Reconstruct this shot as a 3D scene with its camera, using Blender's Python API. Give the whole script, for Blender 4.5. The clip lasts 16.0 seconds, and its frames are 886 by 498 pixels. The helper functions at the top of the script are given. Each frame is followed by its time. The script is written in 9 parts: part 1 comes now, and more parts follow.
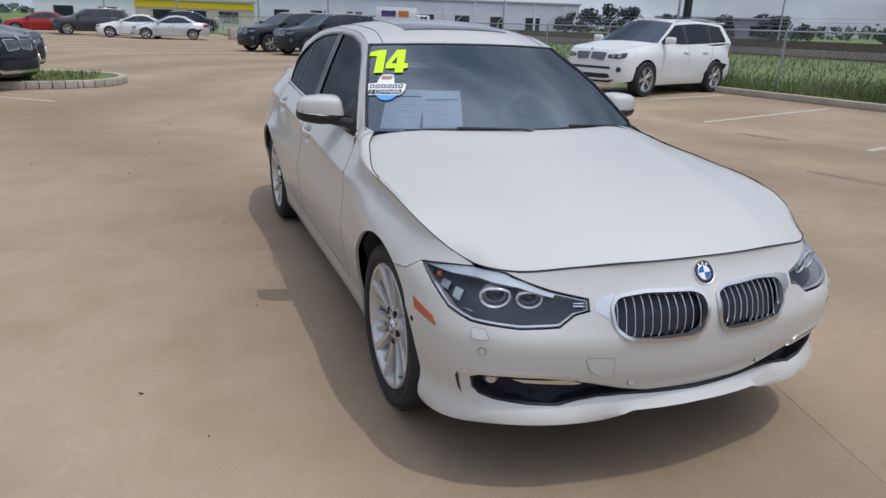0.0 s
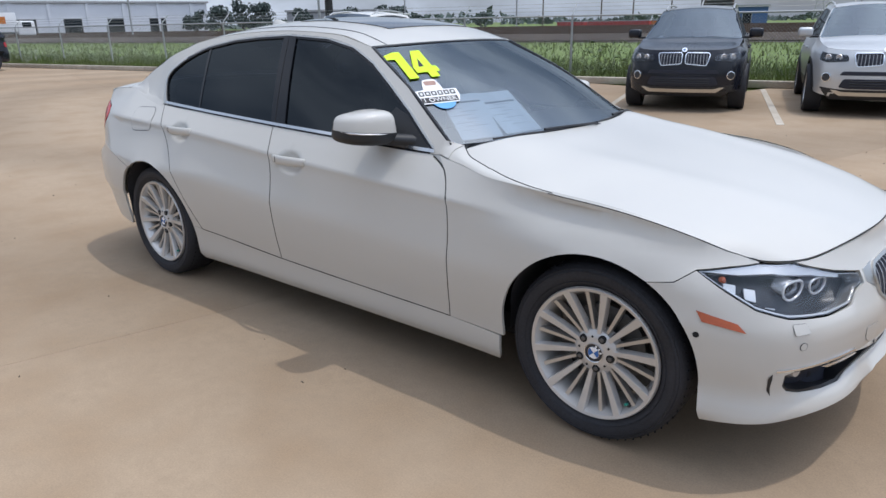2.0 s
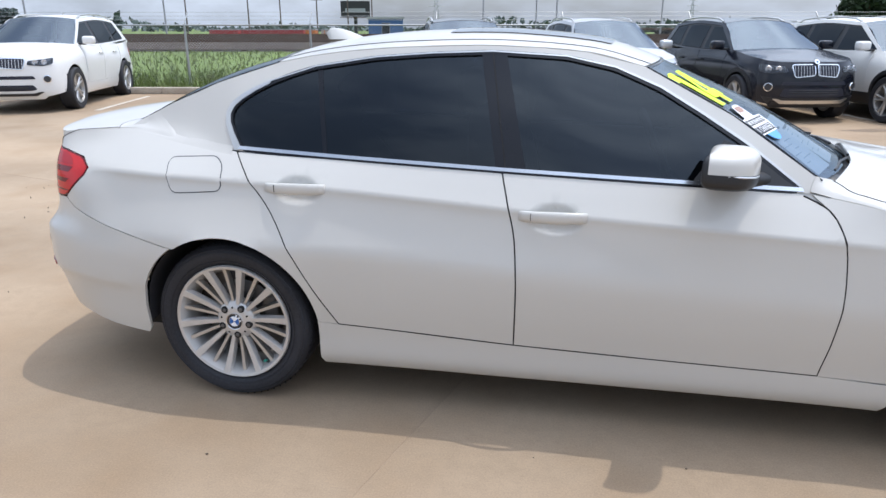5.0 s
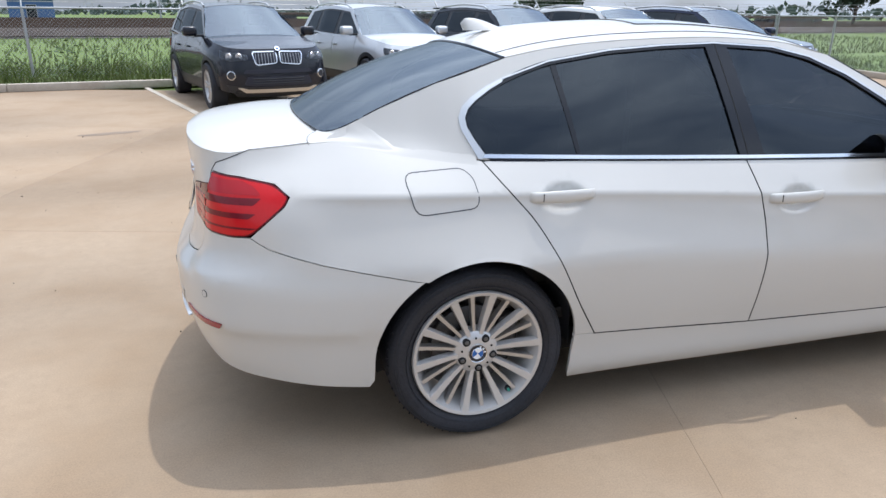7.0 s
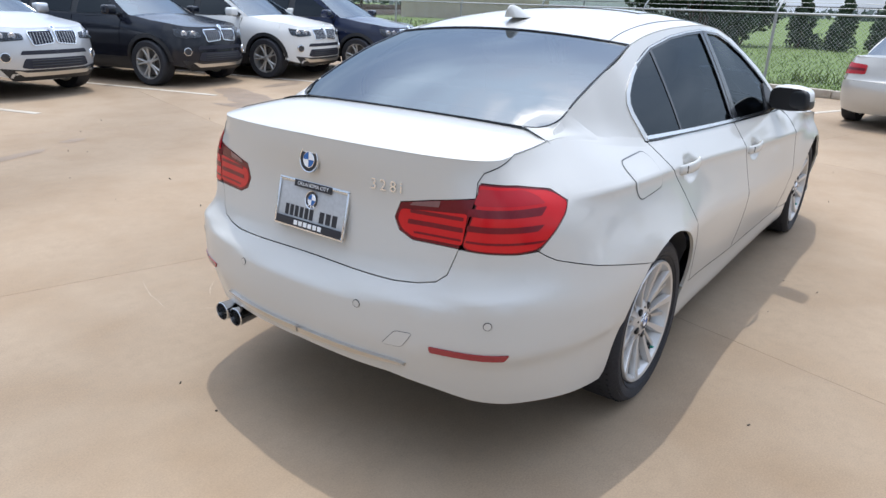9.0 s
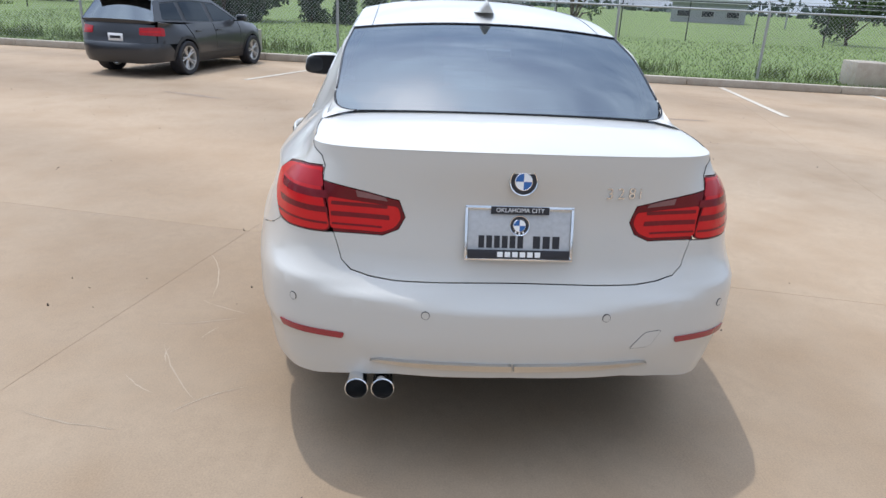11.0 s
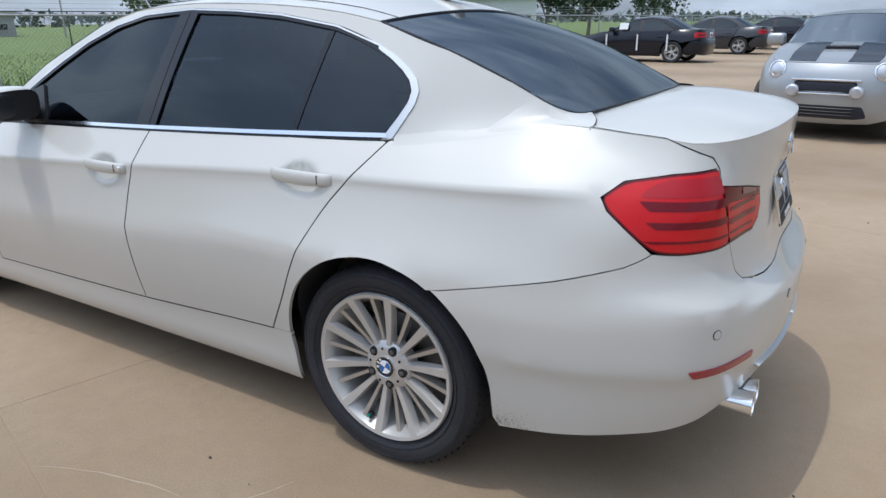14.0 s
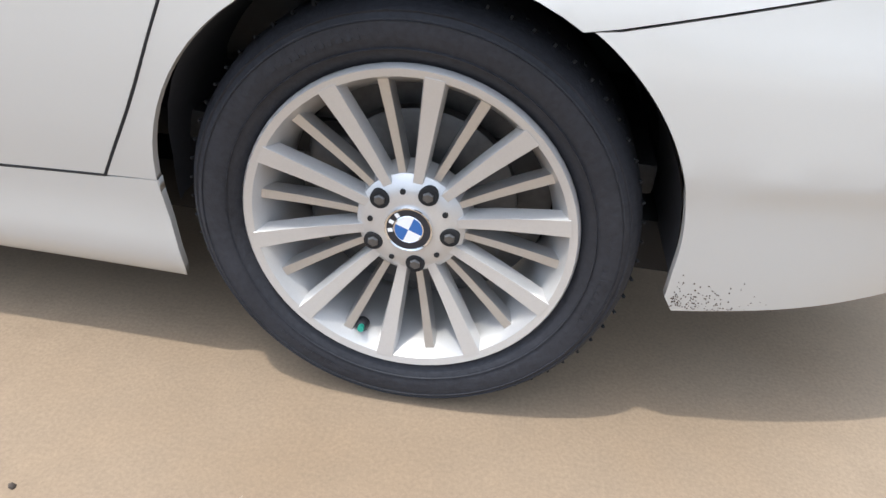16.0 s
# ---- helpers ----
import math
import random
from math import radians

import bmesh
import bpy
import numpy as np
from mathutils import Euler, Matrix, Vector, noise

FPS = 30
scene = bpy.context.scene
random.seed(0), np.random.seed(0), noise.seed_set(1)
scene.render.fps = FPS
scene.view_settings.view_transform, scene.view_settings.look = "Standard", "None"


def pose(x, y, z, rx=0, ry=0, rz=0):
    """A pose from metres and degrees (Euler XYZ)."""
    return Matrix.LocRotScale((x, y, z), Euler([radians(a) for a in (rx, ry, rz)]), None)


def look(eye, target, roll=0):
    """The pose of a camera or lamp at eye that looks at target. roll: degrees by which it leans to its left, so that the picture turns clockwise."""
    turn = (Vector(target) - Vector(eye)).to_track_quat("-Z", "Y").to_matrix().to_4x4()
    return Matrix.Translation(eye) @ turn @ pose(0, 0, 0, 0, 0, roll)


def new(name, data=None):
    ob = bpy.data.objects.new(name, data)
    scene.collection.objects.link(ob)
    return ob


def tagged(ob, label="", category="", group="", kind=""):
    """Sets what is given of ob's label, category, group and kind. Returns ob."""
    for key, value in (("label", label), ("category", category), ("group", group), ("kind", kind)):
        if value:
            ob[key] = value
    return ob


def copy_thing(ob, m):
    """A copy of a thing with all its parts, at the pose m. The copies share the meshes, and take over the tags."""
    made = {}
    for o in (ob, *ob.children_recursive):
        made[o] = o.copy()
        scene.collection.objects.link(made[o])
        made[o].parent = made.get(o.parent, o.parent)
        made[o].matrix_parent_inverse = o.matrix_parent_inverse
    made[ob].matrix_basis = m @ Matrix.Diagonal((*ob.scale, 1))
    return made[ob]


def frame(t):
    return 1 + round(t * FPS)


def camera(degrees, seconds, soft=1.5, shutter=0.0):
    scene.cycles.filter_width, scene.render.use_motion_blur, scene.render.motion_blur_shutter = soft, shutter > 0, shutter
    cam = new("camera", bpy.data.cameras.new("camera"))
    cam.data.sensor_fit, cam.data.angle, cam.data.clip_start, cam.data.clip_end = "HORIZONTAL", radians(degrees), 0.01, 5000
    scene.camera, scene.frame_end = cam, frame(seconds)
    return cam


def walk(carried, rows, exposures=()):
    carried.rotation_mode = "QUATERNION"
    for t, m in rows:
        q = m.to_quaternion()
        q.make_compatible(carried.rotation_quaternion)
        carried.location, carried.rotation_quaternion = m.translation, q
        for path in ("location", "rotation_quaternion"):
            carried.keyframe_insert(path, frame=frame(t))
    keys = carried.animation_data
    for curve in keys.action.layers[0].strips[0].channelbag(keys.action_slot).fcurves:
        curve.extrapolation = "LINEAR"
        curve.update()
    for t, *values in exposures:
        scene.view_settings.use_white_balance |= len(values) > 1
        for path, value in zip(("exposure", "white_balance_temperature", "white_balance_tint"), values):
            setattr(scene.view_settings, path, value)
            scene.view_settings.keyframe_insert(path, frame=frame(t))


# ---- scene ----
cam = camera(66.3, 16.0)
PATH = [
    (0, (3.682, -1.526, 1.431), (1.922, -0.812, 0.802), 1.9),
    (0.5, (3.411, -1.89, 1.43), (1.792, -0.911, 0.781), 1.5),
    (1, (3.078, -2.187, 1.417), (1.611, -1.01, 0.737), 0.4),
    (1.5, (2.733, -2.501, 1.433), (1.428, -1.131, 0.783), -0.7),
    (2, (2.344, -2.761, 1.416), (1.14, -1.294, 0.784), -1.0),
    (2.5, (1.946, -2.96, 1.439), (0.875, -1.39, 0.815), 0.4),
    (3, (1.554, -3.114, 1.451), (0.721, -1.399, 0.845), -0.0),
    (3.5, (1.125, -3.161, 1.451), (0.409, -1.388, 0.864), -0.6),
    (4, (0.725, -3.179, 1.439), (0.15, -1.356, 0.851), -0.1),
    (4.5, (0.307, -3.165, 1.436), (-0.124, -1.309, 0.829), 0.5),
    (5, (-0.118, -3.124, 1.451), (-0.466, -1.254, 0.833), -0.0),
    (6.25, (-1.35, -3.02, 1.475), (-1.13, -1.19, 0.83), 0.1),
    (7.5, (-2.6, -2.654, 1.464), (-1.825, -0.93, 0.81), 0.9),
    (8, (-3.051, -2.364, 1.465), (-1.937, -0.855, 0.772), 1.8),
    (8.5, (-3.432, -1.998, 1.46), (-2.133, -0.642, 0.771), 1.3),
    (9, (-3.781, -1.579, 1.449), (-2.266, -0.465, 0.769), 2.0),
    (9.5, (-4.025, -1.135, 1.435), (-2.372, -0.241, 0.75), 1.4),
    (10.75, (-4.21, 0.09, 1.455), (-2.35, 0.15, 0.775), 2.0),
    (12, (-3.965, 1.296, 1.422), (-2.234, 0.526, 0.782), 2.3),
    (12.5, (-3.71, 1.705, 1.437), (-2.088, 0.688, 0.859), -1.2),
    (13, (-3.386, 2.007, 1.421), (-1.96, 0.752, 0.793), -1.3),
    (13.5, (-2.966, 2.218, 1.382), (-1.719, 0.792, 0.741), -1.0),
    (14, (-2.521, 2.29, 1.326), (-1.533, 0.672, 0.689), -0.5),
    (14.5, (-2.131, 2.152, 1.217), (-1.336, 0.505, 0.409), 0.9),
    (15, (-1.795, 1.975, 1.093), (-1.337, 0.249, 0.191), 0.6),
    (15.5, (-1.630, 1.750, 0.912), (-1.350, 0.061, -0.121), 2.7),
    (16, (-1.550, 1.633, 0.826), (-1.360, -0.049, -0.241), 4.3),
]
EXPOSURES = [(0.0, -0.76, 6450, 10), (1.0, -0.60, 6400, 10), (2.0, -0.45, 6350, 10), (3.0, -0.28, 6350, 10), (4.0, -0.12, 6350, 10), (5.0, 0.04, 6350, 10), (6.2, 0.06, 6350, 10), (8.0, 0.02, 6300, 9), (9.0, 0.0, 6250, 9), (10.8, -0.07, 6250, 9), (12.5, -0.23, 6200, 8), (14.0, -0.40, 6150, 7), (14.7, -0.32, 6150, 7), (15.5, -0.02, 6250, 8), (16.0, 0.40, 6350, 8)]
walk(cam, [(t, look(eye, target, roll)) for t, eye, target, roll in PATH], EXPOSURES)

# ---- light ----
SUN = Vector((0.225, 0.205, 1.0)).normalized()
world = bpy.data.worlds.new("sky")
scene.world = world
world.use_nodes = True
wn = world.node_tree.nodes
wl = world.node_tree.links
sky = wn.new("ShaderNodeTexSky")
sky.sky_type = "NISHITA"
sky.sun_disc = False
sky.sun_elevation = math.asin(SUN.z)
sky.sun_rotation = math.atan2(SUN.x, SUN.y)
sky.air_density, sky.dust_density = 1.0, 3.0
bg = wn["Background"]
bg.inputs["Strength"].default_value = 0.246
# a veil of soft grey-white clouds over the blue
wco, wmap, cloud, veil, shade, over = (wn.new("ShaderNode" + k) for k in ("TexCoord", "Mapping", "TexNoise", "MapRange", "ValToRGB", "Mix"))
wmap.inputs["Scale"].default_value = (1.0, 1.0, 2.6)
cloud.inputs["Scale"].default_value, cloud.inputs["Detail"].default_value, cloud.inputs["Roughness"].default_value = 2.2, 8, 0.55
veil.inputs["From Min"].default_value, veil.inputs["From Max"].default_value = 0.36, 0.60
veil.inputs["To Min"].default_value, veil.inputs["To Max"].default_value = 0.35, 0.95
shade.color_ramp.elements[0].position, shade.color_ramp.elements[1].position = 0.35, 0.7
shade.color_ramp.elements[0].color, shade.color_ramp.elements[1].color = (3.6, 4.3, 5.6, 1), (6.8, 7.5, 8.7, 1)
over.data_type = "RGBA"
wl.new(wco.outputs["Generated"], wmap.inputs["Vector"])
wl.new(wmap.outputs[0], cloud.inputs["Vector"])
wl.new(cloud.outputs["Fac"], veil.inputs["Value"])
wl.new(cloud.outputs["Fac"], shade.inputs[0])
wl.new(veil.outputs[0], over.inputs["Factor"])
wl.new(sky.outputs[0], over.inputs["A"])
wl.new(shade.outputs[0], over.inputs["B"])
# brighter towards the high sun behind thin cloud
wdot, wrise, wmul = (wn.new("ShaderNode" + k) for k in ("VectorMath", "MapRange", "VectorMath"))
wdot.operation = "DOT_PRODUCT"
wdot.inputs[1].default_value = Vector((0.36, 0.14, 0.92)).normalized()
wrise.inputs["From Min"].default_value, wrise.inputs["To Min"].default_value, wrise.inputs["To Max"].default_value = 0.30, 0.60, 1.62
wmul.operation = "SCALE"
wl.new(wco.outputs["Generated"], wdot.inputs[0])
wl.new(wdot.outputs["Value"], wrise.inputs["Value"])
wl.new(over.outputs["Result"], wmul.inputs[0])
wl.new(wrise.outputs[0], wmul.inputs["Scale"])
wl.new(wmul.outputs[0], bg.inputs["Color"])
sun = new("sun", bpy.data.lights.new("sun", "SUN"))
sun.data.energy, sun.data.angle, sun.data.color = 1.92, radians(0.6), (1.0, 0.96, 0.90)
sun.matrix_world = look((0, 0, 30), Vector((0, 0, 30)) - SUN)
scene.view_settings.exposure = 0.0

# ---- helpers for parts and materials ----
from mathutils.geometry import delaunay_2d_cdt

MATS = {}


def pbr(name, color, rough=0.5, metal=0.0, coat=0.0, vary=0.12, scale=6.0, fine=80.0, bump=0.0, spec=0.5, rvary=0.12, tint=None, alpha=None, sub=None):
    """A surface with variation at two scales in colour and gloss, and a fine relief."""
    if name in MATS:
        return MATS[name]
    m = bpy.data.materials.new(name)
    m.use_nodes = True
    t = m.node_tree
    n, lk = t.nodes, t.links
    b = n["Principled BSDF"]
    b.inputs["Roughness"].default_value = rough
    b.inputs["Metallic"].default_value = metal
    b.inputs["Coat Weight"].default_value = coat
    b.inputs["Coat Roughness"].default_value = 0.03
    b.inputs["Specular IOR Level"].default_value = spec
    co = n.new("ShaderNodeTexCoord")
    big = n.new("ShaderNodeTexNoise")
    big.inputs["Scale"].default_value, big.inputs["Detail"].default_value = scale, 5
    small = n.new("ShaderNodeTexNoise")
    small.inputs["Scale"].default_value, small.inputs["Detail"].default_value = fine, 3
    lk.new(co.outputs["Object"], big.inputs["Vector"])
    lk.new(co.outputs["Object"], small.inputs["Vector"])
    mix = n.new("ShaderNodeMath")
    mix.operation = "ADD"
    lk.new(big.outputs["Fac"], mix.inputs[0])
    lk.new(small.outputs["Fac"], mix.inputs[1])
    ramp = n.new("ShaderNodeValToRGB")
    c = Vector(color)
    d = Vector(tint) if tint else c * (1 - 1.6 * vary)
    ramp.color_ramp.elements[0].position, ramp.color_ramp.elements[1].position = 0.30, 0.70
    ramp.color_ramp.elements[0].color = (*d, 1)
    ramp.color_ramp.elements[1].color = (*(c * (1 + 0.4 * vary)), 1)
    half = n.new("ShaderNodeMath")
    half.operation = "MULTIPLY"
    half.inputs[1].default_value = 0.5
    lk.new(mix.outputs[0], half.inputs[0])
    lk.new(half.outputs[0], ramp.inputs[0])
    lk.new(ramp.outputs[0], b.inputs["Base Color"])
    rr = n.new("ShaderNodeMapRange")
    rr.inputs["To Min"].default_value, rr.inputs["To Max"].default_value = rough * (1 - rvary), min(1, rough * (1 + rvary))
    lk.new(half.outputs[0], rr.inputs["Value"])
    lk.new(rr.outputs[0], b.inputs["Roughness"])
    if bump:
        bp = n.new("ShaderNodeBump")
        bp.inputs["Strength"].default_value, bp.inputs["Distance"].default_value = bump, 0.01
        lk.new(small.outputs["Fac"], bp.inputs["Height"])
        lk.new(bp.outputs[0], b.inputs["Normal"])
    MATS[name] = m
    return m


def pane(name, tint, gloss=1.0, ior=1.5, rough=0.01, low=0.06, high=0.9):
    """A tinted sheet of glass: what passes through is tinted, the rest is mirrored by Fresnel."""
    if name in MATS:
        return MATS[name]
    m = bpy.data.materials.new(name)
    m.use_nodes = True
    n, lk = m.node_tree.nodes, m.node_tree.links
    n.remove(n["Principled BSDF"])
    tr, gl, mx, fr = n.new("ShaderNodeBsdfTransparent"), n.new("ShaderNodeBsdfGlossy"), n.new("ShaderNodeMixShader"), n.new("ShaderNodeFresnel")
    tr.inputs[0].default_value = (*tint, 1)
    gl.inputs["Color"].default_value = (gloss * 0.84, gloss * 0.93, gloss, 1)
    gl.inputs["Roughness"].default_value = rough
    fr.inputs["IOR"].default_value = ior
    rg = n.new("ShaderNodeMapRange")
    rg.inputs["From Min"].default_value, rg.inputs["To Min"].default_value, rg.inputs["To Max"].default_value = 0.04, low, high
    lk.new(fr.outputs[0], rg.inputs["Value"])
    lk.new(rg.outputs[0], mx.inputs[0])
    lk.new(tr.outputs[0], mx.inputs[1])
    lk.new(gl.outputs[0], mx.inputs[2])
    lk.new(mx.outputs[0], n["Material Output"].inputs["Surface"])
    MATS[name] = m
    return m


def put(name, bm, material, parent=None, label="", smooth_=True, loc=None):
    """Links a bmesh as one mesh object, as a part of parent if there is one."""
    bmesh.ops.recalc_face_normals(bm, faces=bm.faces) if parent is None and not smooth_ else None
    me = bpy.data.meshes.new(name)
    bm.to_mesh(me)
    bm.free()
    return link(name, me, material, parent, label, smooth_, loc)


def link(name, me, material, parent=None, label="", smooth_=True, loc=None):
    if material is not None and not me.materials:
        me.materials.append(material)
    if smooth_:
        me.shade_smooth()
    ob = new(name, me)
    if parent is not None:
        ob.parent = parent
    if loc is not None:
        ob.matrix_basis = loc
    if label:
        tagged(ob, label)
    return ob


def part(name, bm, material, parent, label="", smooth_=True, loc=None):
    return put(name, bm, material, parent, label, smooth_, loc)


def thing(name, label, category, group="", m=None):
    ob = new(name)
    ob.empty_display_size = 0.2
    if m is not None:
        ob.matrix_world = m
    return tagged(ob, label, category, group)


def sharpen(bm, degrees=35):
    for e in bm.edges:
        if len(e.link_faces) == 2 and e.calc_face_angle(0) > radians(degrees):
            e.smooth = False


def boxed(size, at=(0, 0, 0), bevel=0.0, seg=2, m=None):
    bm = bmesh.new()
    bmesh.ops.create_cube(bm, size=1, matrix=Matrix.Translation(at) @ Matrix.Diagonal((*size, 1)))
    if bevel:
        bmesh.ops.bevel(bm, geom=list(bm.edges), offset=bevel, segments=seg, profile=0.6, affect="EDGES")
    if m is not None:
        bmesh.ops.transform(bm, matrix=m, verts=bm.verts)
    sharpen(bm, 50)
    return bm


def merge(*bms):
    out = bmesh.new()
    for b in bms:
        me = bpy.data.meshes.new("tmp")
        b.to_mesh(me)
        b.free()
        out.from_mesh(me)
        bpy.data.meshes.remove(me)
    return out


def lathe(profile, seg=48, axis="Y", closed=False):
    """A body of revolution about the axis; profile: (radius, along)."""
    bm = bmesh.new()
    rows = []
    for k in range(seg):
        a = 2 * math.pi * k / seg
        row = []
        for r, y in profile:
            u, v = r * math.cos(a), r * math.sin(a)
            row.append(bm.verts.new({"Y": (u, y, v), "Z": (u, v, y), "X": (y, u, v)}[axis]))
        rows.append(row)
    n = len(profile)
    for k in range(seg):
        a, b = rows[k], rows[(k + 1) % seg]
        for i in range(n if closed else n - 1):
            j = (i + 1) % n
            try:
                bm.faces.new((a[i], a[j], b[j], b[i]))
            except ValueError:
                pass
    bmesh.ops.remove_doubles(bm, verts=bm.verts, dist=1e-5)
    bmesh.ops.recalc_face_normals(bm, faces=bm.faces)
    sharpen(bm, 32)
    return bm


def tube(points, radius, seg=8, cap=True):
    """A round bar along the points; radius: one number, or one for each point."""
    bm = bmesh.new()
    pts = [Vector(p) for p in points]
    rad = radius if isinstance(radius, (list, tuple)) else [radius] * len(pts)
    rings = []
    up = Vector((0, 0, 1))
    for i, p in enumerate(pts):
        d = (pts[min(i + 1, len(pts) - 1)] - pts[max(i - 1, 0)]).normalized()
        a = d.cross(up if abs(d.z) < 0.95 else Vector((1, 0, 0))).normalized()
        b = d.cross(a)
        rings.append([bm.verts.new(p + (a * math.cos(2 * math.pi * k / seg) + b * math.sin(2 * math.pi * k / seg)) * rad[i]) for k in range(seg)])
    for r, q in zip(rings, rings[1:]):
        for k in range(seg):
            bm.faces.new((r[k], r[(k + 1) % seg], q[(k + 1) % seg], q[k]))
    if cap:
        bm.faces.new(rings[0][::-1])
        bm.faces.new(rings[-1])
    bmesh.ops.recalc_face_normals(bm, faces=bm.faces)
    sharpen(bm, 50)
    return bm


def words(text, size, material, parent, name, m, depth=0.0008, align="CENTER", label=""):
    """Lettering in the built-in font, turned into a mesh."""
    cu = bpy.data.curves.new("text", "FONT")
    cu.body, cu.size, cu.align_x, cu.align_y, cu.extrude = text, size, align, "CENTER", depth
    cu.resolution_u = 3
    tmp = bpy.data.objects.new("text", cu)
    scene.collection.objects.link(tmp)
    me = bpy.data.meshes.new_from_object(tmp.evaluated_get(bpy.context.evaluated_depsgraph_get()))
    bpy.data.objects.remove(tmp)
    bpy.data.curves.remove(cu)
    me.materials.clear()
    ob = link(name, me, material, parent, label, smooth_=False)
    ob.matrix_basis = m
    return ob


def inside(poly, pts):
    """Which of the points lie inside the polygon."""
    x, y = pts[:, 0], pts[:, 1]
    r = np.zeros(len(pts), bool)
    for (x1, y1), (x2, y2) in zip(poly, np.roll(poly, -1, 0)):
        if y1 != y2:
            r ^= ((y1 > y) != (y2 > y)) & (x < (x2 - x1) * (y - y1) / (y2 - y1) + x1)
    return r


def dense(poly, step):
    out = []
    for a, b in zip(poly, np.roll(poly, -1, 0)):
        k = max(1, int(np.ceil(np.hypot(*(b - a)) / step)))
        out += [a + (b - a) * i / k for i in range(k)]
    return np.array(out)


def shrink(poly, d):
    """The polygon drawn in by d."""
    if np.sum(poly[:, 0] * np.roll(poly[:, 1], -1) - np.roll(poly[:, 0], -1) * poly[:, 1]) < 0:
        poly = poly[::-1]
    e = np.roll(poly, -1, 0) - poly
    n = np.stack([-e[:, 1], e[:, 0]], 1) / np.maximum(np.linalg.norm(e, axis=1), 1e-9)[:, None]
    v = n + np.roll(n, 1, 0)
    v /= np.maximum(np.sum(v * n, 1), 0.35)[:, None]
    return poly + v * d


def round_corners(poly, r, k=4):
    """The polygon with its corners rounded off."""
    poly = np.array(poly, float)
    out = []
    for a, b, c in zip(np.roll(poly, 1, 0), poly, np.roll(poly, -1, 0)):
        u, v = a - b, c - b
        lu, lv = np.linalg.norm(u), np.linalg.norm(v)
        q = min(r, lu * 0.45, lv * 0.45)
        p, s = b + u / lu * q, b + v / lv * q
        for i in range(k + 1):
            t = i / k
            out.append((1 - t) ** 2 * p + 2 * t * (1 - t) * b + t * t * s)
    return np.array(out)


def skin(surface, poly, step=0.035, holes=(), gap=0.0016, depth=0.013, off=0.0, flip=False, fine=(), lines=None):
    """A sheet of the surface inside the polygon of its two coordinates, with a turned-in rim. off: metres outwards. fine: (u0, u1, v0, v1, step) with a closer net."""
    outer = dense(shrink(np.array(poly, float), gap), step)
    rings = [outer] + [dense(shrink(np.array(h, float), -gap), step) for h in holes]
    lo, hi = outer.min(0), outer.max(0)
    nets = [(lo[0], hi[0], lo[1], hi[1], step)] + list(fine)
    pts = []
    for u0, u1, v0, v1, st in nets:
        gu, gv = np.meshgrid(np.arange(u0 + st / 2, u1, st), np.arange(v0 + st / 2, v1, st))
        gu[1::2] += st / 2
        g = np.stack([gu.ravel(), gv.ravel()], 1)
        if not pts:
            for a0, a1, b0, b1, _ in fine:
                g = g[~((g[:, 0] > a0) & (g[:, 0] < a1) & (g[:, 1] > b0) & (g[:, 1] < b1))]
        pts.append(g)
    g = np.vstack(pts)
    if lines is not None:
        # a close row of points along a crease
        near_ = np.min(np.hypot(g[:, None, 0] - lines[None, :, 0], g[:, None, 1] - lines[None, :, 1]), axis=1)
        g = np.vstack([g[near_ > 0.012], lines])
    keep = inside(outer, g)
    for r in rings[1:]:
        keep &= ~inside(r, g)
    g = g[keep]
    edge = np.vstack(rings)
    if len(g):
        dist = np.min(np.hypot(g[:, None, 0] - edge[None, :, 0], g[:, None, 1] - edge[None, :, 1]), axis=1)
        g = g[dist > step * 0.33 if not fine else dist > 0.004]
    allp = np.vstack([edge, g])
    cons, k = [], 0
    for r in rings:
        cons += [(k + i, k + (i + 1) % len(r)) for i in range(len(r))]
        k += len(r)
    vs, _, fs, *_ = delaunay_2d_cdt([Vector(p) for p in allp], cons, [], 0, 1e-6)
    vs = np.array([(v.x, v.y) for v in vs])
    tri = np.array([f for f in fs if len(f) == 3])
    cen = vs[tri].mean(1)
    ok = inside(outer, cen)
    for r in rings[1:]:
        ok &= ~inside(r, cen)
    tri = tri[ok]
    A, B, C = vs[tri[:, 0]], vs[tri[:, 1]], vs[tri[:, 2]]
    area = np.abs((B - A)[:, 0] * (C - A)[:, 1] - (B - A)[:, 1] * (C - A)[:, 0])
    longest = np.maximum.reduce([np.sum((B - A) ** 2, 1), np.sum((C - B) ** 2, 1), np.sum((A - C) ** 2, 1)])
    tri = tri[area > 0.012 * longest]
    P = surface(vs[:, 0], vs[:, 1])
    e = 1e-3
    N = np.cross(surface(vs[:, 0] + e, vs[:, 1]) - surface(vs[:, 0] - e, vs[:, 1]), surface(vs[:, 0], vs[:, 1] + e) - surface(vs[:, 0], vs[:, 1] - e))
    N /= np.maximum(np.linalg.norm(N, axis=1), 1e-12)[:, None]
    if flip:
        N = -N
    P = P + N * off
    bm = bmesh.new()
    V = [bm.verts.new(p) for p in P]
    fn = np.cross(P[tri[:, 1]] - P[tri[:, 0]], P[tri[:, 2]] - P[tri[:, 0]])
    wind = np.sign((vs[tri[:, 1]] - vs[tri[:, 0]])[:, 0] * (vs[tri[:, 2]] - vs[tri[:, 0]])[:, 1] - (vs[tri[:, 1]] - vs[tri[:, 0]])[:, 1] * (vs[tri[:, 2]] - vs[tri[:, 0]])[:, 0])
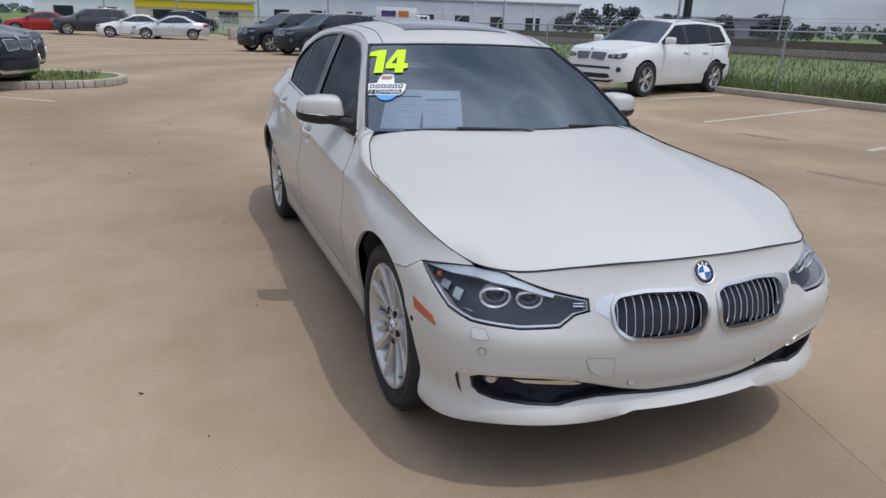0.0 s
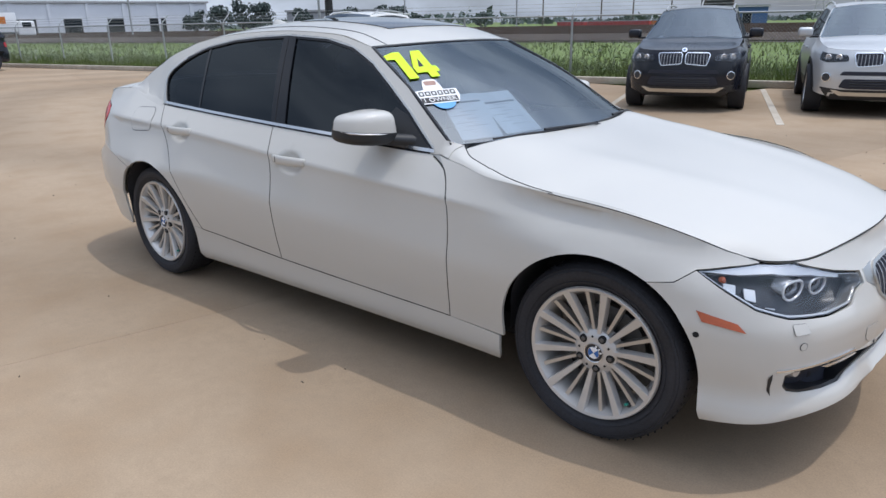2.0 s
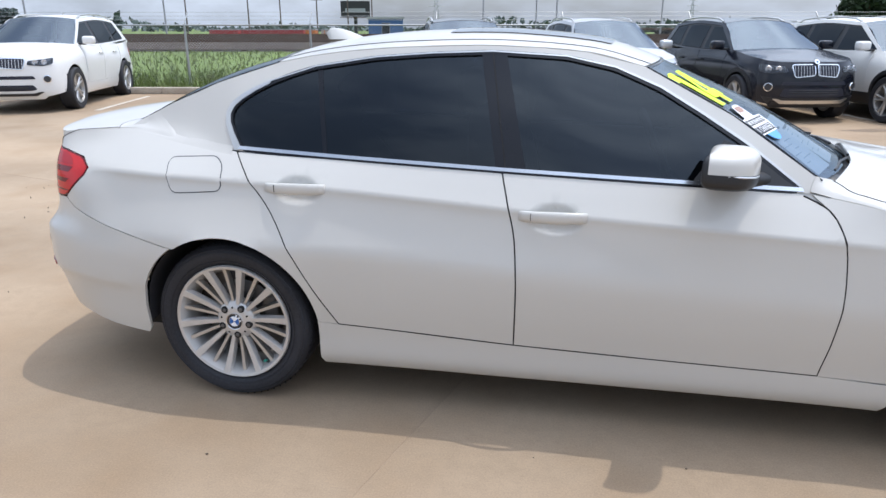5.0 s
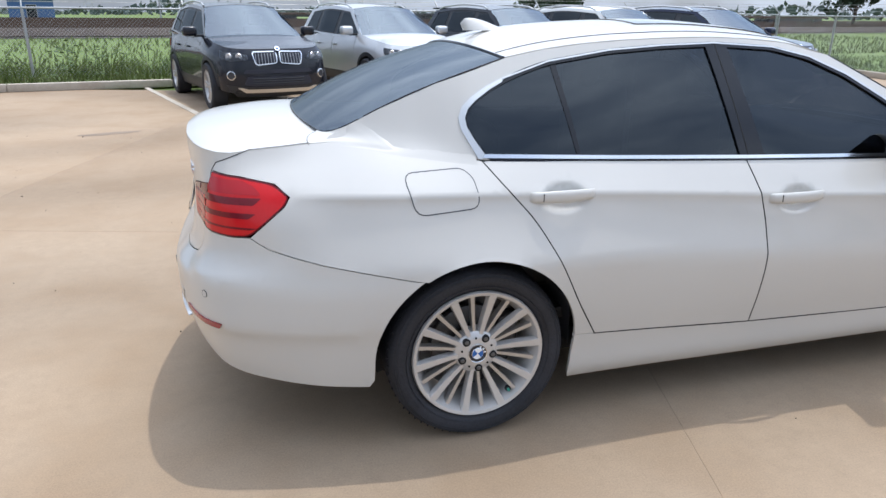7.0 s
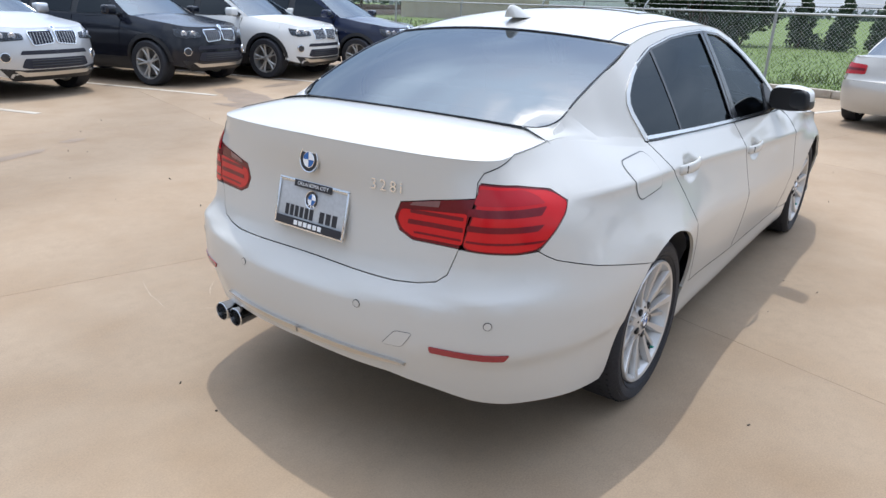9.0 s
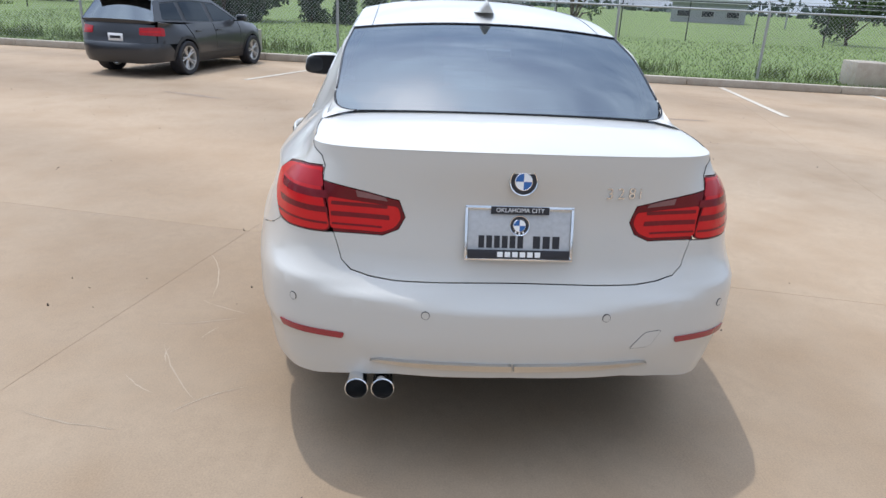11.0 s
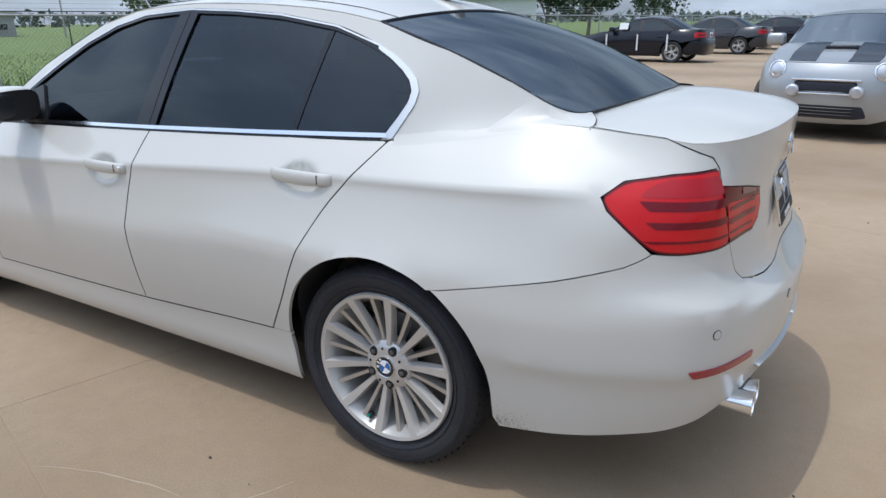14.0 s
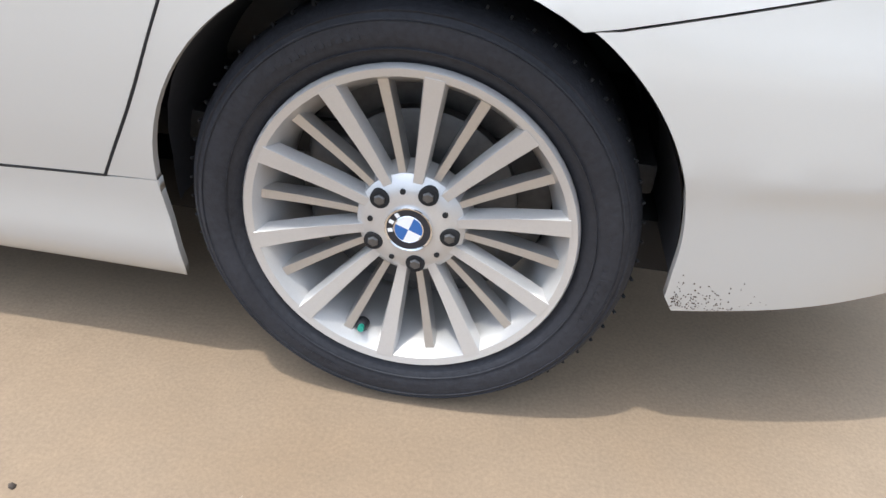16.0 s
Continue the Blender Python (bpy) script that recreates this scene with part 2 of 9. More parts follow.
    whole = np.sign(np.sum(wind * np.sum(fn * N[tri[:, 0]], 1)))
    for (a, b, c), w_ in zip(tri, wind * whole):
        bm.faces.new((V[a], V[b], V[c]) if w_ > 0 else (V[a], V[c], V[b]))
    if depth:
        border = [ed for ed in bm.edges if len(ed.link_faces) == 1]
        inner = {}
        idx = {v: i for i, v in enumerate(V)}
        for ed in border:
            for v in ed.verts:
                if v not in inner:
                    inner[v] = bm.verts.new(P[idx[v]] - N[idx[v]] * depth)
        for ed in border:
            ed.smooth = False
            a, b = ed.verts
            lp = ed.link_loops[0]
            a, b = lp.vert, lp.link_loop_next.vert
            bm.faces.new((b, a, inner[a], inner[b]))
    loose = [v for v in bm.verts if not v.link_faces]
    bmesh.ops.delete(bm, geom=loose, context="VERTS")
    return bm


def coons(front, back, left, right, nu=24, nv=16):
    """A patch between four curves, each a list of points: front and back run across, left and right from front to back."""
    def re(c, k):
        c = np.array(c, float)
        s = np.concatenate([[0], np.cumsum(np.linalg.norm(np.diff(c, axis=0), axis=1))])
        return np.stack([spline(s, c[:, i])(np.linspace(0, s[-1], k)) for i in range(3)], 1)
    F, B, L, R = re(front, nv + 1), re(back, nv + 1), re(left, nu + 1), re(right, nu + 1)
    u, v = np.linspace(0, 1, nu + 1)[:, None, None], np.linspace(0, 1, nv + 1)[None, :, None]
    return ((1 - u) * F[None] + u * B[None] + (1 - v) * L[:, None] + v * R[:, None]
            - (1 - u) * (1 - v) * F[0] - (1 - u) * v * F[-1] - u * (1 - v) * B[0] - u * v * B[-1])


def sheet(P, depth=0.012, up=True, off=0.0):
    """A grid of points as a sheet with a turned-down rim."""
    nu, nv = P.shape[0] - 1, P.shape[1] - 1
    du, dv = np.gradient(P, axis=0), np.gradient(P, axis=1)
    N = np.cross(du, dv)
    N /= np.maximum(np.linalg.norm(N, axis=2), 1e-9)[..., None]
    if (N[..., 2].mean() < 0) == up:
        N = -N
    Q = P + N * off
    bm = bmesh.new()
    V = [[bm.verts.new(Q[i, j]) for j in range(nv + 1)] for i in range(nu + 1)]
    t = np.cross(Q[1, 0] - Q[0, 0], Q[0, 1] - Q[0, 0]) @ N[0, 0] > 0
    for i in range(nu):
        for j in range(nv):
            f = (V[i][j], V[i + 1][j], V[i + 1][j + 1], V[i][j + 1])
            bm.faces.new(f if t else f[::-1])
    if depth:
        border = [(i, 0) for i in range(nu)] + [(nu, j) for j in range(nv)] + [(i, nv) for i in range(nu, 0, -1)] + [(0, j) for j in range(nv, 0, -1)]
        low = {k: bm.verts.new(Q[k] - N[k] * depth) for k in border}
        for a, b in zip(border, border[1:] + border[:1]):
            ed = bm.edges.get((V[a[0]][a[1]], V[b[0]][b[1]]))
            ed.smooth = False
            lp = ed.link_loops[0]
            p, q = lp.vert, lp.link_loop_next.vert
            inv = {V[a[0]][a[1]]: low[a], V[b[0]][b[1]]: low[b]}
            bm.faces.new((q, p, inv[p], inv[q]))
    return bm


PAINT_WHITE = pbr("pearl white car paint", (0.556, 0.543, 0.508), 0.36, 0.0, 0.7, spec=0.3, vary=0.02, scale=2.0, fine=900, rvary=0.1)
CHROME = pbr("bright chrome", (0.82, 0.83, 0.85), 0.15, 1.0, vary=0.03)
SATIN = pbr("satin aluminium", (0.66, 0.65, 0.63), 0.30, 1.0, vary=0.05, fine=300)
ALLOY = pbr("silver painted alloy", (0.53, 0.52, 0.505), 0.33, 0.75, 0.5, vary=0.06, fine=200)
RUBBER = pbr("black tyre rubber", (0.032, 0.033, 0.039), 0.62, spec=0.3, vary=0.3, fine=120, bump=0.15)
BLACK = pbr("black plastic trim", (0.018, 0.019, 0.022), 0.45, vary=0.2)
GLOSSBLACK = pbr("gloss black trim", (0.010, 0.011, 0.015), 0.16, coat=0.15, spec=0.3, vary=0.1)
DARK = pbr("dark liner", (0.012, 0.012, 0.013), 0.85, vary=0.2)
CAVITY = pbr("black mesh grille", (0.016, 0.019, 0.034), 0.6, vary=0.3)
LINER = pbr("dark felt wheel liner", (0.045, 0.047, 0.055), 0.9, vary=0.2)
IRON = pbr("cast iron", (0.16, 0.155, 0.15), 0.5, 0.8, vary=0.2)
TINTED = pane("tinted side glass", (0.05, 0.055, 0.07), 1.0, low=0.055, high=0.34)
SCREEN = pane("windscreen glass", (0.46, 0.52, 0.58), 1.0, low=0.20, high=0.5)
REAR_GLASS = pane("tinted rear glass", (0.08, 0.085, 0.10), 1.0, low=0.19, high=0.5)
# mirror share raised so that parked cars' windscreens show more sky
CAR_SCREEN = pane("windscreen glass with raised mirror share", (0.30, 0.36, 0.43), 1.0, low=0.19, high=0.65)
CLEAR = pane("clear lamp cover", (0.93, 0.94, 0.95), 1.0, low=0.025, high=0.5)
RED = pbr("red lamp plastic", (0.40, 0.012, 0.020), 0.18, spec=0.3, coat=0.15, vary=0.08, fine=400)
DEEPRED = pbr("dark red lamp plastic", (0.13, 0.004, 0.010), 0.2, spec=0.3, coat=0.15, vary=0.08)
LAMPBAR = pbr("dark bar inside the lamp", (0.17, 0.006, 0.014), 0.2, spec=0.3, coat=0.15, vary=0.2)
BRIGHTRED = pbr("bright red lamp lens", (0.56, 0.010, 0.014), 0.2, spec=0.3, coat=0.15, vary=0.05)
AMBER = pbr("orange reflector", (0.42, 0.095, 0.035), 0.25, coat=0.3, vary=0.1)
LAMPBOWL = pbr("grey lamp reflector", (0.62, 0.63, 0.66), 0.25, 0.6, vary=0.15, scale=14)
LAMPMID = pbr("lamp inner bowl", (0.055, 0.058, 0.066), 0.3, 0.2, vary=0.3, scale=18)
LAMPDARK = pbr("dark lamp bezel", (0.07, 0.075, 0.085), 0.3, 0.3, vary=0.15)
LAMPTRIM = pbr("satin lamp trim", (0.60, 0.61, 0.63), 0.25, 0.5, 0.3, vary=0.1)
LAMPWHITE = pbr("bright lamp trim", (0.80, 0.81, 0.83), 0.22, 0.4, 0.5, vary=0.06)
WHITE = pbr("white enamel", (0.82, 0.82, 0.82), 0.3, vary=0.03)
BLUE = pbr("blue enamel", (0.035, 0.13, 0.38), 0.25, vary=0.04)
PAPER = pbr("white paper", (0.72, 0.74, 0.74), 0.8, vary=0.05)
INK = pbr("black print", (0.02, 0.02, 0.025), 0.6)
LIME = pbr("neon yellow vinyl", (0.62, 0.93, 0.0), 0.5, vary=0.04)
CLOTH = pbr("dark seat leather", (0.03, 0.028, 0.027), 0.55, vary=0.2, bump=0.1)

# ---- body surface of the sedan: a wall round the car, with a plan contour, a section and a shoulder line ----
def spline(xs, ys):
    """A smooth curve through the points that does not overshoot."""
    xs, ys = np.asarray(xs, float), np.asarray(ys, float)
    h, dl = np.diff(xs), np.diff(ys) / np.diff(xs)
    m = np.zeros(len(xs))
    m[0], m[-1] = dl[0], dl[-1]
    for i in range(1, len(xs) - 1):
        if dl[i - 1] * dl[i] > 0:
            w1, w2 = 2 * h[i] + h[i - 1], h[i] + 2 * h[i - 1]
            m[i] = (w1 + w2) / (w1 / dl[i - 1] + w2 / dl[i])

    def f(x):
        x = np.clip(x, xs[0], xs[-1])
        i = np.clip(np.searchsorted(xs, x) - 1, 0, len(xs) - 2)
        t = (x - xs[i]) / h[i]
        return ((1 + 2 * t) * (1 - t) ** 2 * ys[i] + t * (1 - t) ** 2 * h[i] * m[i]
                + t * t * (3 - 2 * t) * ys[i + 1] + t * t * (t - 1) * h[i] * m[i + 1])
    return f


def smooth(v):
    v = np.clip(v, 0, 1)
    return v * v * (3 - 2 * v)


class Wall:
    """The outer skin below the shoulder. s runs along the plan contour from the front centre to the rear centre, z is the height."""

    def __init__(self, contour, sections, shoulder):
        c = np.array(contour, float)
        for _ in range(4):
            q = 0.75 * c[:-1] + 0.25 * c[1:]
            r = 0.25 * c[:-1] + 0.75 * c[1:]
            mid = np.empty((2 * len(q), 2))
            mid[0::2], mid[1::2] = q, r
            c = np.vstack([c[:1], mid, c[-1:]])
        self.c = c
        self.s = np.concatenate([[0], np.cumsum(np.hypot(*np.diff(c, axis=0).T))])
        d = np.gradient(c, self.s, axis=0)
        d /= np.linalg.norm(d, axis=1)[:, None]
        self.n = np.stack([-d[:, 1], d[:, 0]], 1) * -1
        self.n[0], self.n[-1] = (1, 0), (-1, 0)
        if self.n[len(c) // 2][1] < 0:
            self.n *= -1
            self.n[0], self.n[-1] = (1, 0), (-1, 0)
        self.keys = sorted((self.near(x, y), spline([p[0] for p in prof], [p[1] for p in prof])) for x, y, prof in sections)
        sh = []
        for x, y, z in shoulder:
            s = self.near(x, y)
            k = np.array([np.interp(s, self.s, self.c[:, 0]), np.interp(s, self.s, self.c[:, 1])])
            n = np.array([np.interp(s, self.s, self.n[:, 0]), np.interp(s, self.s, self.n[:, 1])])
            sh.append((s, z, float((k - (x, y)) @ n)))
        sh.sort()
        self.top = spline([a[0] for a in sh], [a[1] for a in sh])
        self.lid = spline([a[0] for a in sh], [a[2] for a in sh])
        self.length = self.s[-1]

    def near(self, x, y):
        return float(self.s[np.argmin((self.c[:, 0] - x) ** 2 + (self.c[:, 1] - y) ** 2)])

    def at_x(self, x):
        """s of the place on the side that has this x."""
        i = np.arange(len(self.s))
        return float(np.interp(-x, -self.c[:, 0], self.s))

    def at_y(self, y, rear=False):
        k = len(self.s) // 2
        if rear:
            c, s = self.c[k:], self.s[k:]
            j = np.argmax(c[:, 1])
            return float(np.interp(-abs(y), -c[j:, 1], s[j:]))
        c, s = self.c[:k], self.s[:k]
        j = np.argmax(c[:, 1])
        return float(np.interp(abs(y), c[:j + 1, 1], s[:j + 1]))

    def inset(self, s, z):
        s = np.asarray(s, float)
        ks = [k[0] for k in self.keys]
        vals = np.stack([np.broadcast_to(k[1](z), s.shape) for k in self.keys])
        i = np.clip(np.searchsorted(ks, s) - 1, 0, len(ks) - 2)
        ks = np.array(ks)
        f = smooth((s - ks[i]) / (ks[i + 1] - ks[i]))
        a, b = np.take_along_axis(vals, i[None], 0)[0], np.take_along_axis(vals, i[None] + 1, 0)[0]
        return a + (b - a) * f

    def __call__(self, s, z):
        s, z = np.atleast_1d(np.asarray(s, float)), np.atleast_1d(np.asarray(z, float))
        side = np.where(s < 0, -1.0, 1.0)
        a = np.abs(s)
        zt, dt = self.top(a), self.lid(a)
        span = 0.17
        f = np.clip((z - (zt - span)) / span, 0, 1.3) ** 2.2
        d = self.inset(a, np.minimum(z, zt)) * (1 - np.minimum(f, 1)) + dt * f
        x = np.interp(a, self.s, self.c[:, 0]) - d * np.interp(a, self.s, self.n[:, 0])
        y = np.interp(a, self.s, self.c[:, 1]) - d * np.interp(a, self.s, self.n[:, 1])
        return np.stack([x, side * y, z], 1)


SEDAN = Wall(
    contour=[(2.195, 0), (2.195, 0.08), (2.187, 0.20), (2.155, 0.40), (2.085, 0.63), (1.975, 0.782), (1.81, 0.842), (1.60, 0.868), (1.405, 0.878), (1.1, 0.872),
             (0.77, 0.86), (0, 0.86), (-0.6, 0.866), (-1.0, 0.876), (-1.405, 0.885), (-1.65, 0.874), (-1.9, 0.84), (-2.11, 0.79), (-2.295, 0.705),
             (-2.38, 0.52), (-2.432, 0.28), (-2.44, 0.10), (-2.44, 0)],
    sections=[
        (2.195, 0, [(0.17, 0.13), (0.26, 0.060), (0.285, 0.010), (0.297, 0.002), (0.306, 0.008), (0.320, 0.030), (0.335, 0.040), (0.37, 0.022), (0.42, 0.008), (0.48, 0.004), (0.56, 0.003), (0.62, 0.010), (0.66, 0.030), (0.71, 0.062), (0.77, 0.098)]),
        (2.12, 0.5, [(0.17, 0.11), (0.245, 0.030), (0.260, 0.004), (0.272, 0.0), (0.284, 0.003), (0.300, 0.022), (0.322, 0.040), (0.36, 0.038), (0.40, 0.020), (0.43, 0.010), (0.48, 0.004), (0.538, 0.0), (0.552, 0.007), (0.576, 0.024), (0.60, 0.032), (0.66, 0.048), (0.71, 0.072), (0.76, 0.105)]),
        (1.93, 0.80, [(0.17, 0.06), (0.215, 0.022), (0.232, 0.010), (0.252, 0.006), (0.268, 0.007), (0.29, 0.018), (0.33, 0.024), (0.37, 0.016), (0.42, 0.006), (0.50, 0.0), (0.540, 0.0), (0.556, 0.006), (0.582, 0.015), (0.61, 0.019), (0.66, 0.029), (0.71, 0.056), (0.76, 0.095)]),
        (1.405, 0.878, [(0.17, 0.08), (0.22, 0.055), (0.3, 0.045), (0.45, 0.02), (0.58, 0.0), (0.66, 0.003), (0.72, 0.016), (0.78, 0.05), (0.86, 0.16)]),
        (0.8, 0.86, [(0.15, 0.12), (0.18, 0.075), (0.21, 0.06), (0.30, 0.05), (0.34, 0.042), (0.45, 0.018), (0.58, 0.002), (0.68, 0.0), (0.76, 0.008), (0.81, 0.018), (0.86, 0.04), (0.97, 0.12)]),
        (-0.2, 0.86, [(0.15, 0.12), (0.18, 0.075), (0.21, 0.06), (0.30, 0.05), (0.34, 0.042), (0.45, 0.02), (0.58, 0.004), (0.70, 0.0), (0.79, 0.004), (0.82, 0.02), (0.87, 0.045), (0.97, 0.11)]),
        (-0.95, 0.875, [(0.15, 0.12), (0.18, 0.085), (0.21, 0.07), (0.30, 0.062), (0.34, 0.055), (0.45, 0.034), (0.58, 0.018), (0.72, 0.01), (0.81, 0.01), (0.84, 0.028), (0.89, 0.055), (1.0, 0.12)]),
        (-1.405, 0.885, [(0.17, 0.09), (0.22, 0.08), (0.34, 0.05), (0.48, 0.018), (0.6, 0.0), (0.7, 0.004), (0.78, 0.024), (0.84, 0.036), (0.88, 0.055), (0.95, 0.09), (1.03, 0.15)]),
        (-1.95, 0.83, [(0.17, 0.075), (0.22, 0.052), (0.3, 0.034), (0.40, 0.020), (0.445, 0.013), (0.475, 0.002), (0.52, 0.0), (0.6, 0.0), (0.66, 0.012), (0.78, 0.03), (0.84, 0.04), (0.9, 0.065), (0.96, 0.10), (1.04, 0.18)]),
        (-2.30, 0.65, [(0.17, 0.17), (0.22, 0.11), (0.30, 0.062), (0.40, 0.032), (0.455, 0.018), (0.48, 0.004), (0.51, 0.0), (0.62, 0.0), (0.655, 0.002), (0.675, 0.018), (0.71, 0.044), (0.75, 0.056), (0.8, 0.06), (0.92, 0.074), (1.05, 0.115)]),
        (-2.395, 0.43, [(0.17, 0.20), (0.22, 0.13), (0.30, 0.061), (0.42, 0.020), (0.5, 0.001), (0.608, 0.0), (0.626, 0.002), (0.648, 0.024), (0.70, 0.064), (0.75, 0.074), (0.89, 0.090), (0.95, 0.090), (1.02, 0.088), (1.1, 0.092)]),
        (-2.44, 0, [(0.17, 0.24), (0.22, 0.15), (0.30, 0.06), (0.42, 0.016), (0.5, 0.002), (0.585, 0.0), (0.60, 0.002), (0.622, 0.026), (0.68, 0.075), (0.75, 0.09), (0.89, 0.104), (0.95, 0.096), (1.02, 0.082), (1.1, 0.078)]),
    ],
    shoulder=[(2.098, 0, 0.760), (2.088, 0.2, 0.758), (2.045, 0.4, 0.747), (1.955, 0.6, 0.722), (1.87, 0.68, 0.724), (1.8, 0.727, 0.750), (1.7, 0.770, 0.788), (1.6, 0.793, 0.816),
              (1.5, 0.803, 0.835), (1.4, 0.805, 0.848), (1.25, 0.806, 0.860), (1.1, 0.809, 0.873), (0.95, 0.798, 0.885), (0.80, 0.770, 0.914), (0.672, 0.748, 0.931), (0.4, 0.756, 0.941),
              (0, 0.752, 0.953), (-0.345, 0.745, 0.964), (-0.9, 0.73, 0.985), (-1.365, 0.708, 1.003), (-1.6, 0.665, 1.03), (-1.86, 0.614, 1.068), (-2.06, 0.612, 1.056), (-2.21, 0.592, 1.043),
              (-2.298, 0.46, 1.053), (-2.343, 0.25, 1.061), (-2.358, 0, 1.064)])

BELT_Y = spline([-1.9, -1.86, -1.6, -1.365, -0.9, -0.345, 0, 0.4, 0.672, 0.8], [0.60, 0.605, 0.665, 0.708, 0.73, 0.745, 0.752, 0.756, 0.745, 0.72])
BELT_Z = spline([-1.9, -1.86, -1.6, -1.365, -0.9, -0.345, 0, 0.4, 0.672, 0.8], [1.071, 1.068, 1.032, 1.003, 0.985, 0.964, 0.953, 0.941, 0.931, 0.93])
LEAN = spline([-1.9, -1.6, -1.24, -0.8, -0.4, 0.13, 0.5, 0.8], [0.3, 0.42, 0.50, 0.47, 0.46, 0.55, 0.55, 0.5])


def cabin_side(x, z):
    """Half width of the cabin above the belt line."""
    h = z - BELT_Z(x)
    turn_in = 0.022 * smooth((-1.38 - x) / 0.22) * (1 - np.exp(-np.maximum(h, 0) / 0.03))
    return BELT_Y(x) - turn_in - LEAN(x) * h - 0.22 * np.maximum(h, 0) ** 2 + 0.07 * np.maximum(h, 0)


def at(x, y, z):
    """The place along the contour whose skin at height z lies nearest to (x, y)."""
    s = np.linspace(0, SEDAN.length, 3000)
    p = SEDAN(s, np.full_like(s, z))
    return float(s[np.argmin((p[:, 0] - x) ** 2 + (p[:, 1] - y) ** 2)]), z

# ---- materials of the place ----
def ground_mat(name, a, b, c, scales=(0.25, 3.0, 60.0), rough=0.9, bump=0.3, streak=0.0):
    """A wide surface: broad stains, patches and grain by place in the world; each piece a little lighter or darker."""
    m = bpy.data.materials.new(name)
    m.use_nodes = True
    n, lk = m.node_tree.nodes, m.node_tree.links
    bs = n["Principled BSDF"]
    geo = n.new("ShaderNodeNewGeometry")
    noises = []
    for k, sc in enumerate(scales):
        t = n.new("ShaderNodeTexNoise")
        t.inputs["Scale"].default_value, t.inputs["Detail"].default_value, t.inputs["Roughness"].default_value = sc, 6 if k < 2 else 3, 0.6
        t.inputs["Distortion"].default_value = 0.6 if k == 0 else 0.0
        lk.new(geo.outputs["Position"], t.inputs["Vector"])
        noises.append(t)
    ramp = n.new("ShaderNodeValToRGB")
    e = ramp.color_ramp.elements
    e[0].position, e[1].position = 0.34, 0.66
    e[0].color, e[1].color = (*a, 1), (*b, 1)
    lk.new(noises[0].outputs["Fac"], ramp.inputs[0])
    mx = n.new("ShaderNodeMix")
    mx.data_type = "RGBA"
    patch = n.new("ShaderNodeMapRange")
    patch.inputs["From Min"].default_value, patch.inputs["From Max"].default_value = 0.45, 0.72
    patch.inputs["To Max"].default_value = 0.65
    lk.new(noises[1].outputs["Fac"], patch.inputs["Value"])
    lk.new(patch.outputs[0], mx.inputs["Factor"])
    lk.new(ramp.outputs[0], mx.inputs["A"])
    mx.inputs["B"].default_value = (*c, 1)
    out = mx.outputs["Result"]
    info = n.new("ShaderNodeObjectInfo")
    val = n.new("ShaderNodeMapRange")
    val.inputs["To Min"].default_value, val.inputs["To Max"].default_value = 0.95, 1.05
    lk.new(info.outputs["Random"], val.inputs["Value"])
    grain = n.new("ShaderNodeMapRange")
    grain.inputs["From Min"].default_value, grain.inputs["From Max"].default_value = 0.3, 0.7
    grain.inputs["To Min"].default_value, grain.inputs["To Max"].default_value = 0.90, 1.10
    lk.new(noises[2].outputs["Fac"], grain.inputs["Value"])
    mul = n.new("ShaderNodeMath")
    mul.operation = "MULTIPLY"
    lk.new(val.outputs[0], mul.inputs[0])
    lk.new(grain.outputs[0], mul.inputs[1])
    # hand-sized mottling and small dark pits
    mott = n.new("ShaderNodeTexNoise")
    mott.inputs["Scale"].default_value, mott.inputs["Detail"].default_value, mott.inputs["Roughness"].default_value = scales[1] * 8, 8, 0.75
    lk.new(geo.outputs["Position"], mott.inputs["Vector"])
    mr = n.new("ShaderNodeMapRange")
    mr.inputs["From Min"].default_value, mr.inputs["From Max"].default_value = 0.3, 0.7
    mr.inputs["To Min"].default_value, mr.inputs["To Max"].default_value = 0.90, 1.08
    lk.new(mott.outputs["Fac"], mr.inputs["Value"])
    m3 = n.new("ShaderNodeMath")
    m3.operation = "MULTIPLY"
    lk.new(mul.outputs[0], m3.inputs[0])
    lk.new(mr.outputs[0], m3.inputs[1])
    fac = m3.outputs[0]
    if streak:
        # faint curved sweeps left by tyres
        mp = n.new("ShaderNodeMapping")
        mp.inputs["Location"].default_value = (6.0, -7.0, 0)
        lk.new(geo.outputs["Position"], mp.inputs["Vector"])
        wv = n.new("ShaderNodeTexWave")
        wv.wave_type, wv.rings_direction = "RINGS", "Z"
        wv.inputs["Scale"].default_value, wv.inputs["Distortion"].default_value = 0.10, 22.0
        wv.inputs["Detail"].default_value, wv.inputs["Detail Scale"].default_value = 4, 0.35
        lk.new(mp.outputs[0], wv.inputs["Vector"])
        sm = n.new("ShaderNodeMapRange")
        sm.inputs["To Min"].default_value, sm.inputs["To Max"].default_value = 1 - streak, 1 + streak * 0.35
        lk.new(wv.outputs["Fac"], sm.inputs["Value"])
        m2 = n.new("ShaderNodeMath")
        m2.operation = "MULTIPLY"
        lk.new(fac, m2.inputs[0])
        lk.new(sm.outputs[0], m2.inputs[1])
        fac = m2.outputs[0]
    sc = n.new("ShaderNodeVectorMath")
    sc.operation = "SCALE"
    lk.new(out, sc.inputs[0])
    lk.new(fac, sc.inputs["Scale"])
    lk.new(sc.outputs[0], bs.inputs["Base Color"])
    bs.inputs["Roughness"].default_value = rough
    bs.inputs["Specular IOR Level"].default_value = 0.3
    bp = n.new("ShaderNodeBump")
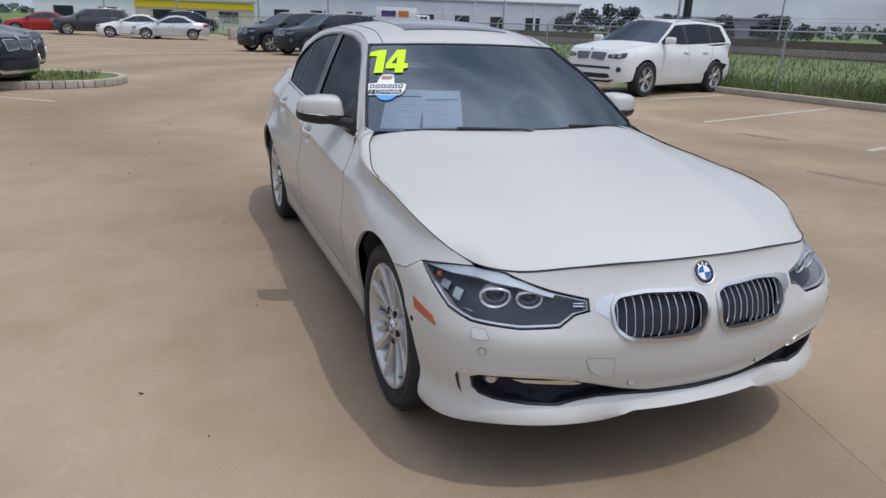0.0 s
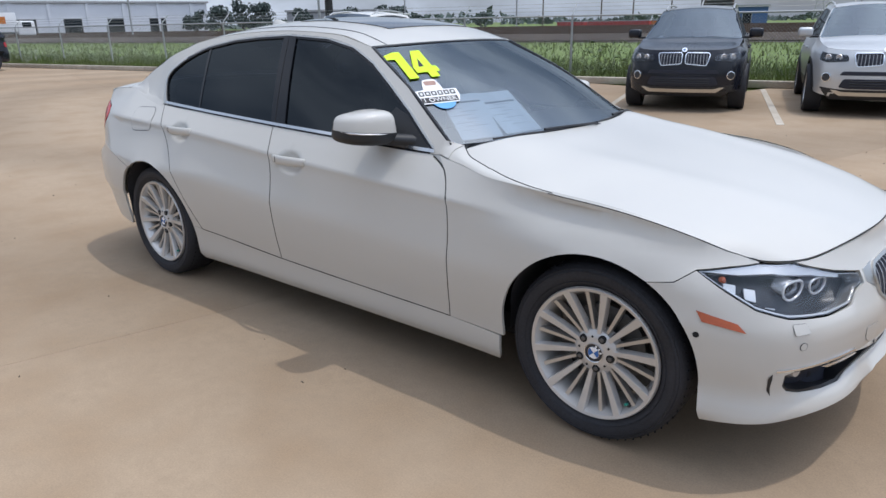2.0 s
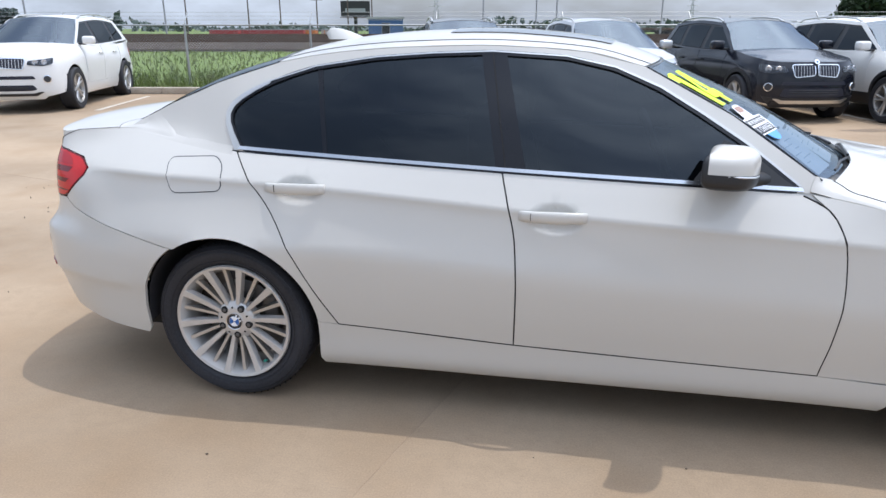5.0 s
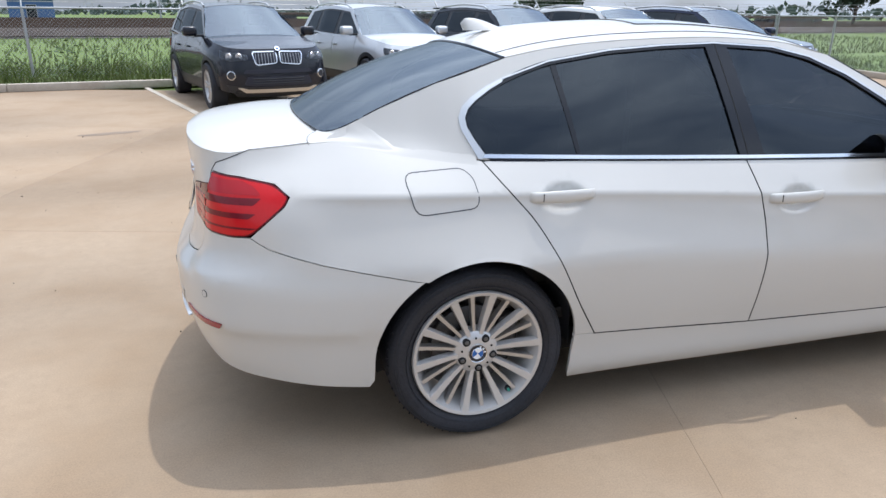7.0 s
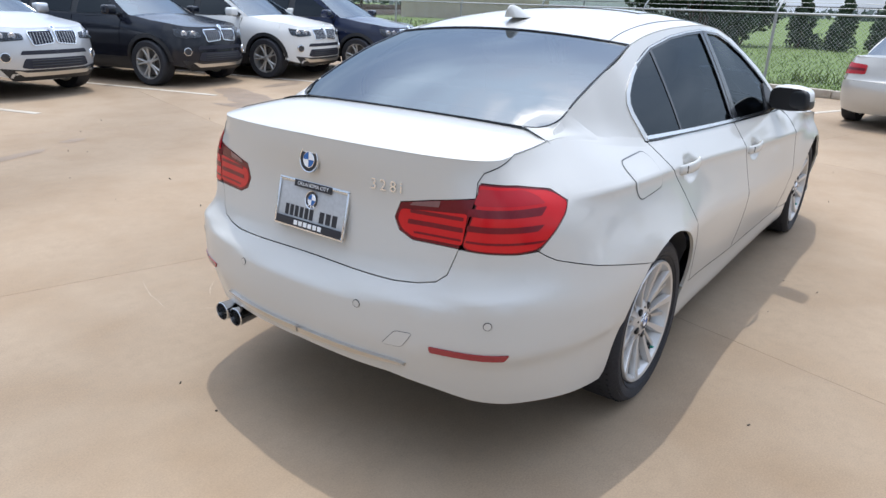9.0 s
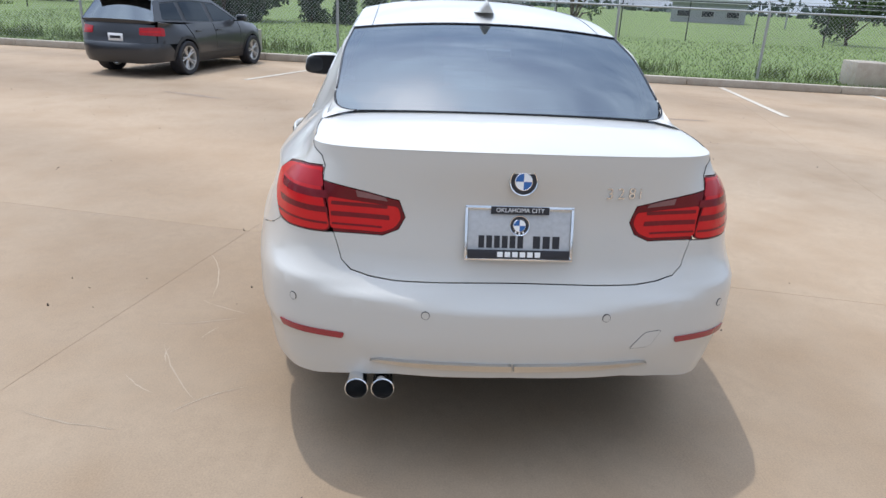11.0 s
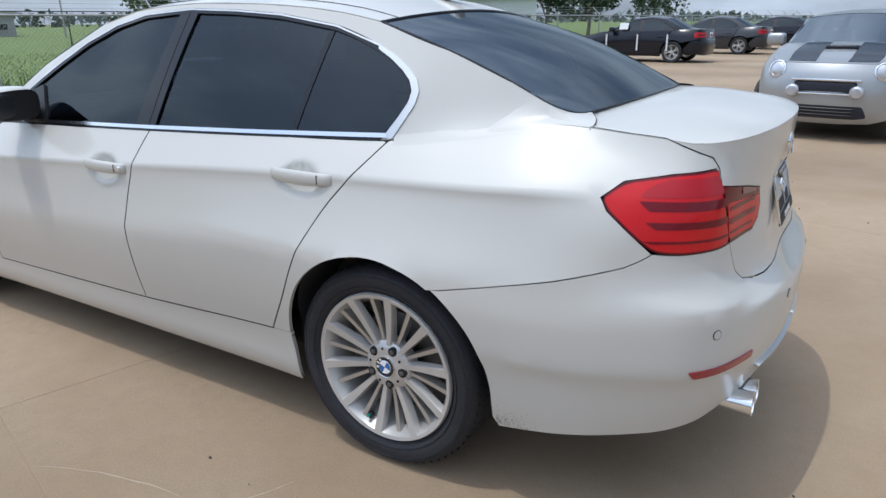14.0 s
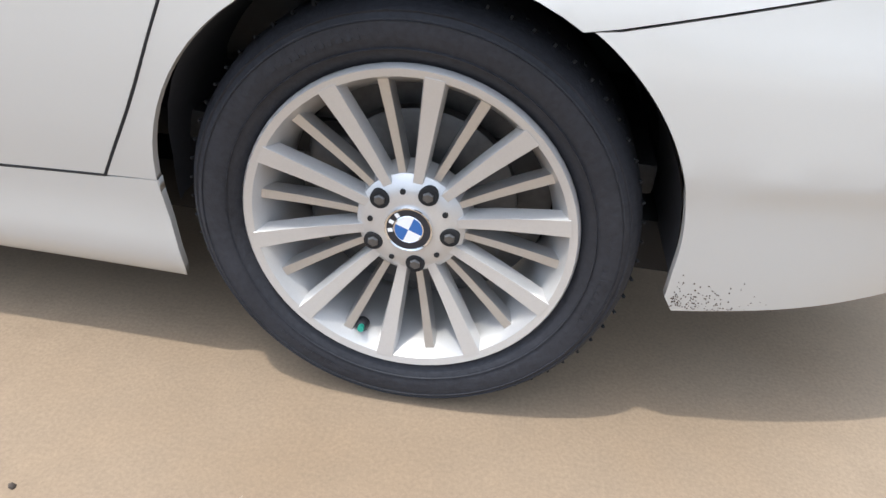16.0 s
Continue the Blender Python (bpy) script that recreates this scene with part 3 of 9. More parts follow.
    bp.inputs["Strength"].default_value, bp.inputs["Distance"].default_value = bump, 0.004
    lk.new(noises[2].outputs["Fac"], bp.inputs["Height"])
    lk.new(bp.outputs[0], bs.inputs["Normal"])
    return m


CONCRETE = ground_mat("sunlit tan concrete", (0.318, 0.230, 0.150), (0.374, 0.287, 0.200), (0.280, 0.192, 0.116), (0.16, 1.7, 150.0), 0.85, 0.14, 0.15)
JOINT = pbr("dirt in joints", (0.30, 0.225, 0.155), 0.95)
KERB = ground_mat("pale kerb concrete", (0.40, 0.35, 0.29), (0.48, 0.43, 0.36), (0.30, 0.24, 0.18), (0.5, 4.0, 90.0), 0.9, 0.3)
GRASS = ground_mat("rough grass", (0.115, 0.165, 0.045), (0.145, 0.205, 0.055), (0.135, 0.165, 0.06), (0.12, 1.1, 14.0), 0.95, 0.5)
BALLAST = ground_mat("dark rail ballast", (0.075, 0.06, 0.052), (0.11, 0.09, 0.075), (0.05, 0.042, 0.04), (0.2, 2.0, 20.0), 0.95, 0.8)
LINE = ground_mat("worn white road paint", (0.47, 0.42, 0.35), (0.56, 0.52, 0.45), (0.36, 0.28, 0.20), (1.0, 7.0, 120.0), 0.8, 0.1)
DAMP = ground_mat("damp dirty concrete", (0.22, 0.16, 0.11), (0.27, 0.20, 0.14), (0.19, 0.135, 0.09), (0.8, 4.0, 90.0), 0.6, 0.1)
BLADE = pbr("grass blades", (0.112, 0.165, 0.044), 0.8, spec=0.1, vary=0.35, scale=0.6, fine=5, tint=(0.15, 0.145, 0.07))
WEED = pbr("tall weeds", (0.075, 0.125, 0.03), 0.8, spec=0.1, vary=0.4, scale=0.7, fine=6, tint=(0.14, 0.15, 0.05))
# dark green with some air haze put into the base colour
LEAF = pbr("dark green leaves paled for haze", (0.066, 0.098, 0.060), 0.7, spec=0.15, vary=0.4, scale=0.5, fine=4)
LEAF_PALE = pbr("mid green leaves", (0.08, 0.125, 0.045), 0.7, spec=0.15, vary=0.4, scale=0.5, fine=4)
# the haze of distance is mixed into this leaf colour, paler and bluer
FAR_LEAF = pbr("foliage tinted pale blue for haze", (0.085, 0.115, 0.105), 0.9, vary=0.3, scale=0.1, fine=2)
BARK = pbr("grey brown bark", (0.12, 0.09, 0.065), 0.9, vary=0.3, bump=0.5)
GALV = pbr("galvanised steel", (0.42, 0.43, 0.43), 0.5, 0.6, vary=0.15)
BLACK_STEEL = pbr("black painted steel", (0.03, 0.03, 0.032), 0.5, vary=0.2)
RUST = pbr("rusty rail steel", (0.14, 0.085, 0.055), 0.6, 0.4, vary=0.3)
TIMBER = pbr("weathered pole timber", (0.13, 0.10, 0.08), 0.9, vary=0.3)
WHITE_CLAD = pbr("white metal cladding", (0.72, 0.74, 0.77), 0.5, vary=0.06, scale=0.3, fine=4)
BEIGE_CLAD = pbr("beige metal cladding", (0.50, 0.43, 0.34), 0.6, vary=0.08, scale=0.3, fine=4)
GREY_CLAD = pbr("grey wall panels", (0.33, 0.34, 0.35), 0.6, vary=0.1, scale=0.3, fine=4)
ROOFING = pbr("pale roofing", (0.40, 0.40, 0.40), 0.7, vary=0.1, scale=0.3)
WINDOW_DARK = pbr("dark window glass", (0.02, 0.025, 0.03), 0.08, vary=0.2)
BLUE_CLAD = pbr("blue metal cladding", (0.06, 0.13, 0.30), 0.5, vary=0.1)
YELLOW = pbr("yellow banner", (0.80, 0.56, 0.02), 0.6, vary=0.05)
RED_PAINT = pbr("faded red paint", (0.42, 0.04, 0.035), 0.5, vary=0.15)
ORANGE = pbr("orange paint", (0.65, 0.20, 0.03), 0.5, vary=0.1)
PURPLE = pbr("purple vinyl", (0.07, 0.02, 0.16), 0.5, vary=0.05)


def rows_mesh(name, verts, faces, material, parent=None, label="", smooth_=False):
    me = bpy.data.meshes.new(name)
    me.from_pydata([tuple(v) for v in verts], [], [tuple(int(i) for i in f) for f in faces])
    me.update()
    return link(name, me, material, parent, label, smooth_)


def far(az, d, origin=(2.0, -2.8), z=0.0):
    return Vector((origin[0] + d * math.cos(radians(az)), origin[1] + d * math.sin(radians(az)), z))


# ---- ground, paving, kerbs ----
def north(x):
    return 13.15 + 0.168 * x


def east(y):
    return 10.95 + 0.2 * y


LIFT = 0.11
LOT = np.array([(14.2, north(14.2) + 0.1), (-62, north(-62) + 0.1), (-66, -62), (east(-62) + 0.1, -62)])
ring = np.array([(3500 * math.cos(a), 3500 * math.sin(a)) for a in np.linspace(0, 2 * math.pi, 48, endpoint=False)])
mid = np.array([(r * math.cos(a + r), r * math.sin(a + r)) for r in (90, 160, 320, 800) for a in np.linspace(0, 2 * math.pi, 32, endpoint=False)])
lot = dense(LOT, 6.0)
allp = np.vstack([ring, lot, mid])
cons = [(i, (i + 1) % 48) for i in range(48)] + [(48 + i, 48 + (i + 1) % len(lot)) for i in range(len(lot))]
vs, _, fs, *_ = delaunay_2d_cdt([Vector(p) for p in allp], cons, [], 0, 1e-6)
vs = np.array([(v.x, v.y) for v in vs])
tri = np.array([f for f in fs if len(f) == 3])
hole = inside(LOT, vs[tri].mean(1))
V3 = [(x, y, LIFT) for x, y in vs] + [(x, y, -0.04) for x, y in vs]
F3 = [tuple(f + len(vs)) if h else tuple(f) for f, h in zip(tri, hole)]
k0 = 48
for i in range(len(lot)):
    a, b = k0 + i, k0 + (i + 1) % len(lot)
    F3.append((a, b, b + len(vs), a + len(vs)))
bm = bmesh.new()
bv = [bm.verts.new(v) for v in V3]
for f in F3:
    p = [bv[i] for i in f]
    bm.faces.new(p)
bmesh.ops.delete(bm, geom=[v for v in bm.verts if not v.link_faces], context="VERTS")
bmesh.ops.recalc_face_normals(bm, faces=bm.faces)
if sum(f.normal.z for f in bm.faces) < 0:
    bmesh.ops.reverse_faces(bm, faces=bm.faces)
ground = put("ground", bm, GRASS, smooth_=False)
tagged(ground, "rough green grass land reaching to the horizon", "ground", kind="structure")

pavement = put("pavement", boxed((62, 48, 0.004), (-22, -16, -0.0034)), JOINT)
tagged(pavement, "tan concrete parking lot cast in large square slabs", "pavement", kind="structure")
U, W_ = Vector((0.964, -0.267, 0)), Vector((0.267, 0.964, 0))
CROSS = Vector((-0.01, 1.30, 0))
SLAB = 4.6
slab_me = bpy.data.meshes.new("slab")
bm = boxed((SLAB - 0.0022, SLAB - 0.0022, 0.12), (0, 0, -0.06), 0.0010, 1)
bm.to_mesh(slab_me)
bm.free()
turn = math.degrees(math.atan2(U.y, U.x))
for i in range(-20, 12):
    for j in range(-20, 12):
        c = CROSS + U * (i + 0.5) * SLAB + W_ * (j + 0.5) * SLAB
        if c.x < -65 or c.y < -60 or c.y > north(c.x) + 1.2 or c.x > east(c.y) + 1.5:
            continue
        link("slab", slab_me, CONCRETE, pavement, smooth_=False, loc=pose(c.x, c.y, 0, 0, 0, turn))


def run_of_pieces(parent, a, b, size, name, material, piece=3.0, top=None):
    a, b = Vector(a), Vector(b)
    d = b - a
    n = max(1, round(d.length / piece))
    ln = d.length / n
    me = bpy.data.meshes.new(name)
    g = boxed((ln - 0.006, size[0], size[1]), (0, 0, size[1] / 2), 0.025, 2)
    g.to_mesh(me)
    g.free()
    rot = math.degrees(math.atan2(d.y, d.x))
    for i in range(n):
        c = a + d * (i + 0.5) / n
        link(name, me, material, parent, loc=pose(c.x, c.y, c.z, 0, 0, rot))


kerb = put("kerb", boxed((0.3, 0.16, 0.14), (14.0, north(14.0) + 0.06, 0.07), 0.02), KERB)
tagged(kerb, "low pale concrete kerb round the parking lot", "kerb", kind="structure")
run_of_pieces(kerb, (-62, north(-62) + 0.08, 0), (13.8, north(13.8) + 0.08, 0), (0.17, 0.15), "kerb_stone", KERB)
run_of_pieces(kerb, (east(-62) + 0.08, -62, 0), (east(15.2) + 0.08, 15.2, 0), (0.17, 0.15), "kerb_stone", KERB)

# grassed island with a kerb
island_c, ir = [(-14.6, -9.0), (-14.6, -3.6), (-13.9, -2.6), (-13.0, -2.35), (-12.0, -2.7), (-11.6, -3.6), (-11.6, -9.0)], 0
island = put("traffic_island", skin(lambda u, v: np.stack([u, v, 0 * u + 0.12], 1), round_corners(island_c, 0.6), 0.4, gap=0.1, depth=0.13), GRASS, smooth_=False)
tagged(island, "grassy traffic island edged by a pale kerb", "island", kind="structure")
ip = round_corners(island_c, 0.6)
for p, q in zip(ip, np.roll(ip, -1, 0)):
    if np.hypot(*(q - p)) > 0.03:
        run_of_pieces(island, (*p, 0), (*q, 0), (0.17, 0.15), "kerb_stone", KERB, 2.5)


def marking(a, b, w=0.10):
    a, b = Vector((*a, 0)), Vector((*b, 0))
    d = b - a
    ob = put("parking_line", boxed((d.length, w, 0.004), (0, 0, 0.0035)), LINE, smooth_=False)
    ob.matrix_world = pose(*((a + b) / 2), 0, 0, math.degrees(math.atan2(d.y, d.x)))
    tagged(ob, "worn white painted parking line on the concrete", "road marking", "parking lines", "structure")


LINES = [((-5.4, 6.8), (-6.8, 11.4)), ((-8.8, 8.3), (-9.5, 11.0)), ((-2.6, 7.1), (-4.2, 12.5)), ((0.0, 7.5), (-1.6, 12.6)), ((2.65, 7.6), (1.2, 13.0)), ((5.2, 7.9), (3.8, 13.4)),
         ((7.8, 7.9), (6.4, 13.6)), ((-12.3, 6.6), (-13.4, 10.6)), ((7.9, 3.0), (10.9, 1.7)), ((8.1, 0.4), (10.1, -0.4)), ((6.0, -2.2), (10.2, -3.1)), ((5.8, -5.5), (9.6, -6.2)), ((5.8, -8.6), (9.3, -9.1)),
         ((4.6, -11.4), (8.6, -12.1)), ((4.0, -14.2), (8.0, -14.9)), ((-9.4, -3.3), (-11.2, -5.4))]
for a, b in LINES:
    marking(a, b)
# dark stains on the slabs, with their own outlines
rng = np.random.default_rng(4)


def stain(x, y, rx, ry, rot, label="dark damp stain on the concrete"):
    k = 28
    a = np.linspace(0, 2 * math.pi, k, endpoint=False)
    r = 1 + 0.16 * np.sin(a * 2 + rng.uniform(0, 6)) + 0.09 * np.sin(a * 5 + rng.uniform(0, 6)) + 0.05 * rng.normal(size=k)
    pts = [(rx * q * math.cos(t), ry * q * math.sin(t), 0.0022) for q, t in zip(r, a)]
    ob = rows_mesh("stain", pts + [(0, 0, 0.003)], [(i, (i + 1) % k, k) for i in range(k)], DAMP)
    ob.matrix_world = pose(x, y, 0, 0, 0, rot)
    tagged(ob, label, "stain", "stains on the concrete", "structure")


for s in ((2.9, 7.2, 0.35, 1.1, -18), (2.3, 6.4, 0.18, 0.5, 10), (-1.3, 5.2, 0.40, 0.09, 20), (-0.5, 5.6, 0.16, 0.06, 20), (4.1, 5.9, 0.7, 0.25, -15), (-3.9, 6.6, 0.35, 0.1, 15),
          (0.9, 3.6, 0.12, 0.035, 30), (5.9, 3.3, 0.5, 0.07, 60), (5.2, -3.6, 0.35, 0.05, 80), (-7.2, -1.4, 0.10, 0.03, -30), (4.4, 8.1, 0.5, 0.16, 20)):
    stain(*s)
# pale scratches in the surface
SCRAPE = ground_mat("pale scraped concrete", (0.36, 0.285, 0.21), (0.40, 0.33, 0.25), (0.32, 0.25, 0.18), (1.0, 9.0, 120.0), 0.85, 0.1)


def scrape(x, y, length, rot, bend, w=0.0018):
    n = 14
    u = np.linspace(0, 1, n)
    px, py = length * (u - 0.5), bend * np.sin(u * 3.1) + 0.005 * np.cumsum(rng.normal(size=n)) * length
    ww = w * (0.3 + np.sin(u * math.pi)) * (0.6 + 0.8 * rng.uniform(size=n))
    V = [(a, b - c, 0.0012) for a, b, c in zip(px, py, ww)] + [(a, b + c, 0.0012) for a, b, c in zip(px, py, ww)]
    ob = rows_mesh("scratch", V, [(i, i + 1, n + i + 1, n + i) for i in range(n - 1)], SCRAPE)
    ob.matrix_world = pose(x, y, 0, 0, 0, rot)
    tagged(ob, "thin pale scratch in the concrete surface", "scratch", "scratches in the concrete", "structure")


for q in ((-1.75, 1.22, 0.5, 30, 0.02), (-1.15, 1.18, 0.3, 60, 0.01), (-2.1, 1.5, 0.4, 75, 0.02), (-0.75, 1.35, 0.6, 15, -0.04), (-1.95, 1.05, 0.3, -50, 0.02), (-1.62, 1.30, 0.14, 10, 0.01), (-1.30, 1.26, 0.35, 100, 0.02), (-1.42, 1.18, 0.12, -25, 0.005), (-1.85, 1.34, 0.2, 48, 0.012),
          (0.4, -2.3, 0.5, 35, 0.03), (-0.9, -2.6, 0.8, 20, 0.05), (1.7, -3.0, 0.6, -30, 0.04)):
    scrape(*q)
rng = np.random.default_rng(11)
debris = bmesh.new()
for i in range(260):
    x, y, r = rng.uniform(-7, 6), rng.uniform(-5, 7), rng.uniform(0.002, 0.006)
    if abs(y) < 1.0 and abs(x) < 2.5:
        continue
    m = Matrix.LocRotScale((x, y, r * 0.4), Euler((rng.uniform(0, 6), rng.uniform(0, 6), rng.uniform(0, 6))), (r * rng.uniform(1, 4), r, r * 0.6))
    bmesh.ops.create_icosphere(debris, subdivisions=1, radius=1, matrix=m)
tagged(put("grit", debris, pbr("dark grit", (0.09, 0.07, 0.055), 0.9)), "dark specks of grit and dry leaves on the concrete", "grit", kind="stuff")


# ---- grass and weeds ----
def blades(name, label, n, place, h, w, material, seed, lean=0.35, z=LIFT):
    g = np.random.default_rng(seed)
    P = place(g, n)
    n = len(P)
    hh = h * g.uniform(0.35, 1.0, n) ** 1.2
    a = g.uniform(0, 2 * math.pi, n)
    d = np.stack([np.cos(a), np.sin(a)], 1) * (w * g.uniform(0.5, 1.2, n))[:, None]
    b = g.normal(size=(n, 2)) * lean * hh[:, None]
    V = np.zeros((n, 5, 3))
    V[:, 0, :2], V[:, 1, :2] = P - d, P + d
    V[:, 2, :2], V[:, 3, :2] = P + d * 0.7 + b * 0.35, P - d * 0.7 + b * 0.35
    V[:, 4, :2] = P + b
    V[:, :, 2] = z
    V[:, 2, 2] += hh * 0.55
    V[:, 3, 2] += hh * 0.55
    V[:, 4, 2] += hh
    idx = np.arange(n)[:, None] * 5
    me = bpy.data.meshes.new(name)
    faces = np.vstack([idx + [0, 1, 2], idx + [0, 2, 3], idx + [3, 2, 4]])
    me.from_pydata(V.reshape(-1, 3).tolist(), [], faces.tolist())
    ob = link(name, me, material, smooth_=False)
    return tagged(ob, label, "grass", kind="stuff")


def strip_north(g, n, d0=0.2, d1=1.9, x0=-45, x1=16):
    x = g.uniform(x0, x1, n)
    d = d0 + (d1 - d0) * g.uniform(0, 1, n) ** 1.5
    return np.stack([x, north(x) + d], 1)


def strip_east(g, n, d0=0.25, d1=20, y0=-45, y1=18):
    y = g.uniform(y0, y1, n)
    d = d0 + (d1 - d0) * g.uniform(0, 1, n) ** 1.8
    return np.stack([east(y) + d, y], 1)


def tufts(g, n, base, k=30, r=0.28):
    c = base(g, max(1, n // k))
    return (c[:, None, :] + g.normal(size=(len(c), k, 2)) * r).reshape(-1, 2)


blades("grass", "short green grass along the kerb and fence", 22000, lambda g, n: strip_north(g, n, 0.25, 3.5), 0.22, 0.012, BLADE, 1)
blades("tall_grass", "tall green weeds growing in front of the fence", 15000, lambda g, n: tufts(g, n, lambda q, m: strip_north(q, m, 0.6, 4.0), 26, 0.25), 0.46, 0.012, WEED, 2)
blades("grass", "rough grass beyond the fence", 16000, lambda g, n: strip_north(g, n, 3.0, 26.0, -70, 40), 0.28, 0.03, BLADE, 3)
LAWN = pbr("sunlit lawn blades", (0.125, 0.185, 0.05), 0.8, vary=0.2, scale=0.3, fine=5, tint=(0.14, 0.18, 0.06))
blades("grass", "bright green grass behind the kerb", 60000, strip_east, 0.10, 0.012, LAWN, 5, lean=0.7)
blades("tall_grass", "weed tufts along the wire fence", 5000, lambda g, n: tufts(g, n, lambda q, m: strip_east(q, m, 1.2, 2.0), 24, 0.16), 0.4, 0.014, WEED, 6)
blades("grass", "sparse grass on the traffic island", 2500, lambda g, n: np.stack([g.uniform(-14.4, -11.8, n), g.uniform(-8.5, -2.9, n)], 1), 0.12, 0.01, BLADE, 7, z=0.12)


def broad_weed(x, y, s, seed):
    g = np.random.default_rng(seed)
    bm = bmesh.new()
    for i in range(46):
        a, r, zz = g.uniform(0, 6.28), s * g.uniform(0.05, 0.5), s * g.uniform(0.1, 0.9)
        c = Vector((r * math.cos(a), r * math.sin(a), zz))
        o, l, w = Vector((math.cos(a), math.sin(a), g.uniform(-0.4, 0.4))) * s * 0.16, s * 0.16, s * 0.06
        side = Vector((-math.sin(a), math.cos(a), g.uniform(-.3, .3))) * w
        p = [bm.verts.new(c), bm.verts.new(c + o * 0.5 + side), bm.verts.new(c + o), bm.verts.new(c + o * 0.5 - side)]
        bm.faces.new(p)
    ob = thing("weed", "broad-leaved green weed growing beside the fence", "plant", "weeds by the fence", pose(x, y, LIFT))
    tagged(part("leaf_cluster", bm, LEAF_PALE, ob, smooth_=False), kind="stuff")
    for i in range(4):
        a = g.uniform(0, 6.28)
        part("stem", tube([(0, 0, -0.02), (0.12 * s * math.cos(a), 0.12 * s * math.sin(a), 0.5 * s), (0.3 * s * math.cos(a), 0.3 * s * math.sin(a), 0.85 * s)], 0.006, 5), WEED, ob)


for i, (x, s) in enumerate(((-7.2, 0.6), (-6.6, 0.5), (-5.6, 0.9), (-4.9, 0.7), (-1.0, 0.8), (-13.5, 0.6), (-15.2, 0.5), (-20, 0.7))):
    broad_weed(x, north(x) + 0.75, s, 40 + i)


# ---- fences ----
def fence(a, b, height, label, post_mat, mesh=True, spacing=3.0, arm=0.3, cell=0.075, name="chain_link_fence", wire_mat=None):
    a, b = Vector((*a, LIFT)), Vector((*b, LIFT))
    d = (b - a).normalized()
    nrm = Vector((-d.y, d.x, 0))
    ln = (b - a).length
    f = thing(name, label, "fence", "", Matrix.Translation(a))
    n = round(ln / spacing)
    me = bpy.data.meshes.new("post")
    g = tube([(0, 0, -0.15), (0, 0, height + 0.02)], 0.03, 8)
    g.to_mesh(me)
    g.free()
    ame = None
    if arm:
        ame = bpy.data.meshes.new("arm")
        g = tube([Vector((0, 0, height - 0.01)), nrm * 0.05 + Vector((0, 0, height + 0.08)), nrm * arm + Vector((0, 0, height + arm))], 0.016, 6)
        g.to_mesh(ame)
        g.free()
    for i in range(n + 1):
        p = d * ln * i / n
        post = link("post", me, post_mat, f, loc=Matrix.Translation(p))
        if ame:
            link("post_arm", ame, post_mat, post)
    part("top_rail", tube([Vector((0, 0, height)), d * ln + Vector((0, 0, height))], 0.021, 8), post_mat, f)
    if arm:
        for q in (0.4, 0.7, 1.0):
            part("barbed_wire", tube([nrm * arm * q + Vector((0, 0, height + arm * q)), d * ln + nrm * arm * q + Vector((0, 0, height + arm * q))], 0.004, 4), post_mat, f)
    if mesh:
        V, F = [], []
        h = height - 0.04
        t = 0.0022
        k = int(ln / cell)
        for s in (1, -1):
            for i in range(k):
                u0 = i * cell + (0 if s > 0 else h)
                u1 = u0 + s * h
                if not (0 <= u1 <= ln and 0 <= u0 <= ln):
                    continue
                p0, p1 = d * u0 + Vector((0, 0, 0.03)), d * u1 + Vector((0, 0, h))
                w = (p1 - p0).normalized().cross(nrm) * t
                o = len(V)
                for p in (p0, p1):
                    V += [p + w, p - w * 0.5 + nrm * t, p - w * 0.5 - nrm * t]
                F += [(o, o + 1, o + 4, o + 3), (o + 1, o + 2, o + 5, o + 4), (o + 2, o, o + 3, o + 5)]
        m = rows_mesh("wire_mesh", V, F, wire_mat or post_mat, f, "woven diamond wire mesh")
        tagged(m, kind="stuff")
    else:
        V, F = [], []
        k = int(ln / 0.13)
        for i in range(k):
            p = d * (i * 0.13)
            o = len(V)
            for zz in (0.1, height - 0.05):
                V += [p + d * 0.008 + Vector((0, 0, zz)), p + nrm * 0.008 + Vector((0, 0, zz)), p - d * 0.008 + Vector((0, 0, zz)), p - nrm * 0.008 + Vector((0, 0, zz))]
            F += [(o + q, o + (q + 1) % 4, o + 4 + (q + 1) % 4, o + 4 + q) for q in range(4)]
        m = rows_mesh("railing_bars", V, F, post_mat, f, "row of thin upright bars")
        tagged(m, kind="stuff")
        part("bottom_rail", tube([Vector((0, 0, 0.2)), d * ln + Vector((0, 0, 0.2))], 0.018, 6), post_mat, f)
    return f


fence((-66, north(-66) + 1.0), (14.5, north(14.5) + 1.0), 1.42, "chain link wire fence with barbed wire arms above weeds", GALV)
fence((14.5, north(14.5) + 1.1), (east(-55) + 1.5, -55), 1.38, "galvanised chain link fence with bent barbed wire arms", GALV, cell=0.08)
fence((35.0, 20.0), (31 + 0.2 * -52, -52), 1.75, "black wire mesh fence across the grass field", BLACK_STEEL, arm=0, cell=0.12, name="wire_fence")


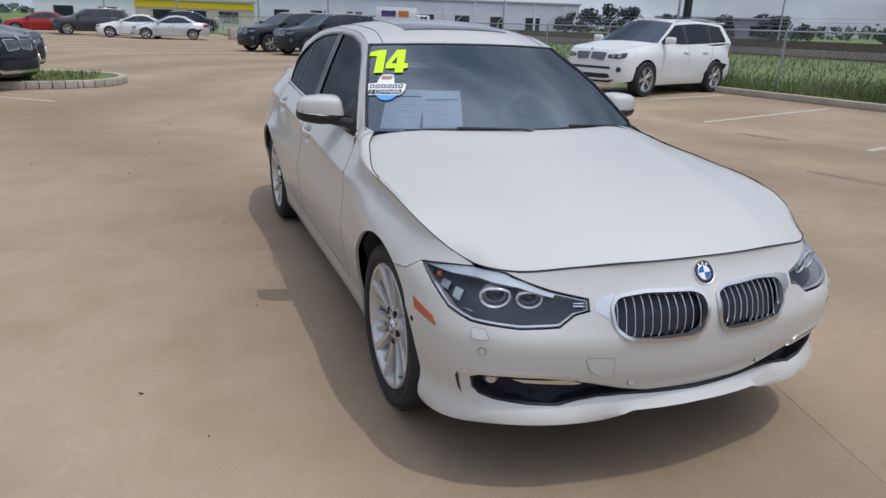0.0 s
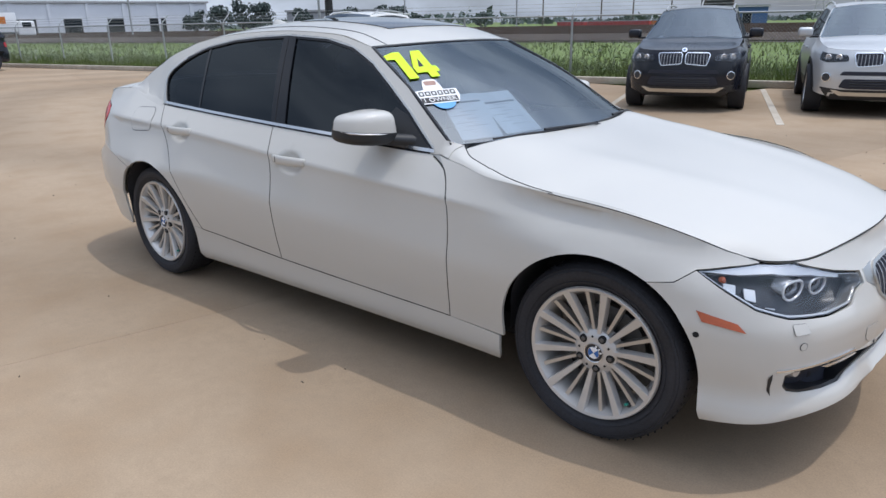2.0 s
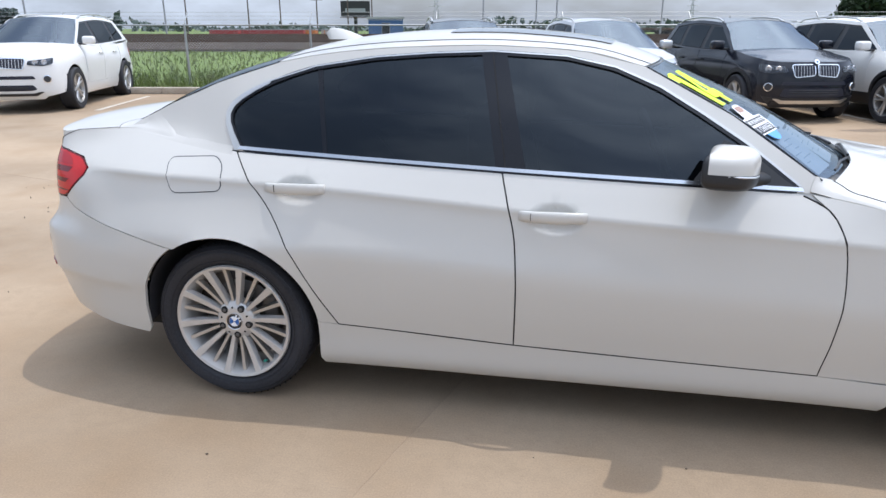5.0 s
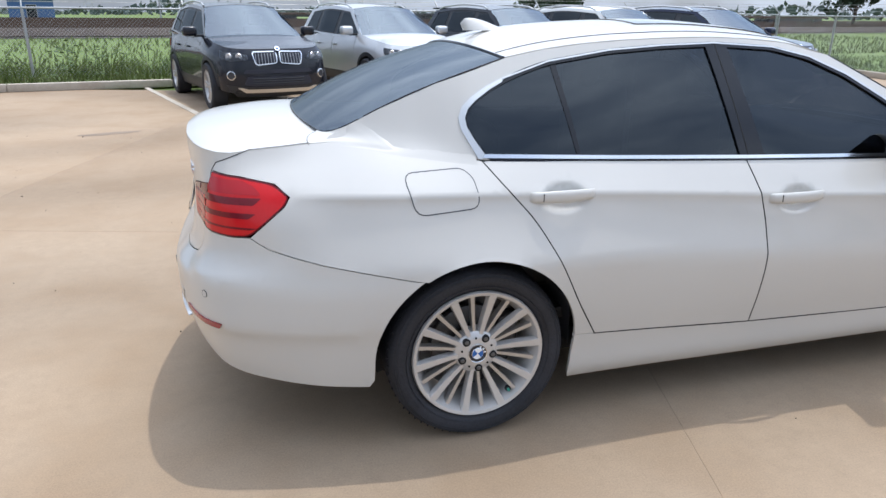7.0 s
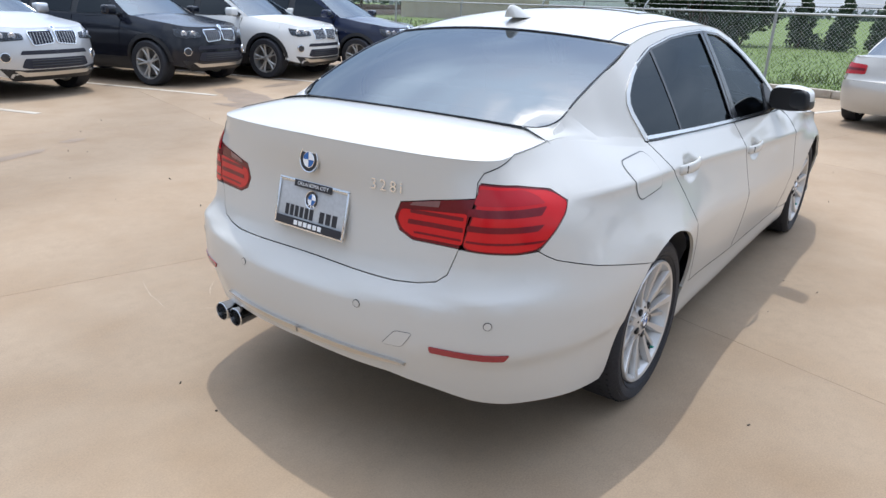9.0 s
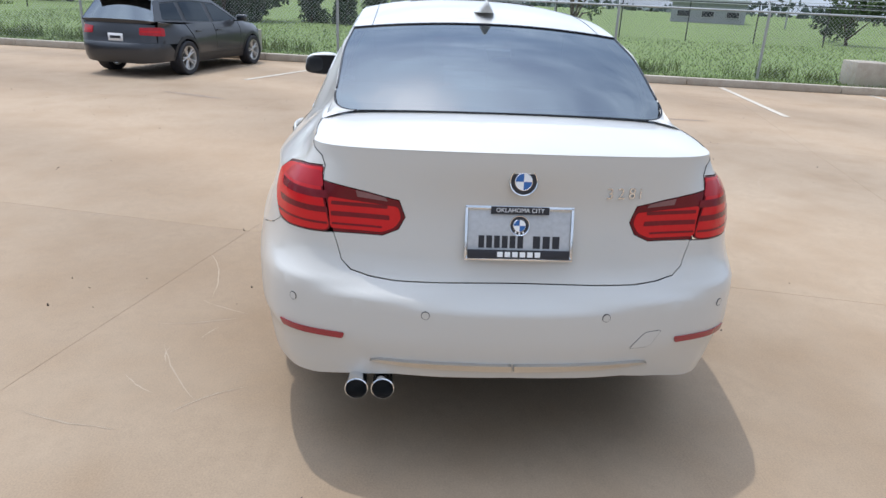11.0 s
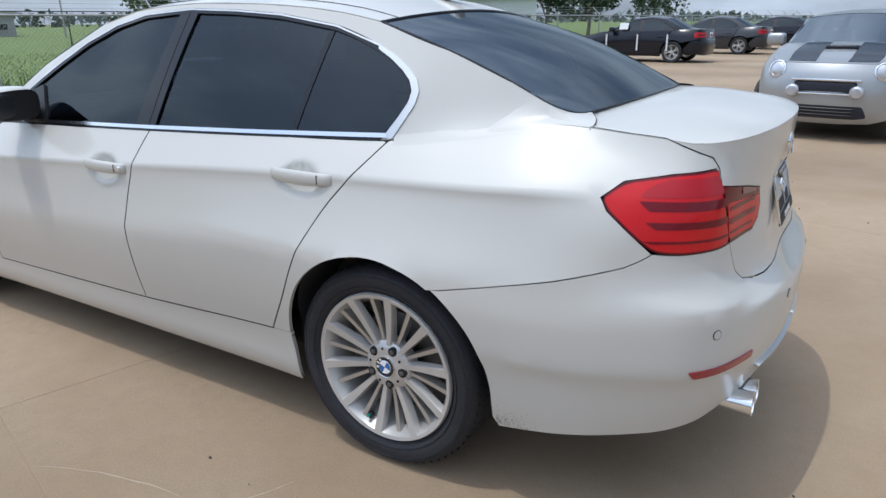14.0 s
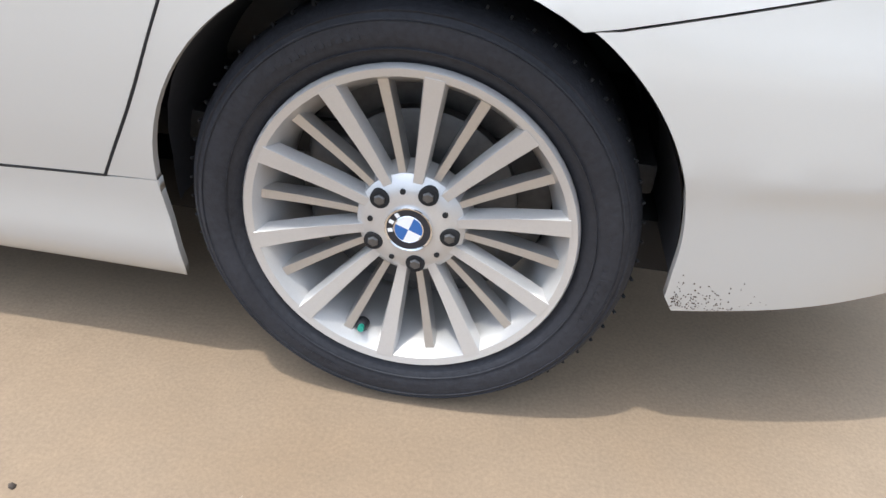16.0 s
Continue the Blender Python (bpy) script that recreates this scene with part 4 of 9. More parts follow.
# ---- railway beyond the fence ----
railway = put("railway", boxed((0.4, 0.4, 0.1), (0, 70, 0.25)), BALLAST)
tagged(railway, "dark railway ballast with rusty parallel tracks", "railway", kind="structure")
rd = Vector((1, 0.168, 0)).normalized()
rn = Vector((-rd.y, rd.x, 0))
for i, dd in enumerate((30, 35, 41, 50, 58, 66)):
    c = Vector((0, 13.15, 0)) + rn * dd
    prof = [(-1.9, LIFT - 0.02), (-1.3, 0.50), (1.3, 0.50), (1.9, LIFT - 0.02)]
    V = [c + rd * s + rn * o + Vector((0, 0, z + 0.012 * dd * 0.3)) for s in (-260, 220) for o, z in prof]
    rows_mesh("ballast_bed", V, [(0, 4, 5, 1), (1, 5, 6, 2), (2, 6, 7, 3)], BALLAST, railway)
    for o in (-0.72, 0.72):
        part("rail", boxed((480, 0.07, 0.14), (0, 0, 0), 0.0, m=pose(*(c + rn * o - rd * 20 + Vector((0, 0, 0.56 + 0.0036 * dd))), 0, 0, math.degrees(math.atan2(rd.y, rd.x)))), RUST, railway, smooth_=False)
sv = [(Vector((0, 13.15, 0)) + rn * o + rd * s + Vector((0, 0, LIFT + 0.03))) for s in (-260, 220) for o in (26.5, 118)]
rows_mesh("track_bed", sv, [(0, 2, 3, 1)], BALLAST, railway)


# ---- buildings and structures far off ----
def building(name, label, c, rot, w, d, h, wall, roof=ROOFING, windows=(), pitch=0.0, band=None, bays=0, group=""):
    """windows: (along the front, height, width, tall). The front faces -y of its own axes."""
    b = thing(name, label, "building", group, pose(c[0], c[1], LIFT - 0.03, 0, 0, rot))
    part("wall", boxed((w, d, h), (0, 0, h / 2), 0.05, 1), wall, b, smooth_=False)
    g = bmesh.new()
    e = 0.35
    prof = [(-d / 2 - e, h - 0.02), (-d / 2 - e, h + 0.35), (0, h + 0.35 + pitch * d / 2), (d / 2 + e, h + 0.35), (d / 2 + e, h - 0.02)]
    rings = [[g.verts.new((x, y, z)) for y, z in prof] for x in (-w / 2 - e, w / 2 + e)]
    for i in range(5):
        g.faces.new((rings[0][i], rings[0][(i + 1) % 5], rings[1][(i + 1) % 5], rings[1][i]))
    g.faces.new(rings[0]), g.faces.new(rings[1][::-1])
    bmesh.ops.recalc_face_normals(g, faces=g.faces)
    part("roof", g, roof, b, smooth_=False)
    for x, z, ww, hh in windows:
        f = part("window", boxed((ww + 0.2, 0.12, hh + 0.2), (x, -d / 2 - 0.03, z), 0.02, 1), roof, b, smooth_=False)
        part("pane", boxed((ww, 0.05, hh), (x, -d / 2 - 0.08, z)), WINDOW_DARK, f, smooth_=False)
    if band:
        part("band", boxed((w + 0.05, 0.06, band[1]), (0, -d / 2 - 0.05, band[0])), band[2], b, smooth_=False)
    for i in range(bays):
        part("pilaster", boxed((0.5, 0.3, h), (-w / 2 + w * (i + 0.5) / bays, -d / 2 - 0.1, h / 2)), wall, b, smooth_=False)
    return b


def span(az0, az1, dist, origin):
    """Centre, turn and width of a front seen between two directions."""
    a, b = far(az0, dist, origin), far(az1, dist, origin)
    m = (a + b) / 2
    return m, math.degrees(math.atan2(m.y - origin[1], m.x - origin[0])) - 90, (a - b).length


NO, WO, NE, EO = (2.0, -2.8), (3.68, -1.5), (-2.6, -2.65), (-3.7, 1.7)
c, r, w = span(149, 175, 180, WO)
building("warehouse", "long white metal warehouse beyond the railway", c, r, w, 30, 6.3, WHITE_CLAD, windows=[(x, 1.8, 3.2, 3.0) for x in range(-34, 36, 8)], bays=12)
c, r, w = span(173.5, 181.5, 130, WO)
b = building("store", "low store with a long yellow banner", c, r, w, 14, 3.6, BEIGE_CLAD, windows=[(-5, 1.3, 3, 1.8), (0, 1.3, 3, 1.8), (5, 1.3, 3, 1.8)], band=(3.0, 1.0, YELLOW))
c, r, w = span(181.5, 188, 150, WO)
building("store", "pale low store across the road", c, r, w, 14, 4.2, WHITE_CLAD, windows=[(-4, 1.4, 3, 2), (3, 1.4, 3, 2)])
c, r, w = span(133, 141, 170, NO)
building("depot", "grey flat-roofed depot behind the tracks", c, r, w, 20, 4.2, GREY_CLAD, windows=[(-8, 2, 2, 2), (-3, 2, 2, 2), (3, 2, 2, 2), (8, 2, 2, 2)])
c, r, w = span(104.6, 107.3, 150, NO)
building("shed", "small blue metal shed", c, r, w, 6, 3.3, BLUE_CLAD, windows=[(0, 1.3, 1.5, 2.2)])
c, r, w = span(30, 40.5, 85, NE)
b = building("warehouse", "large beige warehouse with a yellow banner", c, r, w, 30, 7.2, BEIGE_CLAD, roof=BEIGE_CLAD, bays=7)
ban = part("banner", boxed((5.4, 0.1, 1.9), (-w / 2 + 3.9, -15.35, 4.2)), YELLOW, b, "yellow banner with black print", smooth_=False)
for zz, ww in ((4.65, 4.4), (3.85, 3.2)):
    part("print_bar", boxed((ww, 0.04, 0.42), (-w / 2 + 3.9, -15.42, zz)), INK, ban, smooth_=False)
for az0, az1, d, h, mat, lab in ((-22, -27, 95, 2.3, GREY_CLAD, "low grey building across the field"), (-37, -51, 85, 3.0, WHITE_CLAD, "white flat-roofed office across the field"), (-58, -64.5, 60, 2.9, WHITE_CLAD, "white low building with dark windows")):
    c, r, w = span(az1, az0, d, EO)
    k = max(3, int(w / 4))
    building("office", lab, c, r, w, 10, h, mat, windows=[(-w / 2 + w * (i + 0.5) / k, h * 0.45, 1.3, 0.6) for i in range(k)])


def trailer(c, rot, length, height, mat, name, label, bars=(), category="trailer"):
    t = thing(name, label, category, "", pose(c[0], c[1], LIFT, 0, 0, rot))
    part("body", boxed((length, 2.5, height - 1.1), (0, 0, 1.1 + (height - 1.1) / 2), 0.06, 2), mat, t)
    part("chassis", boxed((length * 0.96, 1.2, 0.25), (0, 0, 0.95)), BLACK_STEEL, t, smooth_=False)
    n = max(2, int(length / 6))
    for x in [-length / 2 + 1.6, -length / 2 + 2.9, length / 2 - 2.2]:
        for y in (-1.0, 1.0):
            part("wheel", lathe([(0.0, -0.12), (0.3, -0.12), (0.5, -0.13), (0.5, 0.13), (0.0, 0.13)], 20), RUBBER, t, loc=pose(x, y, 0.5))
    for x, z, ww, hh, m in bars:
        part("print_bar", boxed((ww, 0.03, hh), (x, -1.265, z)), m, t, smooth_=False)
    return t


c, r, w = span(17.5, 30, 60, NE)
trailer(c, r, w, 4.0, WHITE_CLAD, "semi_trailer", "long white trailer with red lettering blocks", [(-w * 0.36, 2.9, 2.6, 0.7, RED_PAINT), (w * 0.3, 2.9, 1.8, 0.6, RED_PAINT)])
c, r, w = span(160, 164.5, 120, WO)
t = trailer(c, r, w * 0.7, 3.7, WHITE, "delivery_truck", "white delivery truck with purple and orange blocks", [(-1.3, 2.7, 2.4, 0.95, PURPLE), (1.15, 2.7, 1.7, 0.95, ORANGE)], "truck")
part("cab", boxed((2.2, 2.3, 2.0), (w * 0.35 + 1.1, 0, 1.6), 0.25, 3), WHITE, t)
part("cab_window", boxed((1.2, 2.34, 0.7), (w * 0.35 + 1.2, 0, 2.1), 0.1, 2), WINDOW_DARK, t)
for az, ln in ((115.6, 11.0), (118.6, 4.0), (112.6, 3.2), (110.6, 2.6)):
    c = far(az, 105, NO)
    bin_ = thing("container", "low faded painted steel container in the rail yard", "container", "containers in the yard", pose(c[0], c[1], LIFT + 0.03, 0, 0, math.degrees(math.atan2(rd.y, rd.x))))
    part("shell", boxed((ln, 2.2, 1.05), (0, 0, 0.6), 0.03, 1), RED_PAINT if az > 114 else (ORANGE if az > 111 else BEIGE_CLAD), bin_, smooth_=False)
    part("lid", boxed((ln + 0.1, 2.3, 0.1), (0, 0, 1.17), 0.02, 1), GREY_CLAD, bin_, smooth_=False)
    for x in np.arange(-ln / 2 + 0.5, ln / 2, 1.0):
        part("rib", boxed((0.1, 0.08, 0.95), (x, -1.13, 0.6)), RED_PAINT if az > 114 else ORANGE, bin_, smooth_=False)
    part("skid", boxed((ln * 0.9, 1.8, 0.1), (0, 0, 0.03)), BLACK_STEEL, bin_, smooth_=False)
for i in range(9):
    c = far(92 - i * 5.2, 112, NO)
    trailer(c, math.degrees(math.atan2(rd.y, rd.x)), 13, 1.45, (BLACK_STEEL, RUST, RUST)[i % 3], "freight_car", "dark empty flat freight car on the tracks", (), "freight car")

board = thing("billboard", "large dark roadside billboard on one steel column", "billboard", "", pose(*far(108.1, 200, NO), 0, 0, 18.1))
part("column", tube([(0, 0, 0), (0, 0, 5)], 0.5, 12), BLACK_STEEL, board)
part("panel", boxed((8.0, 0.7, 4.2), (0, 0, 6.6), 0.05, 1), BLACK_STEEL, board, smooth_=False)
part("print_bar", boxed((5.5, 0.1, 0.9), (0, -0.4, 6.3)), GREY_CLAD, board, smooth_=False)
part("walkway", boxed((8.4, 1.2, 0.15), (0, -0.8, 4.3)), RUST, board, smooth_=False)


def column(az, d, h, r, material, origin=NO, name="light_pole", label="tall slim steel light pole", lamp=True, ladder=False, cross=False):
    p = thing(name, label, "pole", "poles beyond the fence", Matrix.Translation(far(az, d, origin, LIFT)) @ pose(0, 0, 0, 0, 0, az - 90))
    part("shaft", tube([(0, 0, -0.1), (0, 0, h)], [r, r * 0.65], 10), material, p)
    if lamp:
        part("lamp_arm", tube([(-0.9, 0, h - 0.1), (0, 0, h), (0.9, 0, h - 0.1)], 0.05, 6), material, p)
        part("lamp_head", boxed((0.7, 0.35, 0.15), (1.0, 0, h - 0.12), 0.04, 2), material, p)
    if ladder:
        for y in (-0.25, 0.25):
            part("ladder_rail", tube([(y, -r - 0.15, 1), (y, -r - 0.15, h)], 0.04, 6), material, p)
        for i in range(int(h / 0.6)):
            part("rung", tube([(-0.25, -r - 0.15, 1 + i * 0.6), (0.25, -r - 0.15, 1 + i * 0.6)], 0.025, 5), material, p)
    if cross:
        for z in (h - 0.4, h - 1.3):
            arm = part("crossarm", boxed((2.4, 0.12, 0.14), (0, -r, z)), material, p, smooth_=False)
            for x in (-1.05, -0.45, 0.45, 1.05):
                part("insulator", lathe([(0, 0), (0.06, 0.02), (0.08, 0.12), (0.04, 0.2), (0, 0.22)], 8, "Z"), GREY_CLAD, arm, loc=pose(x, -r, z + 0.06))
    return p


column(137.8, 60, 15, 0.36, BLACK_STEEL, name="monopole", label="thick dark steel column with a ladder", lamp=False, ladder=True)
column(138.6, 66, 13, 0.12, GALV)
for az in (121.0, 116.5, 114.1, 111.3, 108.9, 107.0):
    column(az, 150, 8.6 + 0.4 * math.sin(az), 0.17, TIMBER, name="utility_pole", label="weathered timber utility pole with crossarms", lamp=False, cross=True)
for az in (131.9, 123.0, 98.7, 94.5, 92.9, 84.9, 152.5, 166.6, 172.0, 178.0, 183.0):
    column(az, 90, 10.5, 0.11, GALV)
for az, d, h in ((-2.5, 110, 6), (-6, 120, 7), (-13, 100, 7), (-30, 80, 6.5), (3, 100, 7), (26, 80, 8.5)):
    column(az, d, h, 0.1, GALV, EO)


def pylon(az, d, h, origin=NO):
    p = thing("pylon", "grey steel lattice power pylon", "pylon", "power pylons", Matrix.Translation(far(az, d, origin, LIFT)) @ pose(0, 0, 0, 0, 0, az - 90))
    b = h * 0.12
    for sx in (-1, 1):
        for sy in (-1, 1):
            part("leg", tube([(sx * b, sy * b, 0), (sx * b * 0.35, sy * b * 0.35, h * 0.6), (sx * 0.2, sy * 0.2, h)], 0.14, 5), GALV, p)
    for k in range(7):
        z0, z1 = h * k / 8, h * (k + 1) / 8
        w0, w1 = b * (1 - 0.1 * k), b * (1 - 0.1 * (k + 1))
        for s in (-1, 1):
            part("brace", tube([(-s * w0, 0, z0), (s * w1, 0, z1)], 0.1, 4), GALV, p)
    for z, ww in ((h * 0.62, h * 0.22), (h * 0.78, h * 0.18), (h * 0.93, h * 0.12)):
        part("crossarm", tube([(-ww, 0, z), (0, 0, z + 0.5), (ww, 0, z)], 0.14, 5), GALV, p)
    return p


pylon(101.4, 400, 21)
pylon(81.7, 420, 17)

plant = thing("storage_plant", "grey industrial storage tanks with a tall silo", "industrial plant", "", Matrix.Translation(far(-5.0, 140, EO, LIFT)) @ pose(0, 0, 0, 0, 0, -95))
for x, rr, h in ((8.0, 1.7, 12.0), (11.2, 1.3, 10.0), (4.3, 2.2, 4.5), (-1.0, 2.6, 4.0), (-7.0, 2.8, 3.8), (-11.5, 1.2, 5.5)):
    tank = part("tank", lathe([(0, 0), (rr, 0), (rr, h), (rr * 0.6, h + rr * 0.3), (0, h + rr * 0.42)], 24, "Z"), GREY_CLAD, plant, loc=pose(x, 0, 0))
    part("tank_rail", lathe([(rr * 0.98, h + 0.9), (rr * 1.02, h + 0.9), (rr * 1.02, h + 1.0), (rr * 0.98, h + 1.0)], 24, "Z", True), GALV, tank)
part("conveyor", tube([(7.2, -1.5, 11.5), (-1.5, -1.5, 4.4)], 0.35, 8), GREY_CLAD, plant)
for x in np.arange(-22, 3, 1.9):
    part("pipe_column", tube([(x, -3.0, 0), (x, -3.0, 2.6)], 0.16, 6), GALV, plant)
part("pipe", tube([(-23, -3.0, 2.7), (3, -3.0, 2.7)], 0.2, 8), GALV, plant)
part("pipe", tube([(-23, -3.0, 1.9), (3, -3.0, 1.9)], 0.12, 8), RUST, plant)
part("gantry", boxed((19, 0.5, 0.4), (-2, 2.5, 5.0)), GALV, plant, smooth_=False)
for x in (-11, -4, 3, 7):
    part("gantry_leg", tube([(x, 2.5, 0), (x, 2.5, 5)], 0.14, 6), GALV, plant)


# ---- trees ----
def tree(c, height, width, seed, name="tree", label="leafy green tree with an uneven crown", leaf=LEAF, trunk=0.28, leaves=1500, size=0.22, cone=False, group="trees"):
    g = np.random.default_rng(seed)
    t = thing(name, label, "tree" if name == "tree" else "shrub", group, Matrix.Translation((c[0], c[1], LIFT)) @ pose(0, 0, 0, 0, 0, g.uniform(0, 360)))
    z0 = height * trunk
    rr = height * 0.022
    part("trunk", tube([(0, 0, -0.1), (0.02 * height, 0, z0), (-0.01 * height, 0.02 * height, height * 0.75)], [rr * 1.3, rr, rr * 0.3], 8), BARK, t)
    lobes = []
    if cone:
        for k in range(16):
            f = k / 15
            a = g.uniform(0, 6.28)
            q = width * 0.5 * (1 - f) * 0.55
            lobes.append((Vector((q * math.cos(a), q * math.sin(a), z0 + (height - z0) * f)), width * 0.32 * (1 - 0.75 * f)))
    else:
        for k in range(13):
            a, f = g.uniform(0, 6.28), g.uniform(0, 1)
            q = width * 0.5 * math.sqrt(g.uniform(0.05, 0.75)) * (1 - 0.45 * f)
            lobes.append((Vector((q * math.cos(a), q * math.sin(a), z0 + (height - z0) * (0.12 + 0.74 * f))), width * g.uniform(0.13, 0.24)))
        for p, q in lobes[:6]:
            part("limb", tube([(0.015 * height, 0, z0 * 0.9), p * 0.5 + Vector((0, 0, z0 * 0.6)), p], [rr * 0.6, rr * 0.4, rr * 0.12], 6), BARK, t)
    n = leaves
    which = g.integers(0, len(lobes), n)
    C = np.array([tuple(p) for p, _ in lobes])[which]
    R = np.array([q for _, q in lobes])[which]
    d = g.normal(size=(n, 3))
    d /= np.linalg.norm(d, axis=1)[:, None]
    P = C + d * (R * g.uniform(0.55, 1.12, n))[:, None] * np.array([1, 1, 0.8])
    u = g.normal(size=(n, 3))
    v = np.cross(u, d + 0.6 * g.normal(size=(n, 3)))
    u /= np.linalg.norm(u, axis=1)[:, None]
    v /= np.maximum(np.linalg.norm(v, axis=1), 1e-6)[:, None]
    s = (size * g.uniform(0.5, 1.2, n))[:, None]
    V = np.stack([P - u * s, P + v * s * 0.55, P + u * s, P - v * s * 0.55], 1).reshape(-1, 3)
    idx = np.arange(n)[:, None] * 4
    me = bpy.data.meshes.new("crown")
    me.from_pydata(V.tolist(), [], (idx + [0, 1, 2, 3]).tolist())
    link("crown", me, leaf, t, smooth_=False)
    return t


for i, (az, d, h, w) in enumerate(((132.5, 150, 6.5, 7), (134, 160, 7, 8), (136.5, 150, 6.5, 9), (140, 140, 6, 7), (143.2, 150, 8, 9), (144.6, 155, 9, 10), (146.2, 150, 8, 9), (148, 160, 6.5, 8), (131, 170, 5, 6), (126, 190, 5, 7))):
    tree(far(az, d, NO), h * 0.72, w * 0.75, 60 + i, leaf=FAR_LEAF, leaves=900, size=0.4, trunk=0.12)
for i, (az, d, h, w) in enumerate(((70, 34, 3.4, 3.4), (67.4, 38, 3.0, 2.6))):
    tree(far(az, d, (-0.1, -3.15)), h, w, 80 + i, leaves=3200, size=0.16, trunk=0.08)
tree(far(44.5, 90, NE), 7, 8, 84, leaves=900, size=0.4)
for i, (x, y, h, w) in enumerate(((30.5, 4.6, 2.3, 1.7), (29.6, 2.9, 2.2, 1.5), (31.2, 1.5, 2.1, 1.7), (33.9, 1.9, 2.0, 1.5))):
    tree((x, y), h, w, 90 + i, "shrub", "dense dark green cone-shaped shrub", LEAF, 0.02, 2800, 0.10, True, "clipped shrubs")
for i, (az, d, h, w) in enumerate(((9.2, 34, 4.0, 4.0), (11.8, 33, 4.8, 4.8), (14.6, 35, 4.2, 4.2))):
    tree(far(az, d, EO), h, w, 100 + i, leaves=7000, size=0.17, trunk=-0.08, label="full dark green tree beyond the fence")
tree(far(-18, 18.5, EO), 2.6, 1.6, 110, leaves=420, size=0.07, trunk=0.35, leaf=LEAF_PALE, label="thin young tree with sparse leaves")
tree(far(-35, 42, EO), 3.5, 4.0, 111, leaves=2600, size=0.12, trunk=0.08, leaf=LEAF_PALE, label="small green tree standing in the grass")
tree(far(-33.4, 46, EO), 1.7, 2.2, 112, "shrub", "round dark green bush in the grass", LEAF, 0.1, 1300, 0.1, False, "bushes")
tree(far(-44.6, 50, EO), 3.3, 3.0, 113, "shrub", "tall dark cone-shaped evergreen", LEAF, 0.04, 3200, 0.1, True, "clipped shrubs")
for i, (az, d, h, w) in enumerate(((-53.6, 47, 5.2, 4.6), (-56.8, 48, 5.6, 5.2))):
    tree(far(az, d, EO), h, w, 120 + i, leaves=7000, size=0.19, trunk=-0.10, label="big dense dark green tree in the field")
for i, (az, d, h, w) in enumerate(((-69, 60, 5.5, 5.5), (-74, 70, 6, 7), (-66, 75, 5, 6))):
    tree(far(az, d, EO), h, w, 130 + i, leaves=1300, size=0.25)

g = np.random.default_rng(9)
n = 9000
a = g.uniform(0, 2 * math.pi, n)
d = g.uniform(330, 480, n)
hh = 3.0 + 2.2 * np.sin(a * 9) + 1.6 * np.sin(a * 23 + 1) + 1.2 * np.sin(a * 61)
P = np.stack([d * np.cos(a), d * np.sin(a), 0.3 + np.maximum(hh, 1.0) * g.uniform(0, 1, n)], 1)
u, v = g.normal(size=(n, 3)), g.normal(size=(n, 3))
u /= np.linalg.norm(u, axis=1)[:, None]
v = np.cross(u, v)
v /= np.linalg.norm(v, axis=1)[:, None]
s = g.uniform(1.0, 2.6, n)[:, None]
V = np.stack([P - u * s, P + v * s * 0.7, P + u * s, P - v * s * 0.7], 1).reshape(-1, 3)
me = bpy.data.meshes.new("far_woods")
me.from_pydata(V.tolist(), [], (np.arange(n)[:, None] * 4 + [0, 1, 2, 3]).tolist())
tagged(link("far_woods", me, FAR_LEAF, smooth_=False), "low tree line along the horizon in haze-tinted leaf colour", "woods", kind="stuff")


def block(x, y, rot, s=(0.78, 0.7, 0.5), z=0.0):
    b = put("concrete_block", boxed(s, (0, 0, s[2] / 2), 0.03, 2), KERB)
    b.matrix_world = pose(x, y, z, 0, 0, rot)
    tagged(b, "pale square concrete block beside the kerb", "concrete block", "concrete blocks")


block(12.3, 4.0, -11, z=LIFT)
block(9.9, -9.4, -11, z=LIFT if 9.9 > east(-9.4) else 0)
block(-46, 2.9, 10, (0.6, 0.6, 0.75))

# ---- the white sedan ----
sedan = thing("sedan", "pearl white four-door sedan with dark tinted windows, parked on bare concrete", "car")
X, FY, RY = SEDAN.at_x, SEDAN.at_y, lambda y: SEDAN.at_y(y, True)
ARCH = 0.366


CREASE = spline([-1.3, -0.75, 0.15, 1.1, 1.9, 2.2], [0.758, 0.79, 0.836, 0.893, 0.918, 0.925])


def crease_row(side):
    """Places along the crease that runs from the tail lamp through the door handles to the front fender."""
    xs = np.linspace(-1.28, 2.0, 130)
    rows = [np.stack([[side * SEDAN.at_x(-x) for x in xs], CREASE(xs) + dz], 1) for dz in (-0.04, -0.022, -0.011, 0.0, 0.012, 0.03)]
    return np.vstack(rows)


